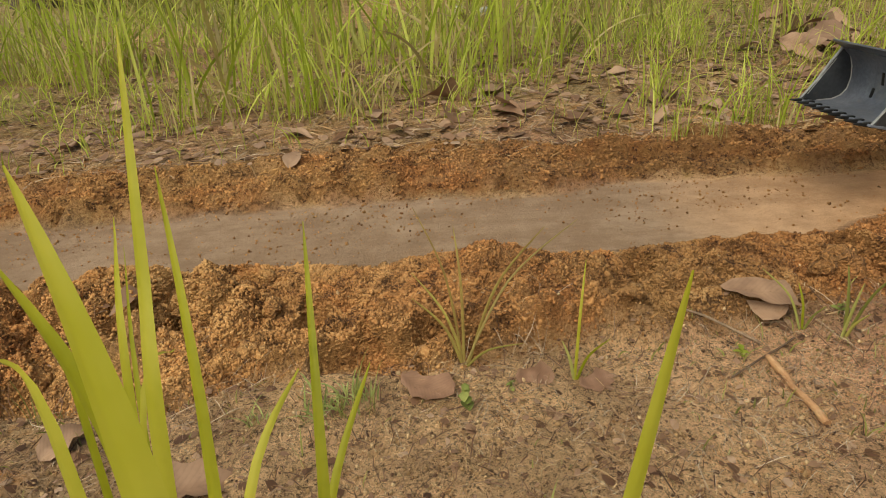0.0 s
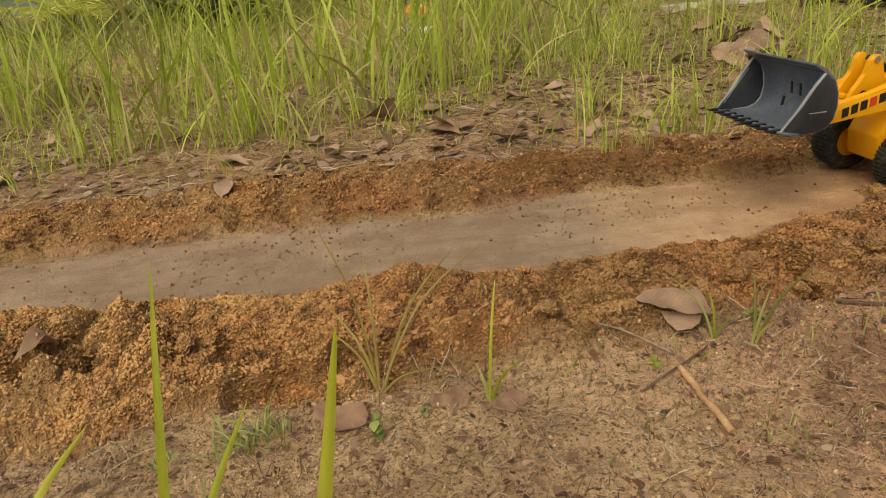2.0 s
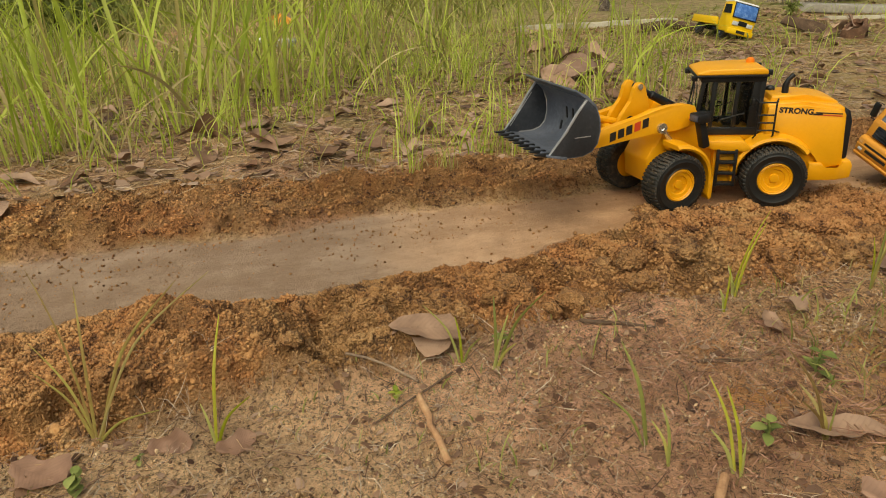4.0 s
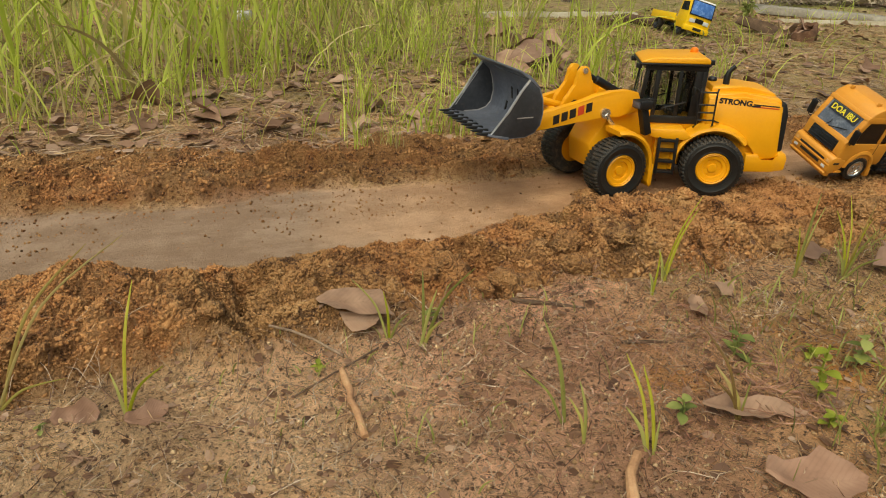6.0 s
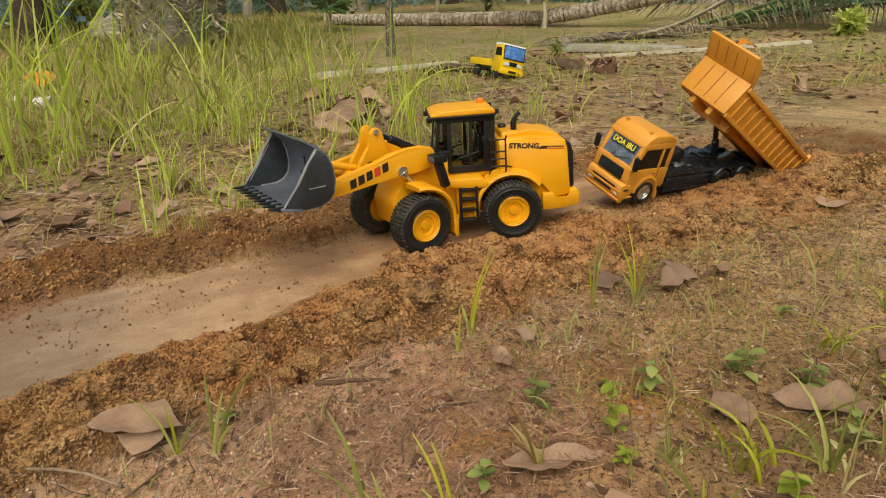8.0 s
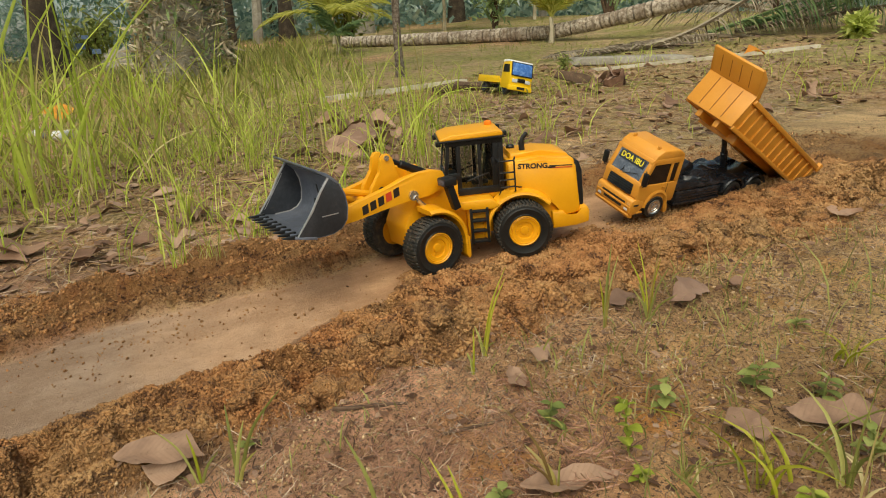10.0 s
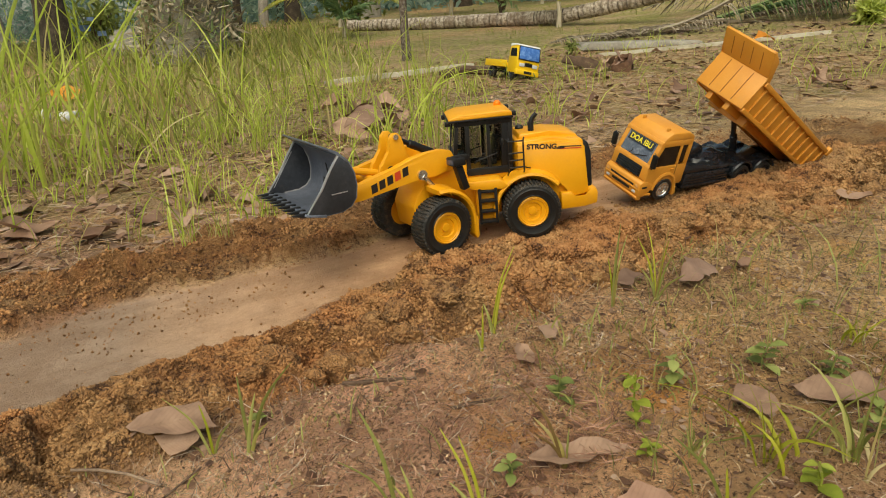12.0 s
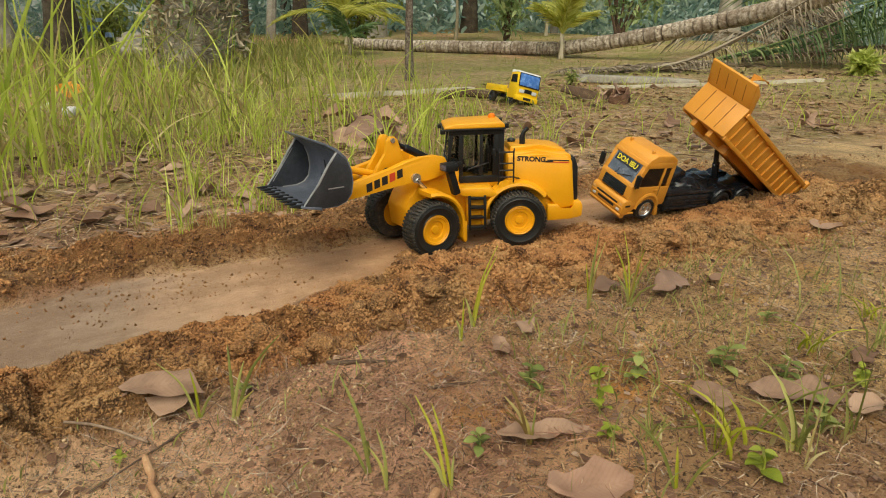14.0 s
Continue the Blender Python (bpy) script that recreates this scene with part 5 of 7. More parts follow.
for i in range(len(x)):
    s = (0.006 + 0.017 * r.random() ** 2) * (0.65 if x[i] < 0.3 or y[i] > 0.68 else 1.0)
    ob = new("soil_clod", CLODS[i % 3 + (3 if s < 0.011 else 0)])
    ob.matrix_basis = Matrix.Translation((x[i], y[i], height(x[i], y[i]) + 0.12 * s)) @ pose(0, 0, 0, r.uniform(-40, 40), r.uniform(-40, 40), r.uniform(0, 360)) @ Matrix.Scale(s, 4)
    tagged(ob, "rough clod of orange-brown clay in the crumbled bank", "clod", "clods of the clay bank")


def ribbons(name, base, tip, bow, width, material, seed=1, segs=4, flat=0.35, point=True):
    """Joined blades: from base to tip, bowed by a vector, folded along the middle. Arrays (N, 3); width (N,)."""
    n = len(base)
    t = np.linspace(0, 1, segs + 1)
    mid = base[:, None] * (1 - t)[None, :, None] + tip[:, None] * t[None, :, None] + bow[:, None] * (4 * t * (1 - t))[None, :, None]
    tan = np.gradient(mid, axis=1)
    tan /= np.linalg.norm(tan, axis=2)[:, :, None] + 1e-9
    r = np.random.default_rng(seed)
    a = r.uniform(0, 2 * np.pi, n)
    side = np.stack([np.cos(a), np.sin(a), 0.2 * r.normal(size=n)], 1)[:, None, :]
    side = side - tan * (side * tan).sum(2)[:, :, None]
    side /= np.linalg.norm(side, axis=2)[:, :, None] + 1e-9
    up = np.cross(tan, side)
    prof = (1 - t ** 2.2) * (0.55 + 0.45 * np.minimum(1, t * 5)) + 0.03 if point else np.ones(segs + 1)
    w = 0.5 * width[:, None, None] * prof[None, :, None]
    L, R, C = mid - side * w, mid + side * w, mid - up * w * flat
    co = np.stack([L, C, R], 2).reshape(n, -1, 3)
    fs = []
    for s in range(segs):
        b = 3 * s
        fs += [(b, b + 1, b + 4, b + 3), (b + 1, b + 2, b + 5, b + 4)]
    faces = (np.array(fs)[None] + (np.arange(n) * 3 * (segs + 1))[:, None, None]).reshape(-1, 4)
    return stuff_mesh(name, co.reshape(-1, 3), faces, material)


def straw(name, n, x0, x1, y0, y1, lo, hi, width, material, seed, weight=open_ground):
    r = np.random.default_rng(seed)
    x, y = pick(n, x0, x1, y0, y1, weight, seed)
    ln = lo + (hi - lo) * r.random(n) ** 2.2
    a = r.uniform(0, np.pi, n)
    x2, y2 = x + ln * np.cos(a), y + ln * np.sin(a)
    lift = 0.001 + 0.005 * r.random(n)
    base = np.stack([x, y, plan(x, y)[0] + lift * 0.6], 1)
    tip = np.stack([x2, y2, plan(x2, y2)[0] + lift], 1)
    bow = np.stack([r.normal(0, 0.12, n) * ln, r.normal(0, 0.12, n) * ln, 0.001 + 0.05 * ln * r.random(n)], 1)
    return new(name, ribbons(name, base, tip, bow, width * (0.5 + r.random(n)), material, seed, 2, 0.5))


tagged(straw("dead_straw", 10000, -0.6, 1.6, 0.16, 0.62, 0.003, 0.030, 0.0007, STRAW, 61), "dry straw and root bits strewn on the earth", "litter", kind="stuff")
tagged(straw("dead_straw", 4500, -0.6, 1.6, 0.16, 0.62, 0.006, 0.040, 0.0007, FIBRE, 65, lambda a, b: open_ground(a, b) * (0.15 + step(fbm(a * 9, b * 9, 66, 3), 0.45, 0.58))), "tangled grey-pink root fibres on the earth", "litter", kind="stuff")
tagged(straw("dead_straw", 1000, 0.40, 0.66, 0.32, 0.50, 0.008, 0.036, 0.0009, RED_FIBRE, 68), "matted reddish root fibres on the rosy earth", "litter", kind="stuff")
tagged(straw("dead_straw", 7500, -0.6, 1.6, 0.16, 0.62, 0.004, 0.034, 0.0010, DRY_DARK, 62), "dark rotten twigs and stalks on the earth", "litter", kind="stuff")
tagged(straw("dead_straw", 20000, -1.2, 3.0, 1.08, 3.2, 0.02, 0.10, 0.0022, STRAW, 63), "dry straw strewn under the grass", "litter", kind="stuff")
tagged(straw("dead_straw", 6000, -1.2, 2.4, 1.08, 2.6, 0.02, 0.09, 0.0020, FIBRE, 67), "grey dead grass strewn under the tufts", "litter", kind="stuff")
tagged(straw("dead_straw", 2600, -1.2, 3.4, 1.12, 3.2, 0.02, 0.08, 0.004, DRY_DARK, 64), "dark stalks under the grass", "litter", kind="stuff")


def chips(name, n, x0, x1, y0, y1, lo, hi, material, seed, weight=open_ground):
    """Bits of broken dead leaf: bent four-cornered flakes."""
    r = np.random.default_rng(seed)
    x, y = pick(n, x0, x1, y0, y1, weight, seed)
    s = lo + (hi - lo) * r.random(n) ** 2
    g = np.array([(-1, -0.6, 0), (0, -0.75, 0.12), (1, -0.5, 0), (-0.9, 0.6, 0.1), (0, 0.8, 0.25), (0.8, 0.5, 0.1)])
    co = g[None] * (1 + 0.5 * r.normal(size=(n, 6, 3)) * np.array([0.35, 0.35, 0.6]))
    co = co * s[:, None, None] * 0.5
    a, tx, ty = r.uniform(0, 2 * np.pi, n), r.normal(0, 0.2, n), r.normal(0, 0.2, n)
    cx = co[..., 0] * np.cos(a)[:, None] - co[..., 1] * np.sin(a)[:, None]
    cy = co[..., 0] * np.sin(a)[:, None] + co[..., 1] * np.cos(a)[:, None]
    cz = co[..., 2] + cx * tx[:, None] + cy * ty[:, None]
    z = plan(x, y)[0] + 0.14 * s
    co = np.stack([cx + x[:, None], cy + y[:, None], cz + z[:, None]], 2)
    faces = (np.array([(0, 1, 4, 3), (1, 2, 5, 4)])[None] + (np.arange(n) * 6)[:, None, None]).reshape(-1, 4)
    return new(name, stuff_mesh(name, co.reshape(-1, 3), faces, material, False))


tagged(chips("leaf_bits", 2600, -0.6, 1.6, 0.16, 0.62, 0.002, 0.009, DRY_LEAF, 71), "bits of broken brown leaf on the earth", "litter", kind="stuff")
tagged(chips("leaf_bits", 2000, -0.6, 1.6, 0.16, 0.62, 0.003, 0.012, DRY_DARK, 72), "dark rotten leaf bits on the earth", "litter", kind="stuff")
tagged(chips("leaf_bits", 1300, -1.2, 1.9, 1.16, 2.3, 0.008, 0.034, MAUVE_LEAF, 75, lambda a, b: open_ground(a, b) * (0.3 + 0.7 * step(fbm(a * 4, b * 4, 78, 3), 0.4, 0.6))), "broken mauve-brown leaves matted under the grass", "litter", kind="stuff")
tagged(chips("leaf_bits", 1200, 1.2, 4.4, 1.3, 3.4, 0.008, 0.034, MAUVE_LEAF, 76, open_ground), "broken brown leaves scattered over the clearing", "litter", kind="stuff")
tagged(chips("leaf_bits", 4000, -1.3, 3.4, 1.12, 3.4, 0.006, 0.032, DRY_LEAF, 73, lambda a, b: open_ground(a, b) * (1 - 0.5 * step(a, 0.9, 1.5))), "pale dry leaf bits under the grass", "litter", kind="stuff")
tagged(chips("leaf_bits", 2600, -1.3, 3.4, 1.12, 3.4, 0.006, 0.030, DRY_DARK, 74, lambda a, b: open_ground(a, b) * (1 - 0.75 * step(a, 0.9, 1.5))), "dark leaf bits under the grass", "litter", kind="stuff")


# ---- whole dead leaves, one by one ----
def leaf_mesh(seed, material, wide=0.5, curl=0.18, torn=0.0, fold=0.2, wave=0.22, blunt=0.0, stalk=True):
    """A dry leaf one unit long, with midrib fold, curl and a wavy, torn rim."""
    r = random.Random(seed)
    bm = bmesh.new()
    nu, nv = 12, 6
    ph = [r.uniform(0, 6.3) for _ in range(9)]
    lop, sharp = r.uniform(0.7, 1.25), r.uniform(0.7, 1.15)
    if blunt:
        lop, sharp = 0.95, blunt
    grid = []
    for i in range(nu + 1):
        u = i / nu
        full = wide * 0.5 * (math.sin(math.pi * u ** lop) ** sharp) + 0.004
        row = []
        for j in range(nv + 1):
            t = 2 * j / nv - 1
            half = full * (1 + wave * math.sin(5 * u + ph[5 if t < 0 else 6]) + 0.5 * wave * math.sin(11 * u + ph[7 if t < 0 else 8]))
            edge = 1 + (0.07 + torn * 0.25) * math.sin(9 * u + ph[0] + 2 * t) * abs(t) + torn * 0.2 * math.sin(23 * u + ph[3])
            yv = t * half * edge
            z = abs(t) ** 1.4 * half * fold * (1 + 0.7 * math.sin(4 * u + ph[5])) + curl * (u - 0.45) ** 2 * 1.4 * math.copysign(1, math.sin(ph[1]))
            z += 0.035 * math.sin(6 * u + ph[2] + 3 * t) * abs(t) + 0.02 * math.sin(13 * u + ph[4])
            row.append(bm.verts.new((u - 0.5, yv, z)))
        grid.append(row)
    for i in range(nu):
        for j in range(nv):
            bm.faces.new((grid[i][j], grid[i + 1][j], grid[i + 1][j + 1], grid[i][j + 1]))
    if stalk:
        tube(bm, [(-0.5, 0, 0.0), (-0.6, 0.01, 0.02), (-0.68, 0.03, 0.015)], 0.008, 5)
    me = bpy.data.meshes.new("dead_leaf")
    bm.to_mesh(me)
    bm.free()
    me.materials.append(material)
    me.polygons.foreach_set("use_smooth", [True] * len(me.polygons))
    return me


def torn_leaf(outline, material, seed, sag=0.16):
    """A broken piece of a broad leaf, one unit long, bent a little along its middle."""
    bm = bmesh.new()
    bm.faces.new([bm.verts.new((px, py, 0)) for px, py in outline])
    bmesh.ops.triangulate(bm, faces=bm.faces[:])
    for _ in range(2):
        bmesh.ops.subdivide_edges(bm, edges=bm.edges[:], cuts=1, use_grid_fill=True)
    for v in bm.verts:
        q = v.co.copy()
        v.co += Vector((0.02 * noise.noise(q * 9 + Vector((seed, 0, 0))), 0.02 * noise.noise(q * 9 + Vector((0, seed, 3))), sag * (abs(q.y) * 1.5 - q.x * q.x) + 0.09 * noise.noise(q * 3.5 + Vector((seed, 2, 0)))))
    me = bpy.data.meshes.new("dead_leaf")
    bm.to_mesh(me)
    bm.free()
    me.materials.append(material)
    me.polygons.foreach_set("use_smooth", [True] * len(me.polygons))
    return me


LEAVES = [leaf_mesh(k, DRY_LEAF, 0.42 + 0.05 * (k % 4), 0.20 + 0.16 * (k % 3), 0.3 * (k % 2), 0.25 + 0.2 * (k % 3)) for k in range(8)]
DARK_LEAVES = [leaf_mesh(40 + k, DRY_DARK, 0.45, 0.3, 0.4 * (k % 2)) for k in range(4)]


def dead_leaf(x, y, size, turn, label, mesh=None, tilt=0.0, roll=0.0, lift=0.006, group=""):
    ob = new("dead_leaf", mesh or LEAVES[0])
    ob.matrix_basis = Matrix.Translation((x, y, height(x, y) + lift)) @ pose(0, 0, 0, roll, tilt, turn) @ Matrix.Scale(size, 4)
    return tagged(ob, label, "leaf", group)


PALE, WIDE = leaf_mesh(71, PALE_LEAF, 0.52, 0.30, 0.6, 0.35, 0.24), leaf_mesh(78, PALE_LEAF, 0.50, 0.20, 0.3, 0.30, 0.12, 0.42, False)
dead_leaf(0.314, 0.575, 0.078, -14, "large pale brown dead leaf lying on the clay bank", torn_leaf(((-0.5, 0.04), (-0.38, 0.17), (-0.1, 0.21), (0.28, 0.27), (0.5, -0.1), (0.2, -0.2), (-0.2, -0.25), (-0.36, -0.12)), PALE_LEAF, 1), 2, 12, 0.021)
dead_leaf(0.316, 0.561, 0.044, -10, "folded half of a pale brown dead leaf on clay", torn_leaf(((-0.45, 0.2), (0.45, 0.16), (0.36, -0.05), (0.14, -0.3), (-0.15, -0.3), (-0.32, -0.05)), PALE_LEAF, 2), 0, 26, 0.014)
RED = leaf_mesh(77, RED_LEAF, 0.62, 0.22, 0.45, 0.25, 0.16, 0.55)
dead_leaf(-0.014, 0.485, 0.056, -30, "reddish dead leaf flat on damp earth", RED, 0, 6, 0.005)
dead_leaf(0.082, 0.492, 0.036, 5, "small curled reddish leaf standing on edge", RED, 0, 50, 0.004)
dead_leaf(0.135, 0.482, 0.034, 20, "small reddish leaf with lifted rim", RED, 0, 18, 0.003)
dead_leaf(-0.19, 0.378, 0.085, 15, "dusky pink-brown dead leaf beneath grass blades", PALE, 0, 6, 0.006)
dead_leaf(-0.317, 0.44, 0.05, 60, "pale curled leaf beside the clay bank", PALE, 0, 10, 0.006)
dead_leaf(0.636, 0.490, 0.040, 70, "small rounded pink-brown leaf lying flat", WIDE, 0, 12, 0.006)
dead_leaf(0.680, 0.510, 0.045, 40, "grey curled leaf among straw", LEAVES[4], 0, 20, 0.008)
dead_leaf(0.586, 0.345, 0.078, -22, "pale tan dead leaf with a pointed tip", leaf_mesh(79, PALE_LEAF, 0.40, 0.25, 0.7, 0.35, 0.24), 0, 3, 0.005)
dead_leaf(0.742, 0.312, 0.040, -75, "grey-brown squarish dead leaf", torn_leaf(((-0.5, 0.3), (-0.1, 0.36), (0.3, 0.28), (0.5, 0.05), (0.42, -0.3), (0.05, -0.38), (-0.4, -0.25)), PALE_LEAF, 3), 0, 12, 0.010)
dead_leaf(0.812, 0.276, 0.085, -28, "wide tan dead leaf with a shadowed rim", torn_leaf(((-0.5, 0.12), (-0.3, 0.2), (0.0, 0.17), (0.25, 0.24), (0.5, 0.02), (0.34, -0.14), (0.05, -0.22), (-0.3, -0.1)), PALE_LEAF, 4), 0, 8, 0.009)
dead_leaf(0.905, 0.520, 0.086, 16, "ragged brown leaf arched over the earth", leaf_mesh(73, MAUVE_LEAF, 0.46, 0.3, 0.8), 0, 25, 0.014)
dead_leaf(0.838, 0.560, 0.045, 0, "brown leaf curled beside a grass tuft", leaf_mesh(76, MAUVE_LEAF, 0.5, 0.3, 0.4), 0, 25, 0.010)
dead_leaf(0.968, 0.510, 0.035, 30, "small greyish leaf scrap", LEAVES[7], 0, 10, 0.006)
dead_leaf(1.310, 0.590, 0.05, -70, "rounded pinkish dead leaf on crumbled clay", WIDE, 0, 16, 0.012)
dead_leaf(0.575, 0.272, 0.066, -20, "large reddish-brown dead leaf on damp earth", RED, 0, 8, 0.006)
dead_leaf(0.94, 0.296, 0.05, 10, "grey-brown dead leaf under weeds", LEAVES[1], 0, 12, 0.008)
dead_leaf(0.848, 0.235, 0.045, -10, "tan dead leaf under arching grass", PALE, 0, 8, 0.008)
dead_leaf(-0.33, 0.61, 0.045, 50, "tan leaf pressed into the clay bank", LEAVES[2], 0, 5, 0.008)
# heap of large curled leaves beyond the track
HEAP = [leaf_mesh(120 + k, MAUVE_LEAF if k % 2 else PALE_LEAF, 0.5, 0.5, 0.6, 0.5, 0.28) for k in range(6)]
r = random.Random(5)
for k in range(26):
    dead_leaf(1.05 + r.gauss(0, 0.08), 1.93 + r.gauss(0, 0.08), r.uniform(0.07, 0.14), r.uniform(0, 360), "large curled tan leaf in a leaf heap", (HEAP + LEAVES[:2])[k % 8], r.uniform(-45, 45), r.uniform(-50, 50), 0.012 + 0.0030 * k * r.random(), "leaf heap")
# scattered over the ground beyond the track
xs, ys = pick(170, -0.9, 3.0, 1.2, 3.2, open_ground, 83)
for k in range(len(xs)):
    dark = k % 4 == 0
    dead_leaf(float(xs[k]), float(ys[k]), r.uniform(0.03, 0.07), r.uniform(0, 360), "dark rotting leaf on the littered ground" if dark else "dry tan leaf on the littered ground",
              DARK_LEAVES[k % 4] if dark else LEAVES[k % 8], r.uniform(-15, 15), r.uniform(-28, 28), 0.010, "fallen leaves beyond the track")
for px_, py_, sz, dk in ((-0.31, 1.37, 0.09, 0), (-0.27, 1.16, 0.06, 0), (0.0, 1.6, 0.12, 0), (0.02, 1.42, 0.10, 1), (0.14, 1.43, 0.09, 0), (0.24, 1.31, 0.08, 0), (-0.1, 1.34, 0.06, 1), (0.65, 1.13, 0.05, 1),
                         (0.16, 1.45, 0.10, 1), (0.28, 1.33, 0.08, 0), (0.12, 1.67, 0.11, 0), (0.45, 1.45, 0.09, 0), (0.55, 1.38, 0.08, 0), (2.22, 1.24, 0.09, 1), (1.97, 1.59, 0.09, 0), (1.57, 1.53, 0.07, 1), (2.04, 0.96, 0.05, 1), (1.39, 1.48, 0.06, 1), (1.475, 1.455, 0.09, 1), (0.95, 1.5, 0.07, 1)):
    dead_leaf(px_, py_, sz, r.uniform(0, 360), "dark curled leaf beyond the track" if dk else "curled tan leaf beyond the track", DARK_LEAVES[r.randrange(4)] if dk > 1 else LEAVES[r.randrange(8)], r.uniform(-12, 12), r.uniform(-30, 30), 0.014, "fallen leaves beyond the track")


# ---- grass ----
def tuft_mesh(name, n, tall, lean, width, material, seed, foot=0.03, segs=6, dry=0, bend=0.8):
    """A tuft of n blades, with dry short ones round its foot."""
    r = np.random.default_rng(seed)
    live, n = n, n + dry
    base = np.stack([r.normal(0, foot, n), r.normal(0, foot, n), np.full(n, -0.004)], 1)
    a = r.uniform(0, 2 * np.pi, n)
    h = tall * (0.4 + 0.6 * r.random(n))
    h[live:] *= 0.42
    out = h * lean * (0.1 + 1.3 * r.random(n) ** 1.6)
    tip = base + np.stack([out * np.cos(a), out * np.sin(a), h * (1 - 0.3 * np.minimum(out / h, 1.5))], 1)
    bow = bend * np.stack([-0.25 * out * np.cos(a), -0.25 * out * np.sin(a), 0.28 * out], 1)
    out[live:] += 0.05 * tall
    me = ribbons(name, base, tip, bow, width * (0.5 + 0.7 * r.random(n)), material, seed, segs)
    me["blade_points"] = 3 * (segs + 1)
    if dry:
        me.materials.append(DRY_GRASS)
        me.polygons.foreach_set("material_index", np.repeat((np.arange(n) >= live).astype(np.int32), 2 * segs))
    return me


def single_blades(mesh):
    """Each blade of a tuft as a mesh of its own."""
    if mesh.name not in BLADES:
        co = np.zeros(len(mesh.vertices) * 3, np.float32)
        mesh.vertices.foreach_get("co", co)
        co = co.reshape(-1, 3)
        k = mesh["blade_points"]
        segs = k // 3 - 1
        faces = np.array([q for s in range(segs) for q in ((3 * s, 3 * s + 1, 3 * s + 4, 3 * s + 3), (3 * s + 1, 3 * s + 2, 3 * s + 5, 3 * s + 4))])
        BLADES[mesh.name] = [stuff_mesh("blade", co[i * k:(i + 1) * k], faces, mesh.materials[mesh.polygons[i * 2 * segs].material_index]) for i in range(len(co) // k)]
    return BLADES[mesh.name]


BLADES = {}


def grass_tuft(x, y, mesh, size, turn, label, group="", apart=False):
    """A tuft in one mesh, or, where it stands by itself, with each blade a part."""
    ob = new("grass_tuft", None if apart else mesh)
    if apart:
        for bl in single_blades(mesh):
            new("blade", bl).parent = ob
    ob.matrix_basis = Matrix.Translation((x, y, height(x, y))) @ pose(0, 0, 0, 0, 0, turn) @ Matrix.Scale(size, 4)
    return tagged(ob, label, "grass", group)


TALL = [tuft_mesh("grass_tuft", 14, 0.54, (0.45, 0.7, 1.2)[k % 3], 0.0070, GRASS, 200 + k, 0.045, 8, 14, 0.55) for k in range(9)]
MEDIUM = [tuft_mesh("grass_tuft", 15, 0.26, 0.8, 0.0040, GRASS, 220 + k, 0.025, 6, 12) for k in range(5)]
LITTLE = [tuft_mesh("grass_tuft", 8, 0.12, 0.75, 0.0024, GRASS if k % 2 else GRASS_DEEP, 240 + k, 0.009, 5) for k in range(5)]


def meadow(a, b):
    """Where the tall grass stands: thick to the low side, thinning towards the high side."""
    edge = 1.50 + 0.05 * np.sin(a * 6.1) + 0.38 * step(a, -0.4, 0.5)
    return step(b, edge, edge + 0.25) * (1 - 0.93 * step(a - 0.35 * (b - 1.6), -0.05, 0.65)) * (0.08 + 0.92 * step(fbm(a * 2.6, b * 2.6, 9, 3), 0.42, 0.56))


xs, ys = pick(46, -2.2, 1.6, 1.45, 3.6, meadow, 91)
for k in range(len(xs)):
    grass_tuft(float(xs[k]), float(ys[k]), TALL[k % 9], r.uniform(0.65, 1.2), r.uniform(0, 360), "tall yellow-green grass tuft beyond the track", "tall grass")
xs, ys = pick(56, -1.5, 1.6, 1.35, 3.4, lambda a, b: 0.1 + 0.4 * step(b - 0.45 * step(a, -0.4, 0.5), 1.35, 1.5), 92)
for k in range(len(xs)):
    grass_tuft(float(xs[k]), float(ys[k]), MEDIUM[k % 5], r.uniform(0.5, 1.0), r.uniform(0, 360), "thin yellow-green grass tuft on littered ground", "thin grass")
for gx_, gy_, gs, big in ((0.61, 1.21, 0.75, 0), (0.404, 1.11, 0.42, 0), (0.447, 1.085, 0.35, 0), (0.57, 1.23, 0.5, 0), (1.03, 1.47, 1.2, 0), (1.06, 1.5, 1.0, 0), (0.98, 1.66, 0.9, 0), (1.14, 1.28, 0.6, 0), (1.11, 1.31, 0.5, 0), (1.095, 1.645, 1.1, 0), (1.228, 1.605, 0.7, 0), (1.48, 1.6, 0.6, 0), (0.456, 1.445, 0.8, 0),
                         (-0.228, 1.545, 0.95, 1), (-0.4, 1.6, 0.95, 1), (0.05, 1.66, 0.8, 1), (-0.62, 1.58, 1.0, 1)):
    grass_tuft(gx_, gy_, (TALL[int(gs * 50) % 7] if big else MEDIUM[int(gs * 50) % 5]), gs, r.uniform(0, 360), "tall yellow-green grass tuft beyond the track" if big else "green grass tuft standing alone beyond the track", "tall grass" if big else "lone tufts", True)
for gx_, gy_, gs in ((-0.075, 0.47, 0.4), (-0.06, 0.462, 0.35), (-0.085, 0.458, 0.4), (1.05, 0.42, 0.4), (1.2, 0.52, 0.4), (0.88, 0.2, 0.6), (1.12, 0.6, 0.3), (-0.36, 0.47, 0.4)):
    grass_tuft(gx_, gy_, LITTLE[int(gs * 100) % 5], gs, r.uniform(0, 360), "small green grass sprout on bare earth", "grass sprouts", True)
xs, ys = pick(40, 1.2, 4.5, 1.5, 5.0, lambda a, b: 0.4 + 0 * a, 94)
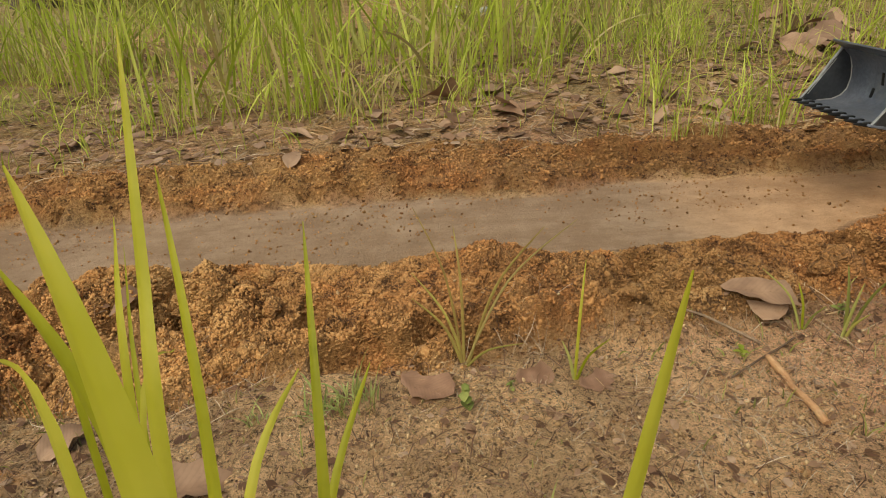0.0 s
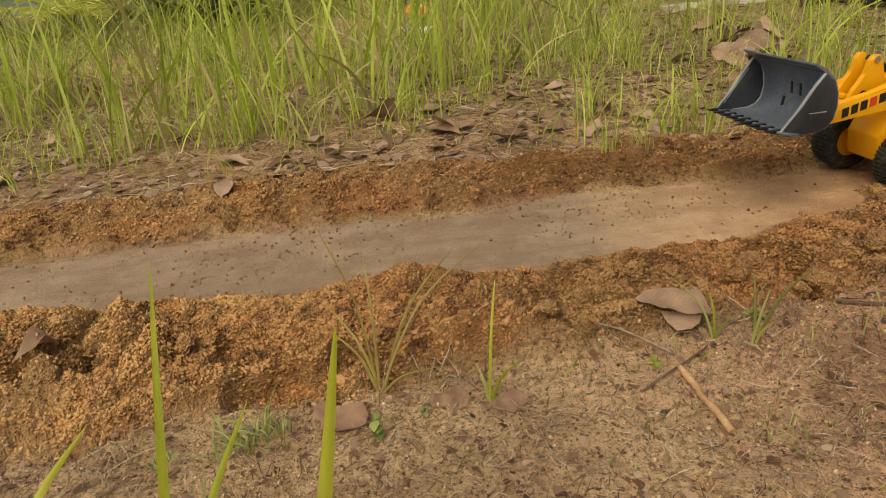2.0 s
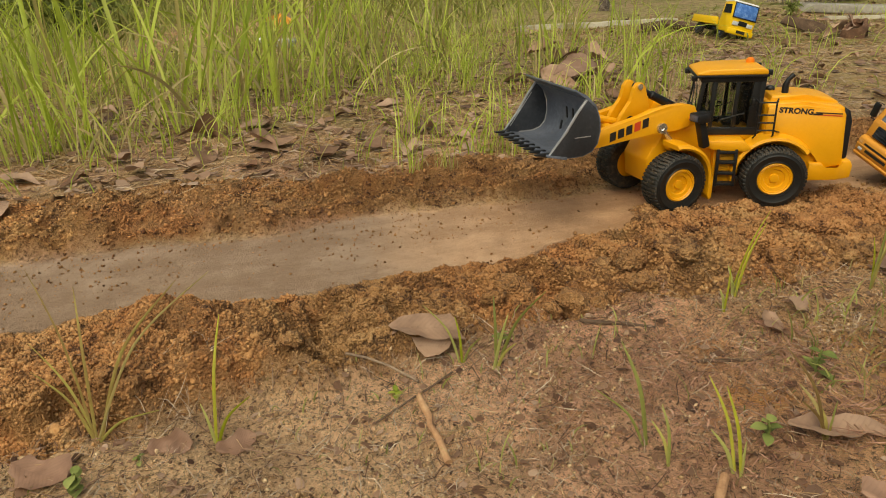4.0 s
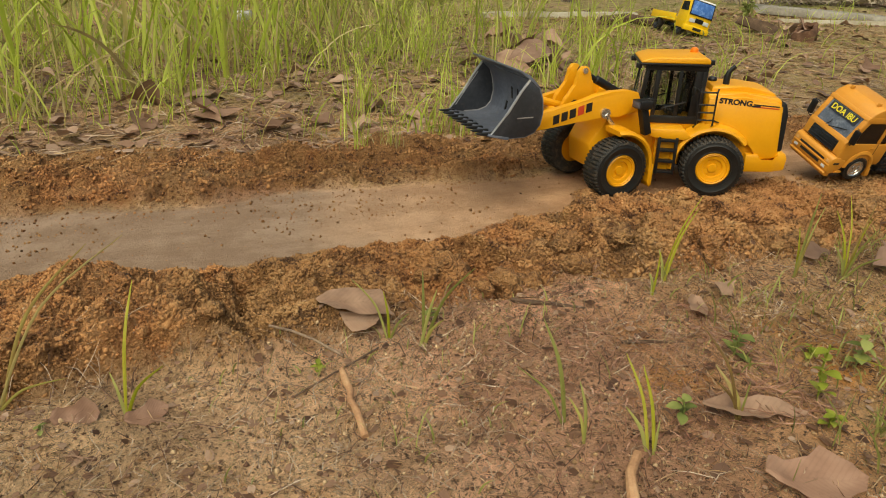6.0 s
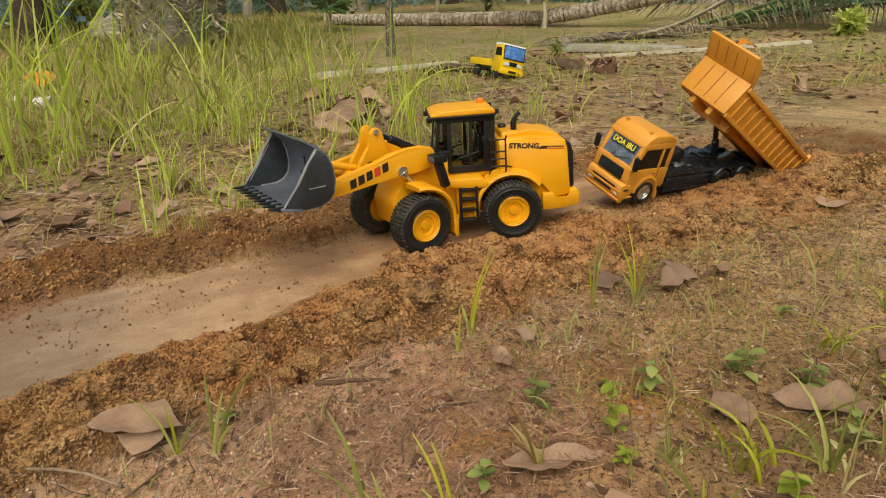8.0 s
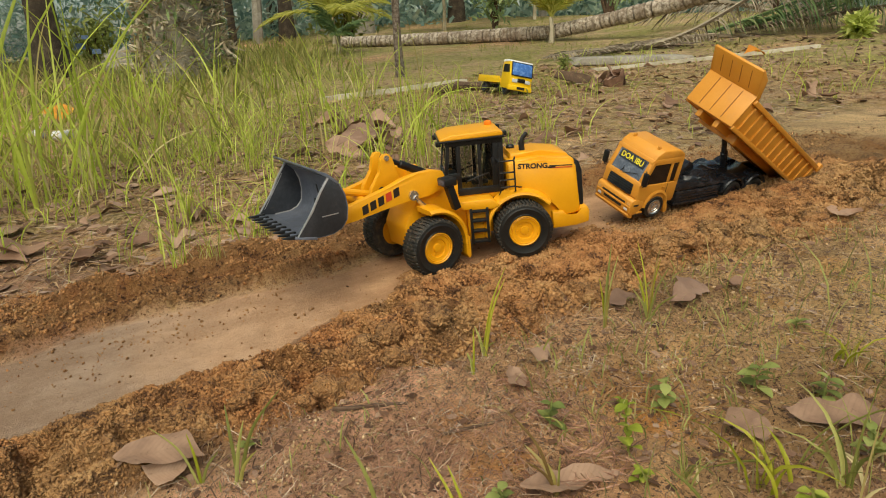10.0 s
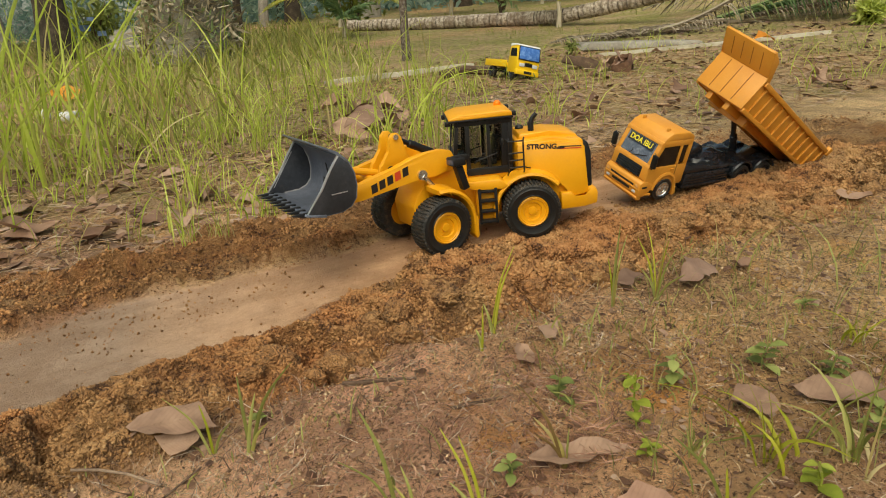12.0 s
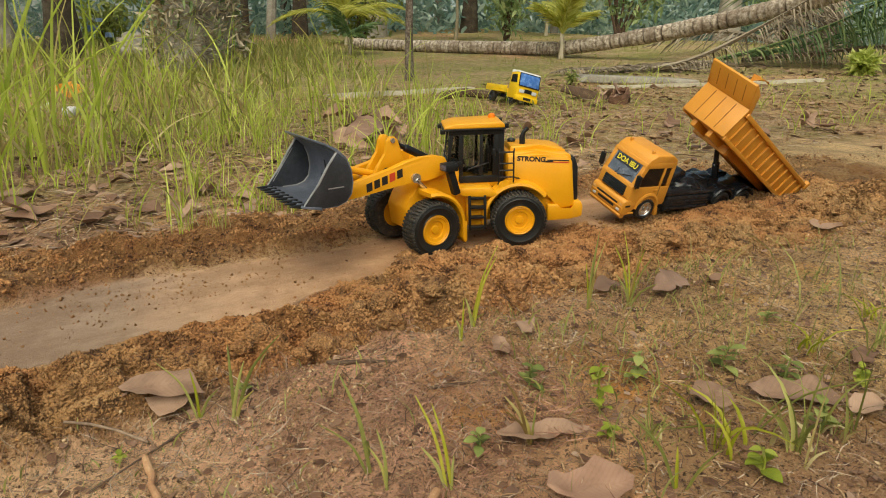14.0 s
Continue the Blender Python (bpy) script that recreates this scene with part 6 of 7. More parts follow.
for k in range(len(xs)):
    grass_tuft(float(xs[k]), float(ys[k]), LITTLE[2 * (k % 3)], r.uniform(0.15, 0.35), r.uniform(0, 360), "short green sprout on the littered clearing", "short sprouts")


# a low silvery weed beneath the bank, and leafy tufts over the mossy ground up the slope
SILVER = leaf_surface("silver_weed", (0.21, 0.25, 0.08), (0.34, 0.39, 0.13), (0.48, 0.52, 0.22), 40, 0.7, 0.3)
SPRAY = tuft_mesh("grass_tuft", 22, 0.036, 1.25, 0.0024, SILVER, 255, 0.010, 5, 8)
for gx_, gy_, gs in ((-0.092, 0.470, 1.0), (-0.108, 0.462, 0.8), (-0.072, 0.478, 0.7), (-0.16, 0.455, 0.6)):
    grass_tuft(gx_, gy_, SPRAY, gs, 130 * gs, "low silvery-green weed with narrow leaves on earth", "silvery weeds", True)
LEAFY = [tuft_mesh("grass_tuft", 11, 0.085, 0.9, 0.0034, GRASS_DEEP if k else GRASS_LIME, 270 + k, 0.008, 5, 5) for k in range(3)]
for k, (gx_, gy_, gs) in enumerate(((0.70, 0.262, 1.0), (0.745, 0.232, 1.1), (0.79, 0.226, 0.9), (0.905, 0.330, 0.7), (0.66, 0.300, 0.6), (0.98, 0.300, 0.8), (1.03, 0.350, 0.6))):
    grass_tuft(gx_, gy_, LEAFY[k % 3], gs, 61 * k, "leafy yellow-green grass tuft on mossy earth", "leafy tufts", True)


# taller arching tufts among the rest, and fine seedlings over the bare earth
ARCH = [tuft_mesh("grass_tuft", 10, 0.80, 0.75, 0.0098, GRASS, 260 + k, 0.04, 9, 6, 0.5) for k in range(4)]
for k, (gx_, gy_, gs) in enumerate(((-0.05, 1.70, 1.0), (0.14, 1.96, 0.95), (0.32, 1.98, 0.9), (-0.30, 1.64, 1.05), (-0.55, 1.7, 1.0), (0.02, 2.0, 1.1), (0.22, 2.1, 1.0), (-0.2, 2.05, 1.1), (0.45, 2.0, 0.8))):
    grass_tuft(gx_, gy_, ARCH[k % 4], gs, 77 * k, "tall arching yellow-green grass tuft beyond the track", "tall grass", True)


def seedlings(n, x0, x1, y0, y1, lo, hi, width, material, seed, weight):
    r = np.random.default_rng(seed)
    x, y = pick(n, x0, x1, y0, y1, weight, seed)
    h = lo + (hi - lo) * r.random(n) ** 2
    a, out = r.uniform(0, 2 * np.pi, n), h * r.uniform(0.2, 1.2, n)
    base = np.stack([x, y, plan(x, y)[0] - 0.001], 1)
    tip = base + np.stack([out * np.cos(a), out * np.sin(a), h], 1)
    bow = np.stack([-0.2 * out * np.cos(a), -0.2 * out * np.sin(a), 0.2 * out], 1)
    return new("grass_seedlings", ribbons("grass_seedlings", base, tip, bow, width * (0.6 + 0.8 * r.random(n)), material, seed, 4))


tagged(seedlings(70, 0.45, 1.1, 0.22, 0.52, 0.03, 0.085, 0.0016, GRASS_DEEP, 403, lambda a, b: open_ground(a, b)), "thin tall grass stalks on bare earth", "grass", kind="stuff")
patchy = lambda a, b: open_ground(a, b) * step(fbm(a * 9, b * 9, 12, 3), 0.42, 0.62) * (0.25 + 0.75 * step(a, 0.4, 0.7))
tagged(seedlings(1900, -0.5, 1.5, 0.18, 0.60, 0.004, 0.020, 0.0013, GRASS_DEEP, 401, patchy), "fine sparse grass seedlings on bare earth", "grass", kind="stuff")
tagged(seedlings(5000, -1.5, 3.4, 1.15, 3.4, 0.02, 0.11, 0.0026, GRASS, 402, lambda a, b: (1 - 0.85 * step(a, 0.9, 1.5)) * open_ground(a, b) * (0.15 + step(fbm(a * 4, b * 4, 13, 3), 0.45, 0.65))), "fine wispy grass on littered ground", "grass", kind="stuff")


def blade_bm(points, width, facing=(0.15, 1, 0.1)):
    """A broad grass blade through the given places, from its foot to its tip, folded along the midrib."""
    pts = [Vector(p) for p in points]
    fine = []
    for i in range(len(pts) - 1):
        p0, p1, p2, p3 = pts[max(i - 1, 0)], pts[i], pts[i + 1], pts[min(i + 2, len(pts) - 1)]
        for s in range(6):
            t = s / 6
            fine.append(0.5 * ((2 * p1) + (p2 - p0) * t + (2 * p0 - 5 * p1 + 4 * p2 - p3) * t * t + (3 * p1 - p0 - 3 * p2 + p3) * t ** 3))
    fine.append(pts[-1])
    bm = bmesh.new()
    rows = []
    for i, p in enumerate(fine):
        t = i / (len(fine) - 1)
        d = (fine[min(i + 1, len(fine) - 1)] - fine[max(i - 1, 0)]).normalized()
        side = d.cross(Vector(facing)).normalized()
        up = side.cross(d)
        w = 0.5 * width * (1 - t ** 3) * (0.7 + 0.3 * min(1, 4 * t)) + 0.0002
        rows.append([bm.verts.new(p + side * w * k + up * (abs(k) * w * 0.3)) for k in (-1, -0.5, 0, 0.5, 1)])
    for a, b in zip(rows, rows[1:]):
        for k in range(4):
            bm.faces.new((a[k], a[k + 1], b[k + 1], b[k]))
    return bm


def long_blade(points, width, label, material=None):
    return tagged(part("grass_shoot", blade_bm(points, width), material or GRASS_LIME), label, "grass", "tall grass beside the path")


def sprout(foot, tips, k):
    """A young grass plant: each blade from the foot to its own tip, bowed upward."""
    q = random.Random(700 + k)
    g = Vector((foot[0], foot[1], height(*foot) - 0.003))
    root = new("grass_sprout")
    root.matrix_basis = Matrix.Translation(g)
    tagged(root, "young grass plant with yellow-green blades on bare earth", "grass", "grass sprouts")
    more = [Vector(q.choice(tips)) for _ in range(len(tips) if k >= 40 else 0)]
    more = [g + (p - g) * q.uniform(0.35, 0.9) + Vector((q.uniform(-0.012, 0.012), q.uniform(-0.012, 0.012), 0)) for p in more]
    for tip in list(tips) + more:
        v = Vector(tip) - g
        mid = v * 0.5 + Vector((-v.x * 0.12, -v.y * 0.12, 0.10 * v.length))
        part("blade", blade_bm([Vector((q.uniform(-0.002, 0.002), 0, 0)), mid, v], q.uniform(0.0017, 0.0032) * (1.25 if foot[1] < 0.3 else 1.0)), (GRASS_DEEP, GRASS_RUST, GRASS_RUST, GRASS_LIME)[q.randrange(3) if k == 0 else (3, 0, 0, 1)[q.randrange(4)]], root)


for k, (foot, tips) in enumerate((
    ((0.021, 0.517), ((-0.029, 0.582, 0.132), (0.009, 0.569, 0.119), (0.092, 0.555, 0.124), (0.120, 0.552, 0.132), (-0.030, 0.558, 0.075), (-0.030, 0.549, 0.053), (0.073, 0.516, 0.024),)),
    ((0.117, 0.491), ((0.127, 0.531, 0.102), (0.107, 0.506, 0.033), (0.148, 0.500, 0.039),)),
    ((0.369, 0.522), ((0.414, 0.524, 0.102), (0.382, 0.533, 0.077), (0.370, 0.544, 0.091), (0.388, 0.521, 0.052),)),
    ((0.342, 0.541), ((0.309, 0.575, 0.071), (0.337, 0.558, 0.065), (0.359, 0.541, 0.049),)),
)):
    sprout(foot, tips, k)
for k, (foot, tips) in enumerate((
    ((0.825, 0.507), ((0.831, 0.536, 0.161), (0.853, 0.522, 0.156), (0.819, 0.536, 0.144), (0.857, 0.511, 0.133), (0.859, 0.499, 0.103),)),
    ((0.776, 0.523), ((0.800, 0.544, 0.161), (0.781, 0.540, 0.125), (0.793, 0.540, 0.142),)),
    ((0.644, 0.565), ((0.681, 0.578, 0.147), (0.655, 0.568, 0.082),)),
    ((0.611, 0.529), ((0.618, 0.542, 0.103), (0.608, 0.539, 0.079),)),
    ((0.574, 0.344), ((0.550, 0.379, 0.114), (0.558, 0.366, 0.088), (0.581, 0.351, 0.080),)),
)):
    sprout(foot, tips, 40 + k)
for k, (foot, tips) in enumerate((
    ((0.633, 0.245), ((0.609, 0.275, 0.107), (0.638, 0.253, 0.086),)),
    ((0.639, 0.240), ((0.667, 0.235, 0.087), (0.657, 0.237, 0.076),)),
    ((0.737, 0.264), ((0.840, 0.225, 0.114), (0.778, 0.254, 0.102),)),
    ((0.733, 0.272), ((0.677, 0.302, 0.062),)),
    ((0.490, 0.334), ((0.476, 0.364, 0.107), (0.476, 0.351, 0.070),)),
    ((0.448, 0.382), ((0.414, 0.412, 0.071), (0.433, 0.415, 0.110),)),
    ((0.453, 0.356), ((0.442, 0.373, 0.066), (0.449, 0.374, 0.079),)),
    ((0.639, 0.556), ((0.681, 0.579, 0.133), (0.636, 0.570, 0.091),)),
    ((0.492, 0.330), ((0.487, 0.357, 0.101), (0.499, 0.340, 0.064),)),
)):
    sprout(foot, tips, 20 + k)
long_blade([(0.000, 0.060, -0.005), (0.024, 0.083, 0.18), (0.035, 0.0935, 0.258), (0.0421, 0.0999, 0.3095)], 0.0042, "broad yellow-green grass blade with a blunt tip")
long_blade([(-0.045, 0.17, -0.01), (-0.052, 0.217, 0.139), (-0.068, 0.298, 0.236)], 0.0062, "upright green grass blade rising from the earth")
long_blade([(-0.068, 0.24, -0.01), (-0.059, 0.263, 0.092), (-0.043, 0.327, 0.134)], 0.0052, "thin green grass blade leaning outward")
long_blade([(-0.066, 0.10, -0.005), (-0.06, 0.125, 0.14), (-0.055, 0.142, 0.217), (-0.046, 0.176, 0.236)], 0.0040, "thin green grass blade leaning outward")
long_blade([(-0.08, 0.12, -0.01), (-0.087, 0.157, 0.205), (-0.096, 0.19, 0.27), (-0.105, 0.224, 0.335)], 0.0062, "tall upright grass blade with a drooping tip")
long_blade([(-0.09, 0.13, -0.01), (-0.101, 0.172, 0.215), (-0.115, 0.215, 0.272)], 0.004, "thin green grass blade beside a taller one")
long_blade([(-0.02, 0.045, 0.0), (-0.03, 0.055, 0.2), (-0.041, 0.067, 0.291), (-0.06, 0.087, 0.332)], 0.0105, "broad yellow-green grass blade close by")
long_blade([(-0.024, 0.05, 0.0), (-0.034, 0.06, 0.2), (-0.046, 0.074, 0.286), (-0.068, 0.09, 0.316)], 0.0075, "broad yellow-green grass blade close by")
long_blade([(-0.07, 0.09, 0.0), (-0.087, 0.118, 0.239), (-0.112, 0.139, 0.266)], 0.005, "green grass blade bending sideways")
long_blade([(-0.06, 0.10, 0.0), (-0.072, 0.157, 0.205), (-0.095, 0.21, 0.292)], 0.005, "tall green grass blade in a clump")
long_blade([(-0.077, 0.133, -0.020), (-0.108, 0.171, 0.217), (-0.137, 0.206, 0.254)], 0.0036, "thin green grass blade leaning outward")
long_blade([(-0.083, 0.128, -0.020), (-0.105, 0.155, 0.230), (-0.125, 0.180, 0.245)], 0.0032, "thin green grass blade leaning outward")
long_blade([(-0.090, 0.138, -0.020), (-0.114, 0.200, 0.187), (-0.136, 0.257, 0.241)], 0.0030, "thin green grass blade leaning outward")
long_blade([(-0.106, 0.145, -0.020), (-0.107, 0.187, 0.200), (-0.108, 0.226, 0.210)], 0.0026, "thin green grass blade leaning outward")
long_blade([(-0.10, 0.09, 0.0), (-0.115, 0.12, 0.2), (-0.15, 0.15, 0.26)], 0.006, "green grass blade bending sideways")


# ---- small plants ----
def herb(x, y, tall, n, leaf, seed, material, label, turn=0.0):
    """A small broad-leaved weed: a thin stem with leaf pairs."""
    r = random.Random(seed)
    root = new("weed")
    root.matrix_basis = Matrix.Translation((x, y, height(x, y))) @ pose(0, 0, 0, 0, 0, turn)
    tagged(root, label, "weed", "weeds on the bare earth")
    top = Vector((r.uniform(-0.2, 0.2) * tall, r.uniform(-0.2, 0.2) * tall, tall))
    part("stem", tube(B(), [(0, 0, -0.004), top * 0.5 + Vector((0.1 * tall, 0, 0)), top], 0.0008, 6), material, root)
    for k in range(n):
        t = (k // 2 + 1) / (n // 2 + 0.5)
        a = r.uniform(0, 360) if k % 2 == 0 else a + 180 + r.uniform(-25, 25)
        size = leaf * (0.95 - 0.35 * t) * r.uniform(0.7, 1.2)
        bm = bmesh.new()
        rows = []
        for i in range(7):
            u = i / 6
            half = 0.34 * size * math.sin(math.pi * min(1, u * 0.96 + 0.03)) ** 0.8
            zz = 0.25 * size * u - 0.35 * size * u * u
            rows.append([bm.verts.new((u * size, half * q, zz + abs(q) * half * 0.25)) for q in (-1, -0.5, 0, 0.5, 1)])
        for p0, p1 in zip(rows, rows[1:]):
            for q in range(4):
                bm.faces.new((p0[q], p0[q + 1], p1[q + 1], p1[q]))
        part("leaf", bm, material, root, m=Matrix.Translation(top * min(1, t)) @ pose(0, 0, 0, r.uniform(-15, 15), r.uniform(-30, 15), a))


for k, (hx, hy, tl, n, lf, mt) in enumerate(((0.715, 0.379, 0.032, 8, 0.021, 0), (0.690, 0.402, 0.012, 6, 0.014, 1), (0.645, 0.343, 0.048, 10, 0.017, 1), (0.632, 0.318, 0.014, 8, 0.013, 1), (0.802, 0.351, 0.026, 8, 0.022, 0),
                                             (0.833, 0.306, 0.024, 8, 0.022, 0), (0.618, 0.412, 0.026, 8, 0.018, 0), (0.786, 0.239, 0.028, 8, 0.020, 0), (0.698, 0.224, 0.022, 8, 0.019, 1), (0.533, 0.358, 0.02, 6, 0.016, 0), (0.018, 0.462, 0.018, 6, 0.018, 0), (0.272, 0.51, 0.006, 6, 0.010, 1), (0.06, 0.48, 0.008, 4, 0.009, 0), (0.93, 0.40, 0.012, 6, 0.016, 0), (0.385, 0.56, 0.012, 5, 0.012, 0), (0.89, 0.27, 0.02, 8, 0.02, 1))):
    herb(hx, hy, tl, n, lf, 300 + k, HERB_LIME if mt else HERB, "small lime-green weed on bare earth" if mt else "small green broad-leaved weed on bare earth", 37 * k)


def stick(points, rad, material, label, seed=0):
    r = random.Random(seed)
    bm = tube(B(), points, rad, 10, [rad * r.uniform(0.85, 1.15) for _ in points])
    return tagged(part("stick", bm, material), label, "stick")


def lay(x0, y0, x1, y1, n, lift, seed):
    r = random.Random(seed)
    out = []
    for i in range(n):
        t = i / (n - 1)
        xx, yy = x0 + (x1 - x0) * t + r.uniform(-0.002, 0.002), y0 + (y1 - y0) * t + r.uniform(-0.002, 0.002)
        out.append((xx, yy, 0.002 + 0.075 * xx + lift + r.uniform(-0.001, 0.001)))
    return out


stick(lay(0.293, 0.499, 0.296, 0.412, 7, -0.004, 1), 0.0031, WOOD_PALE, "peeled pale orange stick on the earth", 1)
stick([(0.448, 0.272, 0.026), (0.455, 0.292, 0.038), (0.464, 0.314, 0.043), (0.482, 0.334, 0.040)], 0.0042, WOOD_PALE, "bent peeled stick half sunk in earth", 2)
stick([(0.232, 0.558, 0.036), (0.252, 0.556, 0.030), (0.272, 0.551, 0.022), (0.296, 0.526, 0.018)], 0.0013, TWIG, "thin pale twig on crumbled clay", 3)
stick([(0.250, 0.475, 0.016), (0.285, 0.500, 0.018), (0.305, 0.512, 0.020), (0.329, 0.529, 0.022)], 0.0010, WOOD_DARK, "thin dark twig on the earth", 4)
stick(lay(0.535, 0.455, 0.59, 0.444, 6, 0.012, 5), 0.0014, WOOD_DARK, "thin dark twig on the earth", 5)
stick(lay(0.472, 0.562, 0.535, 0.528, 6, 0.008, 8), 0.0022, WOOD_DARK, "weathered root beside the clay bank", 8)
stick(lay(0.60, 0.47, 0.70, 0.50, 6, 0.006, 6), 0.0014, STRAW, "thin straw-coloured stalk on the earth", 6)
stick(lay(0.88, 0.53, 1.00, 0.56, 6, 0.008, 7), 0.0014, STRAW, "thin straw-coloured stalk on the earth", 7)


# ---- the clearing's far side ----
def trunk_line(top, r0, r1, seed):
    """Centre line and radii of a slightly crooked trunk with a flared foot."""
    r = random.Random(seed)
    b0, t0 = Vector((0, 0, -0.1)), Vector(top)
    n = 26
    pts = [b0.lerp(t0, i / n) + Vector((r.uniform(-1, 1), r.uniform(-1, 1), 0)) * r0 * 0.10 for i in range(n + 1)]
    rad = [(r0 + (r1 - r0) * i / n) * (1 + r.uniform(-0.04, 0.04)) * (1 + 0.5 * max(0, 1 - i / 2.5)) for i in range(n + 1)]
    return pts, rad


def standing_tree(x, y, rad, tall, material, seed, label, lean=(0.0, 0.0), crown=1):
    """Trunk with limbs and a crown of many leaves."""
    r = random.Random(seed)
    g = height(x, y)
    root = new("tree")
    root.matrix_basis = Matrix.Translation((x, y, g))
    tagged(root, label, "tree", "trees round the clearing")
    pts, rads = trunk_line((lean[0], lean[1], tall), rad, rad * 0.5, seed)
    bm = tube(B(), pts, rad, 12, rads)
    ends = []
    for k in range(6):
        z0 = tall * r.uniform(0.6, 0.98)
        a = r.uniform(0, 6.28)
        p0 = Vector((lean[0] * z0 / tall, lean[1] * z0 / tall, z0))
        p1 = p0 + Vector((math.cos(a), math.sin(a), 0.7)) * tall * r.uniform(0.12, 0.25)
        tube(bm, [p0, p0.lerp(p1, 0.5) + Vector((0, 0, -0.05)), p1], rad * 0.3, 6, [rad * 0.35, rad * 0.25, rad * 0.1])
        ends.append(p1)
    part("trunk", bm, material, root)
    if crown:
        q = np.random.default_rng(seed)
        n = 420
        c = np.array([tuple(e) for e in ends])[q.integers(0, 6, n)] + q.normal(0, tall * 0.09, (n, 3))
        tip = c + q.normal(0, 0.16, (n, 3))
        me = ribbons("crown", c, tip, q.normal(0, 0.02, (n, 3)), np.full(n, 0.13), BUSH, seed, 2)
        ob = new("crown", me)
        tagged(ob, kind="stuff").parent = root
    return root


def shrub(x, y, rad, tall, n, size, material, seed, label, name="shrub"):
    """Thin stems and many separate leaves with an uneven outline."""
    q = np.random.default_rng(seed)
    g = height(x, y)
    root = new(name)
    root.matrix_basis = Matrix.Translation((x, y, g))
    tagged(root, label, "shrub", "undergrowth")
    bm = B()
    tips = []
    for k in range(7):
        a = q.uniform(0, 6.28)
        e = Vector((math.cos(a) * rad * q.uniform(0.2, 0.9), math.sin(a) * rad * q.uniform(0.2, 0.9), tall * q.uniform(0.5, 1.0)))
        tube(bm, [(0, 0, -0.02), e * 0.5 + Vector((0, 0, 0.08 * tall)), e], 0.012 * tall, 5, [0.02 * tall, 0.013 * tall, 0.005 * tall])
        tips.append(e)
    part("stem", bm, WOOD_DARK, root)
    t = np.array([tuple(e) for e in tips])
    c = t[q.integers(0, 7, n)] * q.uniform(0.35, 1.05, (n, 1)) + q.normal(0, rad * 0.22, (n, 3))
    c[:, 2] = np.abs(c[:, 2])
    d = q.normal(0, 1, (n, 3))
    d /= np.linalg.norm(d, axis=1)[:, None]
    ob = new("foliage", ribbons("foliage", c, c + d * size * q.uniform(0.6, 1.3, (n, 1)), np.stack([0 * d[:, 0], 0 * d[:, 0], 0.12 * size * np.ones(n)], 1), np.full(n, size * 0.42), material, seed, 2, 0.2))
    tagged(ob, kind="stuff").parent = root
    return root


def frond_mesh(length, n, leaf, width, droop, material, seed, hang=0.3):
    """A palm frond along +x: a midrib with leaflets on both sides."""
    q = np.random.default_rng(seed)
    t = np.linspace(0.12, 1.0, n)
    px = np.stack([t * length, 0 * t, length * (0.28 * t - droop * t * t)], 1)
    fans = []
    for s in (-1, 1):
        ln = leaf * np.sin(np.pi * np.clip(t * 0.9 + 0.12, 0, 1)) * q.uniform(0.8, 1.1, n)
        d = np.stack([0.55 * ln, s * 0.8 * ln, -hang * ln * q.uniform(0.5, 1.4, n)], 1)
        fans.append(ribbons("leaf_fan", px, px + d, np.stack([0 * t, 0 * t, 0.12 * ln], 1), np.full(n, width), material, seed, 3, 0.3))
    return fans


def frond(parent, m, length, n, leaf, width, droop, material, seed, hang=0.3):
    bm = tube(B(), [(t * length, 0, length * (0.28 * t - droop * t * t)) for t in [i / 8 for i in range(9)]], 0.01, 6, [0.02 * length * (1.05 - i / 8) + 0.002 for i in range(9)])
    rib = part("midrib", bm, material, parent, m=m)
    for fan in frond_mesh(length, n, leaf, width, droop, material, seed, hang):
        tagged(new("leaf_fan", fan), kind="stuff").parent = rib
    return rib


def young_palm(x, y, stem, count, length, material, seed, label, rise=(5, 60)):
    r = random.Random(seed)
    root = new("young_palm")
    root.matrix_basis = Matrix.Translation((x, y, height(x, y)))
    tagged(root, label, "palm", "palms round the clearing")
    part("stem", tube(B(), [(0, 0, -0.05), (0.01, 0, stem * 0.5), (0, 0.01, stem)], 0.03, 10, [0.028, 0.02, 0.016]), PALM_DRY, root)
    for k in range(count):
        frond(root, Matrix.Translation((0, 0, stem)) @ pose(0, 0, 0, 0, -r.uniform(*rise), 360 * k / count + r.uniform(-15, 15)), length * r.uniform(0.8, 1.1), 40, length * 0.42, 0.014, r.uniform(0.35, 0.6), material, seed + k)
    return root


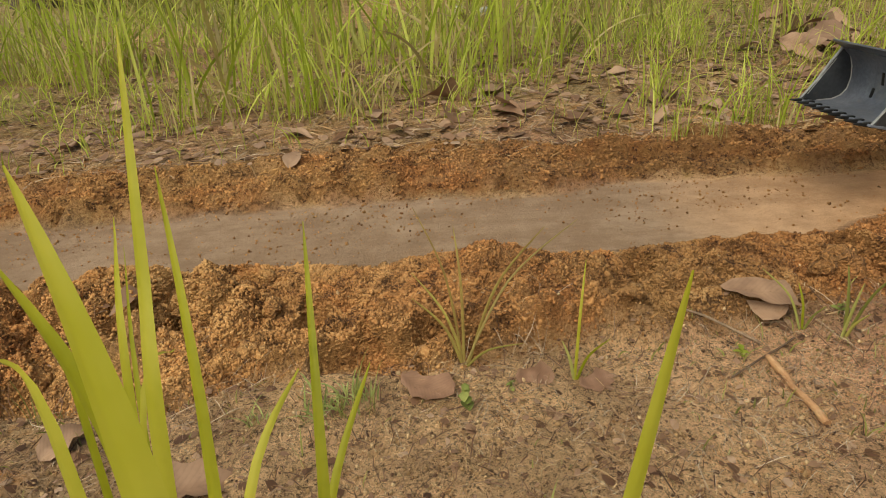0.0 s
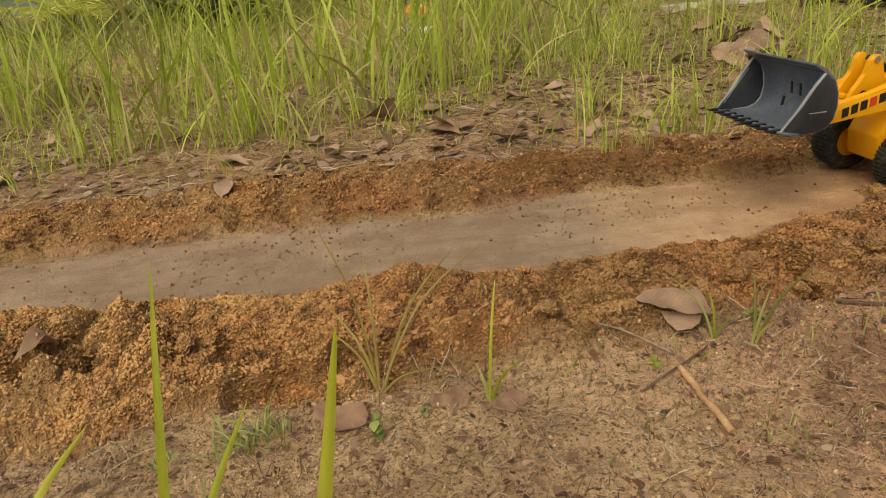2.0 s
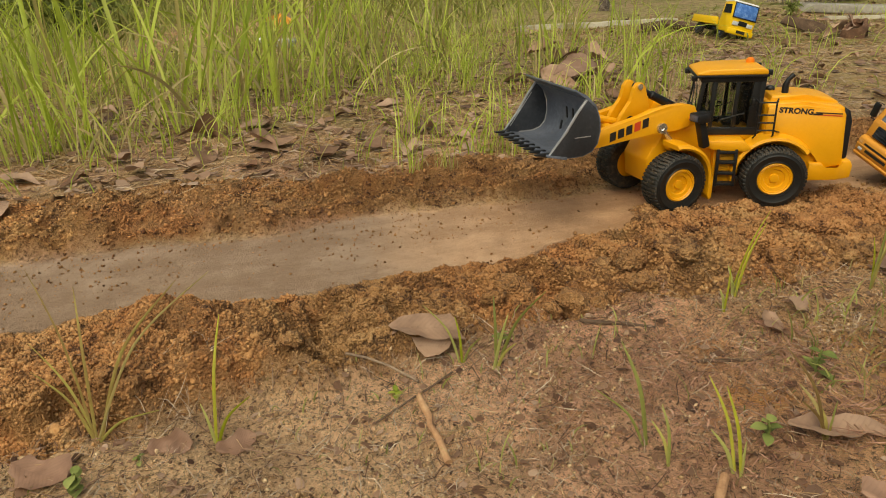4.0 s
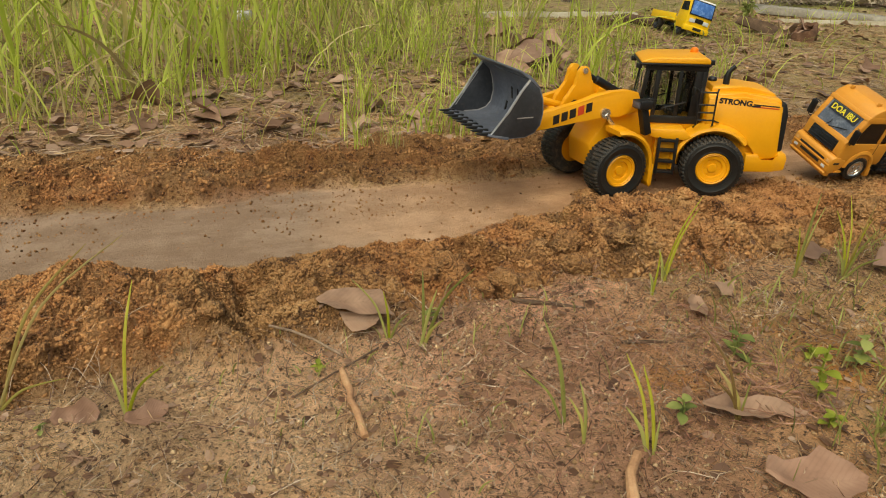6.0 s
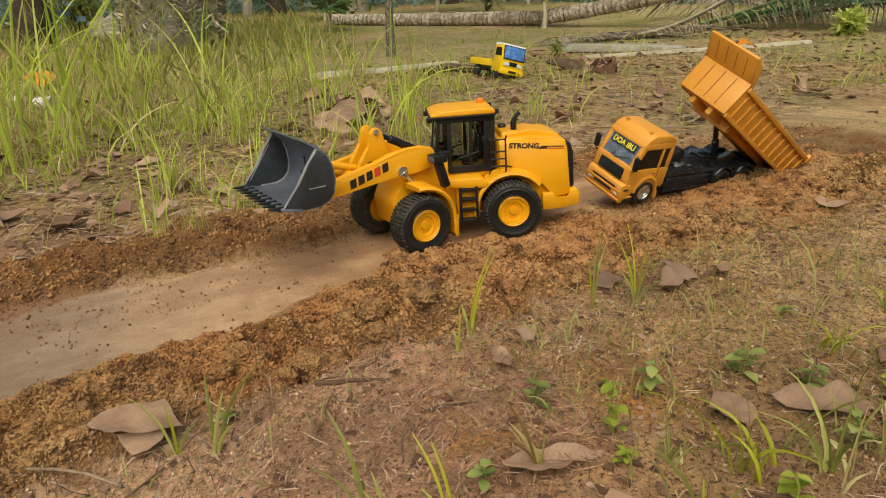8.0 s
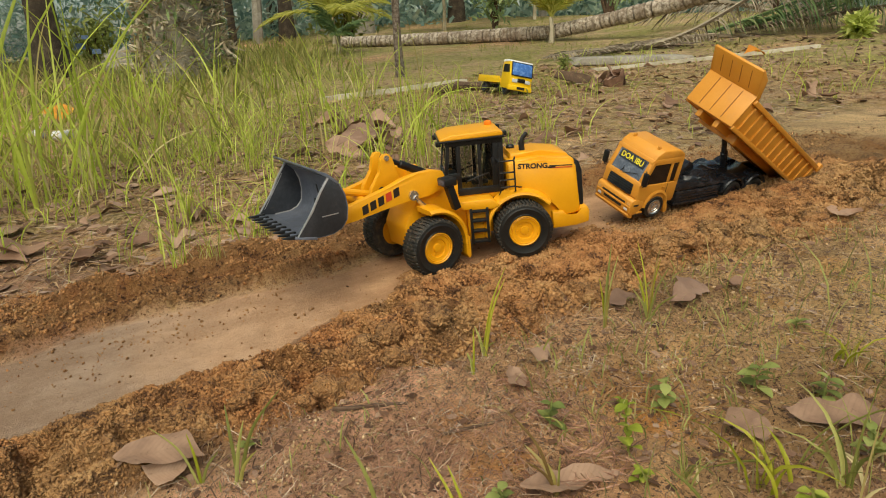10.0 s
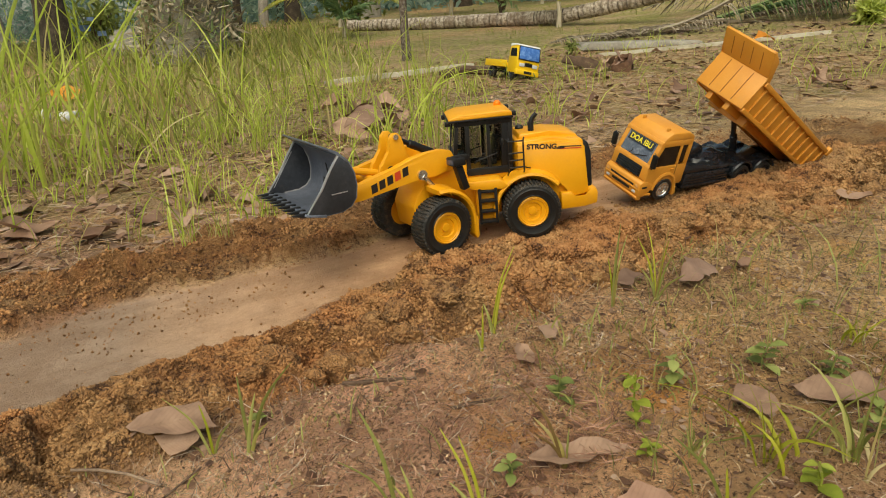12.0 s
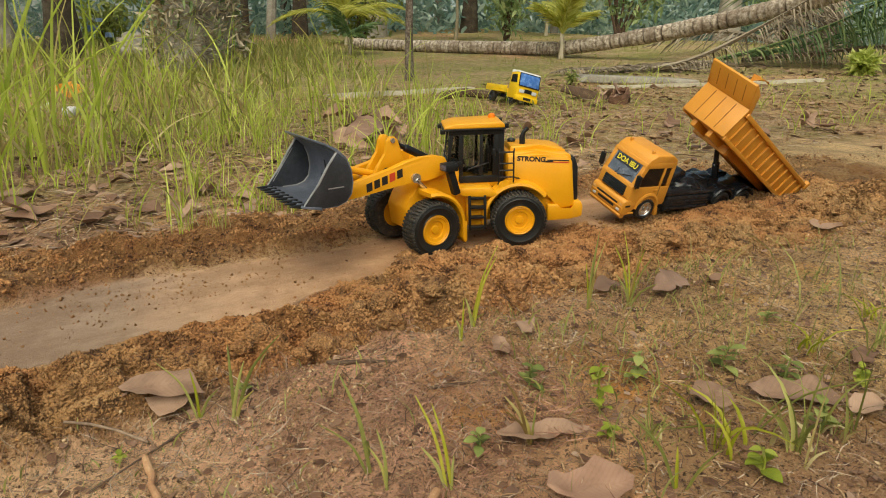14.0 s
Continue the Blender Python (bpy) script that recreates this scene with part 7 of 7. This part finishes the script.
def scarred_bark():
    """Grey palm bark: mottled, with a dark line at every leaf scar and dark weathered stretches."""
    m, n, l, b = node_mat("palm_bark_scarred")
    co = n.new("ShaderNodeNewGeometry").outputs["Position"]
    a = n.new("ShaderNodeAttribute")
    a.attribute_name = "scar"
    rough = noise_tex(n, l, co, 26.0, 6.0, 0.75)
    col = ramp(n, l, rough, ((0.36, (0.16, 0.12, 0.085)), (0.48, (0.38, 0.31, 0.24)), (0.60, (0.66, 0.58, 0.49))))
    damp = ramp(n, l, noise_tex(n, l, co, 5.0, 5.0, 0.7), ((0.46, (0.0, 0.0, 0.0)), (0.60, (0.6, 0.6, 0.6))))
    col = mix_rgb(n, l, damp, col, (0.17, 0.115, 0.075))
    line = math_node(n, l, "MULTIPLY", a.outputs["Fac"], ramp(n, l, noise_tex(n, l, co, 15.0, 4.0, 0.7), ((0.40, (0.25, 0.25, 0.25)), (0.55, (1.0, 1.0, 1.0)))))
    col = mix_rgb(n, l, line, col, (0.055, 0.038, 0.026))
    l.new(col, b.inputs["Base Color"])
    b.inputs["Roughness"].default_value = 0.92
    bumped(n, l, b, rough, 0.9, 0.012)
    return m


SCARRED = scarred_bark()


def fallen_trunk(points, r0, r1, label, seed):
    """A felled palm trunk with close-set leaf-scar rings, unevenly spaced."""
    pts = [Vector(p) for p in points]
    root_pts, n, seg = [], 200, 16
    for i in range(n + 1):
        t = i / n * (len(pts) - 1)
        k = min(int(t), len(pts) - 2)
        p0, p1, p2, p3 = pts[max(k - 1, 0)], pts[k], pts[k + 1], pts[min(k + 2, len(pts) - 1)]
        f = t - k
        root_pts.append(0.5 * ((2 * p1) + (p2 - p0) * f + (2 * p0 - 5 * p1 + 4 * p2 - p3) * f * f + (3 * p1 - p0 - 3 * p2 + p3) * f ** 3))
    r = random.Random(seed)
    rad, scar, wait = [], [], 2
    for i in range(n + 1):
        wait -= 1
        cut = wait <= 0
        deep = cut and r.random() < 0.12
        if cut:
            wait = r.choice((3, 4, 4, 5, 6))
        base = (r0 + (r1 - r0) * i / n) * (1 + 0.03 * math.sin(i * 0.21) + 0.02 * math.sin(i * 0.083 + 1))
        rad.append(base * ((0.86 if deep else 0.95) if cut else 1.0 + 0.012 * min(wait, 3) + r.uniform(-0.01, 0.01)))
        scar.append((1.0 if deep else r.uniform(0.45, 0.95)) if cut else 0.0)
    ob = part("fallen_trunk", tube(B(), root_pts, r0, seg, rad), SCARRED)
    ob.data.attributes.new("scar", "FLOAT", "POINT").data.foreach_set("value", np.repeat(np.array(scar, np.float32), seg))
    return tagged(ob, label, "log")


fallen_trunk([(2.72, 6.62, 0.40), (3.1, 5.95, 0.40), (3.5, 5.3, 0.41), (3.86, 4.78, 0.42)], 0.052, 0.058, "grey felled palm trunk lying across the clearing", 3)
fallen_trunk([(3.84, 4.74, 0.42), (4.08, 4.30, 0.495), (4.32, 3.72, 0.61), (4.46, 3.05, 0.75), (4.5, 2.1, 0.98)], 0.056, 0.066, "grey felled palm trunk propped at a slant", 4)
standing_tree(0.12, 7.2, 0.125, 7.0, BARK, 11, "dark mossy tree trunk at the clearing's edge")
standing_tree(1.97, 3.66, 0.023, 3.2, BARK_MOTTLED, 12, "thin dark tree trunk with pale lichen", (-0.05, 0.1))
standing_tree(3.9, 9.0, 0.12, 8.0, BARK_PALE, 13, "pale straight tree trunk at the forest edge")
standing_tree(-0.5, 9.4, 0.10, 8.0, BARK_PALE, 14, "slender grey tree trunk at the forest edge", (-0.6, 0))
standing_tree(0.0, 10.5, 0.10, 8.0, BARK, 15, "slender dark tree trunk at the forest edge", (-0.5, 0))
standing_tree(3.0, 9.6, 0.09, 8.0, BARK, 16, "slender dark tree trunk at the forest edge")
standing_tree(8.26, 6.82, 0.13, 9.0, BARK_PALE, 17, "pale straight tree trunk at the forest edge")
standing_tree(5.6, 9.4, 0.10, 8.0, BARK, 18, "slender dark tree trunk at the forest edge")
standing_tree(9.0, 5.8, 0.12, 8.0, BARK, 19, "dark tree trunk behind fallen palm fronds")
standing_tree(1.9, 8.6, 0.06, 7.0, BARK_PALE, 20, "thin pale tree trunk at the forest edge")
standing_tree(-2.6, 7.4, 0.12, 8.0, BARK, 21, "dark tree trunk beyond tall grass")
standing_tree(-4.2, 6.4, 0.14, 8.0, BARK_PALE, 22, "pale tree trunk beyond tall grass")
# undergrowth behind the grass
r = random.Random(9)
for k, (sx_, sy_, sr, st, mt) in enumerate(((0.5, 5.3, 0.2, 0.16, 1), (-0.8, 6.0, 0.5, 0.7, 1), (-1.6, 5.2, 0.5, 0.6, 0), (4.64, 2.22, 0.15, 0.36, 2), (4.30, 2.40, 0.06, 0.10, 2), (2.62, 2.98, 0.05, 0.07, 1), (4.5, 6.6, 0.4, 0.9, 0), (5.6, 6.0, 0.5, 1.0, 0), (6.5, 4.6, 0.5, 0.9, 0), (6.9, 3.2, 0.5, 0.9, 1), (3.2, 7.8, 0.5, 0.7, 1), (0.5, 8.9, 0.4, 0.5, 1), (-1.0, 4.3, 0.35, 0.35, 1))):
    shrub(sx_, sy_, sr, st, (520 if st > 0.2 else 60) if mt != 2 else 300, (0.10 if st > 0.2 else 0.035) if mt != 2 else 0.085, (BUSH, HERB, SHRUB_LIME)[mt], 400 + k, ("dark tangled shrub behind tall grass", "green undergrowth at the clearing's edge", "light green broad-leaved shrub beside palm fronds")[mt])
young_palm(3.78, 4.62, 0.20, 12, 0.40, PALM_YELLOW, 31, "yellowing young palm beside the felled trunk", (38, 80))
young_palm(2.9, 7.4, 0.3, 9, 0.8, PALM_YELLOW, 32, "yellowing young palm at the forest edge")
young_palm(4.4, 7.6, 0.5, 10, 0.9, PALM_GREEN, 33, "green young palm at the forest edge")
young_palm(5.9, 7.8, 0.5, 10, 1.0, PALM_GREEN, 34, "green young palm at the forest edge")
young_palm(2.4, 5.9, 0.15, 7, 0.35, PALM_GREEN, 35, "small green palm seedling behind grass")
standing_tree(-2.42, 4.32, 0.11, 6.0, BARK_MOTTLED, 23, "dark mottled tree trunk beyond tall grass")
young_palm(-1.95, 4.5, 0.10, 8, 0.5, PALM_YELLOW, 36, "yellowing young palm beyond tall grass")


def overgrown_stump(x, y, rad, tall, seed):
    """A broad stump clothed in small withered and green leaves."""
    q = np.random.default_rng(seed)
    root = new("tree_stump")
    root.matrix_basis = Matrix.Translation((x, y, height(x, y)))
    tagged(root, "broad tree stump overgrown with small withered leaves", "stump")
    hts = [i / 10 for i in range(11)]
    part("stump", tube(B(), [(0.03 * math.sin(5 * t), 0.03 * math.cos(4 * t), tall * t - 0.05) for t in hts], rad, 16, [rad * (1.25 - 0.5 * t + 0.06 * math.sin(17 * t)) for t in hts]), BARK_PALE, root)
    for mat, n, name in ((PALM_DRY, 2600, "withered_leaves"), (BUSH, 700, "green_leaves"), (WOOD_DARK, 350, "dead_twigs")):
        a, t = q.uniform(0, 2 * np.pi, n), q.random(n)
        rr = rad * (1.28 - 0.5 * t) + q.uniform(0.005, 0.08, n)
        c = np.stack([rr * np.cos(a), rr * np.sin(a), tall * t], 1)
        e = q.normal(0, 1, (n, 3)) * 0.04
        ob = new(name, ribbons(name, c, c + e, np.zeros((n, 3)), np.full(n, 0.024 if mat is not WOOD_DARK else 0.006), mat, seed, 2, 0.3))
        tagged(ob, kind="stuff").parent = root


overgrown_stump(1.02, 5.35, 0.23, 0.95, 83)
# cut fronds lying in a heap
heap = new("palm_frond_heap")
heap.matrix_basis = Matrix.Translation((5.5, 3.2, height(5.5, 3.2)))
tagged(heap, "heap of dry grey-brown cut palm fronds on the ground", "palm fronds")
for k in range(13):
    a = r.uniform(150, 300)
    frond(heap, Matrix.Translation((r.uniform(-0.3, 0.5), r.uniform(-0.9, 0.9), r.uniform(0.05, 0.45))) @ pose(0, 0, 0, r.uniform(-30, 30), r.uniform(-8, 22), a), r.uniform(0.8, 1.4), 34, 0.36, 0.014, r.uniform(0.2, 0.45), PALM_GREY if k % 3 else PALM_GREEN, 500 + k, 0.55)


def comb_frond(points, n, leaf, width, material, seed, label, spread_out=0.3, fall=0.9, name="palm_frond"):
    """A cut frond whose midrib runs through the points, thick end first, its leaflets hanging like the teeth of a comb."""
    q = np.random.default_rng(seed)
    pts = [Vector(p) for p in points]
    fine = []
    for i in range(len(pts) - 1):
        p0, p1, p2, p3 = pts[max(i - 1, 0)], pts[i], pts[i + 1], pts[min(i + 2, len(pts) - 1)]
        for k in range(8):
            t = k / 8
            fine.append(0.5 * ((2 * p1) + (p2 - p0) * t + (2 * p0 - 5 * p1 + 4 * p2 - p3) * t * t + (3 * p1 - p0 - 3 * p2 + p3) * t ** 3))
    fine.append(pts[-1])
    foot = fine[0].copy()
    root = new(name)
    root.matrix_basis = Matrix.Translation(foot)
    tagged(root, label, "palm frond", "cut palm fronds")
    rib = part("midrib", tube(B(), [p - foot for p in fine], 0.01, 7, [0.018 - 0.014 * i / len(fine) for i in range(len(fine))]), material, root)
    line = np.array([tuple(p - foot) for p in fine])
    at = np.linspace(0.02, len(line) - 1.02, n)
    i0 = at.astype(int)
    base = line[i0] + (line[i0 + 1] - line[i0]) * (at - i0)[:, None]
    along = line[i0 + 1] - line[i0]
    along /= np.linalg.norm(along, axis=1)[:, None]
    across = np.cross(along, (0, 0, 1.0))
    across /= np.linalg.norm(across, axis=1)[:, None]
    for s in (-1, 1):
        ln = leaf * (0.35 + 0.65 * np.sin(np.pi * np.linspace(0.12, 0.9, n))) * q.uniform(0.7, 1.15, n)
        down = fall * q.uniform(0.75, 1.2, n) * (1.0 if s < 0 else 0.75)
        d = 0.35 * along * ln[:, None] + s * spread_out * q.uniform(0.5, 1.4, n)[:, None] * across * ln[:, None] - np.stack([0 * ln, 0 * ln, down * ln], 1)
        bow = np.stack([0 * ln, 0 * ln, 0.14 * ln], 1) + 0.06 * ln[:, None] * across * s
        tip = base + d
        tip[:, 2] = np.maximum(tip[:, 2], plan(tip[:, 0] + foot.x, tip[:, 1] + foot.y)[0] - foot.z + 0.01)
        tagged(new("leaf_fan", ribbons("leaf_fan", base, tip, bow, width * q.uniform(0.6, 1.2, n), material, seed + s, 4, 0.3)), kind="stuff").parent = rib


comb_frond([(3.45, 3.35, 0.28), (3.70, 3.15, 0.37), (4.00, 2.957, 0.561), (4.05, 2.646, 0.735), (4.10, 2.25, 0.96)], 64, 0.30, 0.011, PALM_GREY, 560, "long grey-tan palm frond leaning on the felled trunk")
comb_frond([(4.20, 3.42, 0.37), (4.45, 3.10, 0.50), (4.60, 2.81, 0.641), (4.62, 2.53, 0.78), (4.62, 2.05, 1.02)], 70, 0.36, 0.014, PALM_GREEN, 561, "long dark green palm frond rising from the heap")
comb_frond([(4.55, 3.40, 0.42), (4.85, 3.00, 0.55), (4.95, 2.65, 0.74), (4.98, 2.2, 0.98)], 56, 0.34, 0.013, PALM_GREEN, 562, "dark green palm frond hanging over the heap")
comb_frond([(4.35, 3.30, 0.38), (4.55, 2.95, 0.44), (4.75, 2.55, 0.50), (4.85, 2.1, 0.52)], 50, 0.26, 0.012, PALM_GREY, 563, "withered grey palm frond slumped on the heap", 0.7, 0.35)
for k in range(12):
    low = new("palm_frond")
    lx_, ly_ = 3.15 + 0.10 * k + r.uniform(-0.05, 0.05), 3.52 - 0.015 * k + r.uniform(-0.14, 0.14)
    low.matrix_basis = Matrix.Translation((lx_, ly_, height(lx_, ly_) + 0.02))
    tagged(low, "brown dried palm frond flat on the ground", "palm frond", "fronds on the ground")
    frond(low, pose(0, 0, 0, r.uniform(-20, 20), 14, r.uniform(-35, 15) + 180 * (k % 2)), r.uniform(0.4, 0.7), 24, 0.15, 0.012, 0.10, PALM_GREY if k % 4 else PALM_BROWN, 580 + k, 0.25)

# pale strip of timber across the ground, slab, husk, wood
def plank(x0, y0, x1, y1, wide, thick, label, seed):
    r = random.Random(seed)
    n = 8
    d = Vector((x1 - x0, y1 - y0, 0)).normalized()
    s = Vector((-d.y, d.x, 0))
    bm = B()
    rows = []
    for i in range(n + 1):
        t = i / n
        c = Vector((x0 + (x1 - x0) * t, y0 + (y1 - y0) * t, 0)) + s * r.uniform(-0.012, 0.012)
        c.z = height(c.x, c.y)
        w = wide * 0.5 * r.uniform(0.85, 1.1)
        rows.append([bm.verts.new(c + s * w * k + Vector((0, 0, z))) for k, z in ((-1, -0.02), (-0.9, thick), (0.9, thick), (1, -0.02))])
    for a, b in zip(rows, rows[1:]):
        for k in range(4):
            bm.faces.new((a[k], a[(k + 1) % 4], b[(k + 1) % 4], b[k]))
    bm.faces.new(rows[0][::-1]), bm.faces.new(rows[-1])
    return tagged(part("plank", bm, PLANK), label, "plank", "pale timbers on the ground")


plank(1.30, 3.15, 2.05, 3.06, 0.07, 0.02, "long weathered pale plank lying in grass", 1)
plank(2.66, 2.78, 3.75, 2.28, 0.06, 0.015, "long weathered pale plank across the clearing", 2)
tagged(part("stone_slab", prism(B(), [(-0.34, -0.02), (-0.30, 0.018), (0.30, 0.02), (0.36, -0.02)], -0.20, 0.20, 0.01), BARK_PALE, m=Matrix.Translation((3.12, 3.02, height(3.12, 3.02))) @ pose(0, 0, 0, 0, 0, -28)), "flat pale grey slab on bare ground", "slab")
for k, (hx, hy, tz) in enumerate(((2.27, 2.19, 200),)):
    bm = B()
    bmesh.ops.create_icosphere(bm, subdivisions=3, radius=0.055)
    for v in bm.verts:
        v.co *= 1 + 0.45 * noise.noise(v.co * 26 + Vector((k * 7, 0, 0)))
        v.co.y *= 0.7
    bmesh.ops.bisect_plane(bm, geom=bm.verts[:] + bm.edges[:] + bm.faces[:], plane_co=(0, 0, 0.018), plane_no=(0.3, 0.2, 1), clear_outer=True)
    bmesh.ops.solidify(bm, geom=bm.faces[:], thickness=0.012)
    tagged(part("coconut_husk", bm, HUSK, m=Matrix.Translation((hx, hy, height(hx, hy) + 0.03)) @ pose(0, 0, 0, 25 * (1 - 2 * k), 10, tz)), "split brown coconut husk shell on the ground", "coconut husk", "coconut husks")
tagged(part("wood_piece", prism(B(), [(-0.11, 0.03), (-0.09, 0.062), (0.02, 0.045), (0.12, 0.012), (0.11, -0.01), (0.0, 0.005)], -0.022, 0.022, 0.006), WOOD_DARK, m=Matrix.Translation((2.27, 2.42, height(2.27, 2.42))) @ pose(0, 0, 0, 0, 0, -35)), "dark rotten piece of wood on the ground", "wood")
tagged(part("wood_piece", tube(B(), [(-0.14, 0, 0.02), (0, 0.02, 0.035), (0.15, 0, 0.02)], 0.02, 8), WOOD_DARK, m=Matrix.Translation((1.85, 2.75, height(1.85, 2.75))) @ pose(0, 0, 0, 0, 0, 5)), "dark rotten branch behind the small truck", "wood")
for k in range(7):
    dead_leaf(2.27 + r.uniform(-0.10, 0.13), 2.19 + r.uniform(-0.06, 0.10), r.uniform(0.05, 0.11), r.uniform(0, 360), "curled brown leaf beside the coconut husk", (HEAP + DARK_LEAVES)[k], r.uniform(-30, 30), r.uniform(-35, 35), 0.02 + 0.012 * (k % 3), "leaves round the husk")
dead_leaf(0.20, 3.8, 0.17, 10, "orange fallen leaf among tall grass", leaf_mesh(91, ORANGE_LEAF, 0.6, 0.2, 0.3), 0, 30, 0.04)
dead_leaf(3.35, 2.35, 0.14, -10, "orange-brown fallen leaf on the clearing", leaf_mesh(92, ORANGE_LEAF, 0.5, 0.4, 0.5), 0, 20, 0.03)
tagged(lumps("white_stone", np.array([0.12]), np.array([3.28]), np.array([0.042]), WHITE, 0.0, 77, 2), "small white stone among tall grass", "stone")
tagged(lumps("grey_stone", np.array([0.21]), np.array([3.2]), np.array([0.040]), WHITE, 0.1, 78, 2), "pale grey stone among tall grass", "stone")
tagged(lumps("boulder", np.array([0.70]), np.array([6.9]), np.array([0.17]), BARK_PALE, 0.25, 82, 3), "pale grey boulder at the clearing's edge", "stone")
# blue sheet hanging far behind the trees
bm = B()
rows = [[bm.verts.new((0.16 * i, 0.05 * math.sin(i * 1.3) + 0.03 * math.sin(j * 2 + i), 0.14 * j)) for j in range(9)] for i in range(13)]
for a, b in zip(rows, rows[1:]):
    for j in range(8):
        bm.faces.new((a[j], b[j], b[j + 1], a[j + 1]))
bmesh.ops.solidify(bm, geom=bm.faces[:], thickness=0.004)
tagged(part("tarpaulin", bm, BLUE_SHEET, m=Matrix.Translation((0.34, 8.35, height(0.34, 8.35) + 0.2)) @ Matrix.Scale(0.055, 4)), "blue tarpaulin sheet hanging behind the trees", "tarpaulin", "blue sheets")
for tx, ty, ts, tz in ((0.42, 8.2, 0.035, 0.30), (0.50, 8.3, 0.045, 0.14), (-0.85, 8.2, 0.2, 0.05), (-2.62, 5.05, 0.18, 0.06)):
    sheet = new("tarpaulin", bpy.data.objects["tarpaulin"].data)
    sheet.matrix_basis = Matrix.Translation((tx, ty, height(tx, ty) + tz)) @ Matrix.Scale(ts, 4)
    tagged(sheet, "blue tarpaulin sheet hanging behind the trees", "tarpaulin", "blue sheets")

# the woods all round, far off, air haze put into their leaf colour: close-set small leaves on the far side of the
# clearing, larger sprays behind
def woods(n, a0, a1, d0, d1, top, size, seed, label):
    q = np.random.default_rng(seed)
    a, d = np.radians(q.uniform(a0, a1, n)), q.uniform(d0, d1, n)
    cx, cy = 0.8 + d * np.cos(a), 0.8 + d * np.sin(a)
    lump = vnoise(a * 16, d * 0.8, seed)
    z = plan(cx, cy)[0] + q.random(n) ** 1.15 * top * (0.45 + 0.9 * lump)
    c = np.stack([cx, cy, z], 1)
    e = q.normal(0, 1, (n, 3))
    e /= np.linalg.norm(e, axis=1)[:, None]
    ln = size * q.uniform(0.6, 1.5, n)
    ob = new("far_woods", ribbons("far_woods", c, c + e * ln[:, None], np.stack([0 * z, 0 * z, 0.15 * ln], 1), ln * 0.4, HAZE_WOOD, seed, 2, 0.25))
    tagged(ob, label, "woods", kind="stuff")


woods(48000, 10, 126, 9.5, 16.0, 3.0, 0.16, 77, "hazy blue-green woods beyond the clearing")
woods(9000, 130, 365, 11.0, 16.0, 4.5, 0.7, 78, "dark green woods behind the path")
q = np.random.default_rng(79)
for k in range(34):
    a, d = math.radians(q.uniform(12, 122)), q.uniform(9.0, 14.5)
    tx, ty = 0.8 + d * math.cos(a), 0.8 + d * math.sin(a)
    rr = q.uniform(0.03, 0.07)
    bm = tube(B(), [(0, 0, -0.1), (q.uniform(-0.1, 0.1), 0, 1.6), (q.uniform(-0.3, 0.3), q.uniform(-0.2, 0.2), 3.4), (q.uniform(-0.5, 0.5), 0, 5.0)], rr, 8, [rr * 1.2, rr, rr * 0.9, rr * 0.6])
    tagged(part("sapling", bm, BARK_PALE if k % 3 else BARK, m=Matrix.Translation((tx, ty, height(tx, ty)))), "slim grey tree stem among the far woods" if k % 3 else "slim dark tree stem among the far woods", "tree", "stems of the far woods")

# grass and seedlings over the far clearing, too many to count
xs, ys = pick(9000, -3.0, 6.5, 2.2, 8.0, lambda a, b: 0.02 + (0.32 + 0.68 * (1 - step(a - 0.3 * b, 0.2, 1.2))) * plan(a, b)[3] * (0.2 + step(fbm(a * 1.5, b * 1.5, 19, 3), 0.42, 0.6)), 95)
q = np.random.default_rng(96)
n = len(xs)
bare = step(xs - 0.3 * ys, 0.0, 1.0)
tall = q.uniform(0.025, 0.08, n) * (2.4 - 1.9 * bare)
base = np.stack([xs, ys, plan(xs, ys)[0] - 0.004], 1)
tip = base + np.stack([q.normal(0, 0.5, n) * tall, q.normal(0, 0.5, n) * tall, tall], 1)
tagged(new("short_grass", ribbons("short_grass", base, tip, q.normal(0, 0.01, (n, 3)), q.uniform(0.006, 0.016, n) * (1 - 0.45 * bare), GRASS_DEEP, 97, 3)), "short sparse green grass over the far clearing", "grass", kind="stuff")


# ---- beyond the track the clearing falls away and runs on: all that stands there is set out from one bearing point ----
BEARING = np.array((0.25, 0.0, 0.345))


def reach(x, y):
    """How much farther out a place lies than on the near slope: 1 round the track, growing over the clearing."""
    dx, dy = np.asarray(x, float) - BEARING[0], np.asarray(y, float) - BEARING[1]
    d = np.hypot(dx, dy)
    bearing = np.clip(dx / np.maximum(dy, 0.1), -0.3, 1.2)
    beyond = np.maximum.reduce([step(dy, 1.05, 1.45), step(dx, 1.5, 2.05), step(d, 3.5, 6.0)])
    return 1 + 0.42 * step(d + 1.8 * (bearing - 0.5), 1.6, 2.9) * beyond


for ob in [o for o in scene.objects if o.parent is None and o.type in ("MESH", "EMPTY")]:
    spot = ob.matrix_basis.translation
    if spot.length > 1e-6:
        k = float(reach(spot.x, spot.y))
        if k > 1.0001:
            ob.matrix_basis = Matrix.Translation(Vector(BEARING) * (1 - k) + spot * (k - 1)) @ Matrix.Translation(spot) @ Matrix.Scale(k, 4) @ Matrix.Translation(-spot) @ ob.matrix_basis
    elif ob.type == "MESH":
        flat = np.zeros(len(ob.data.vertices) * 3)
        ob.data.vertices.foreach_get("co", flat)
        co = flat.reshape(-1, 3)
        co = BEARING + (co - BEARING) * reach(co[:, 0], co[:, 1])[:, None]
        ob.data.vertices.foreach_set("co", co.ravel())
        ob.data.update()
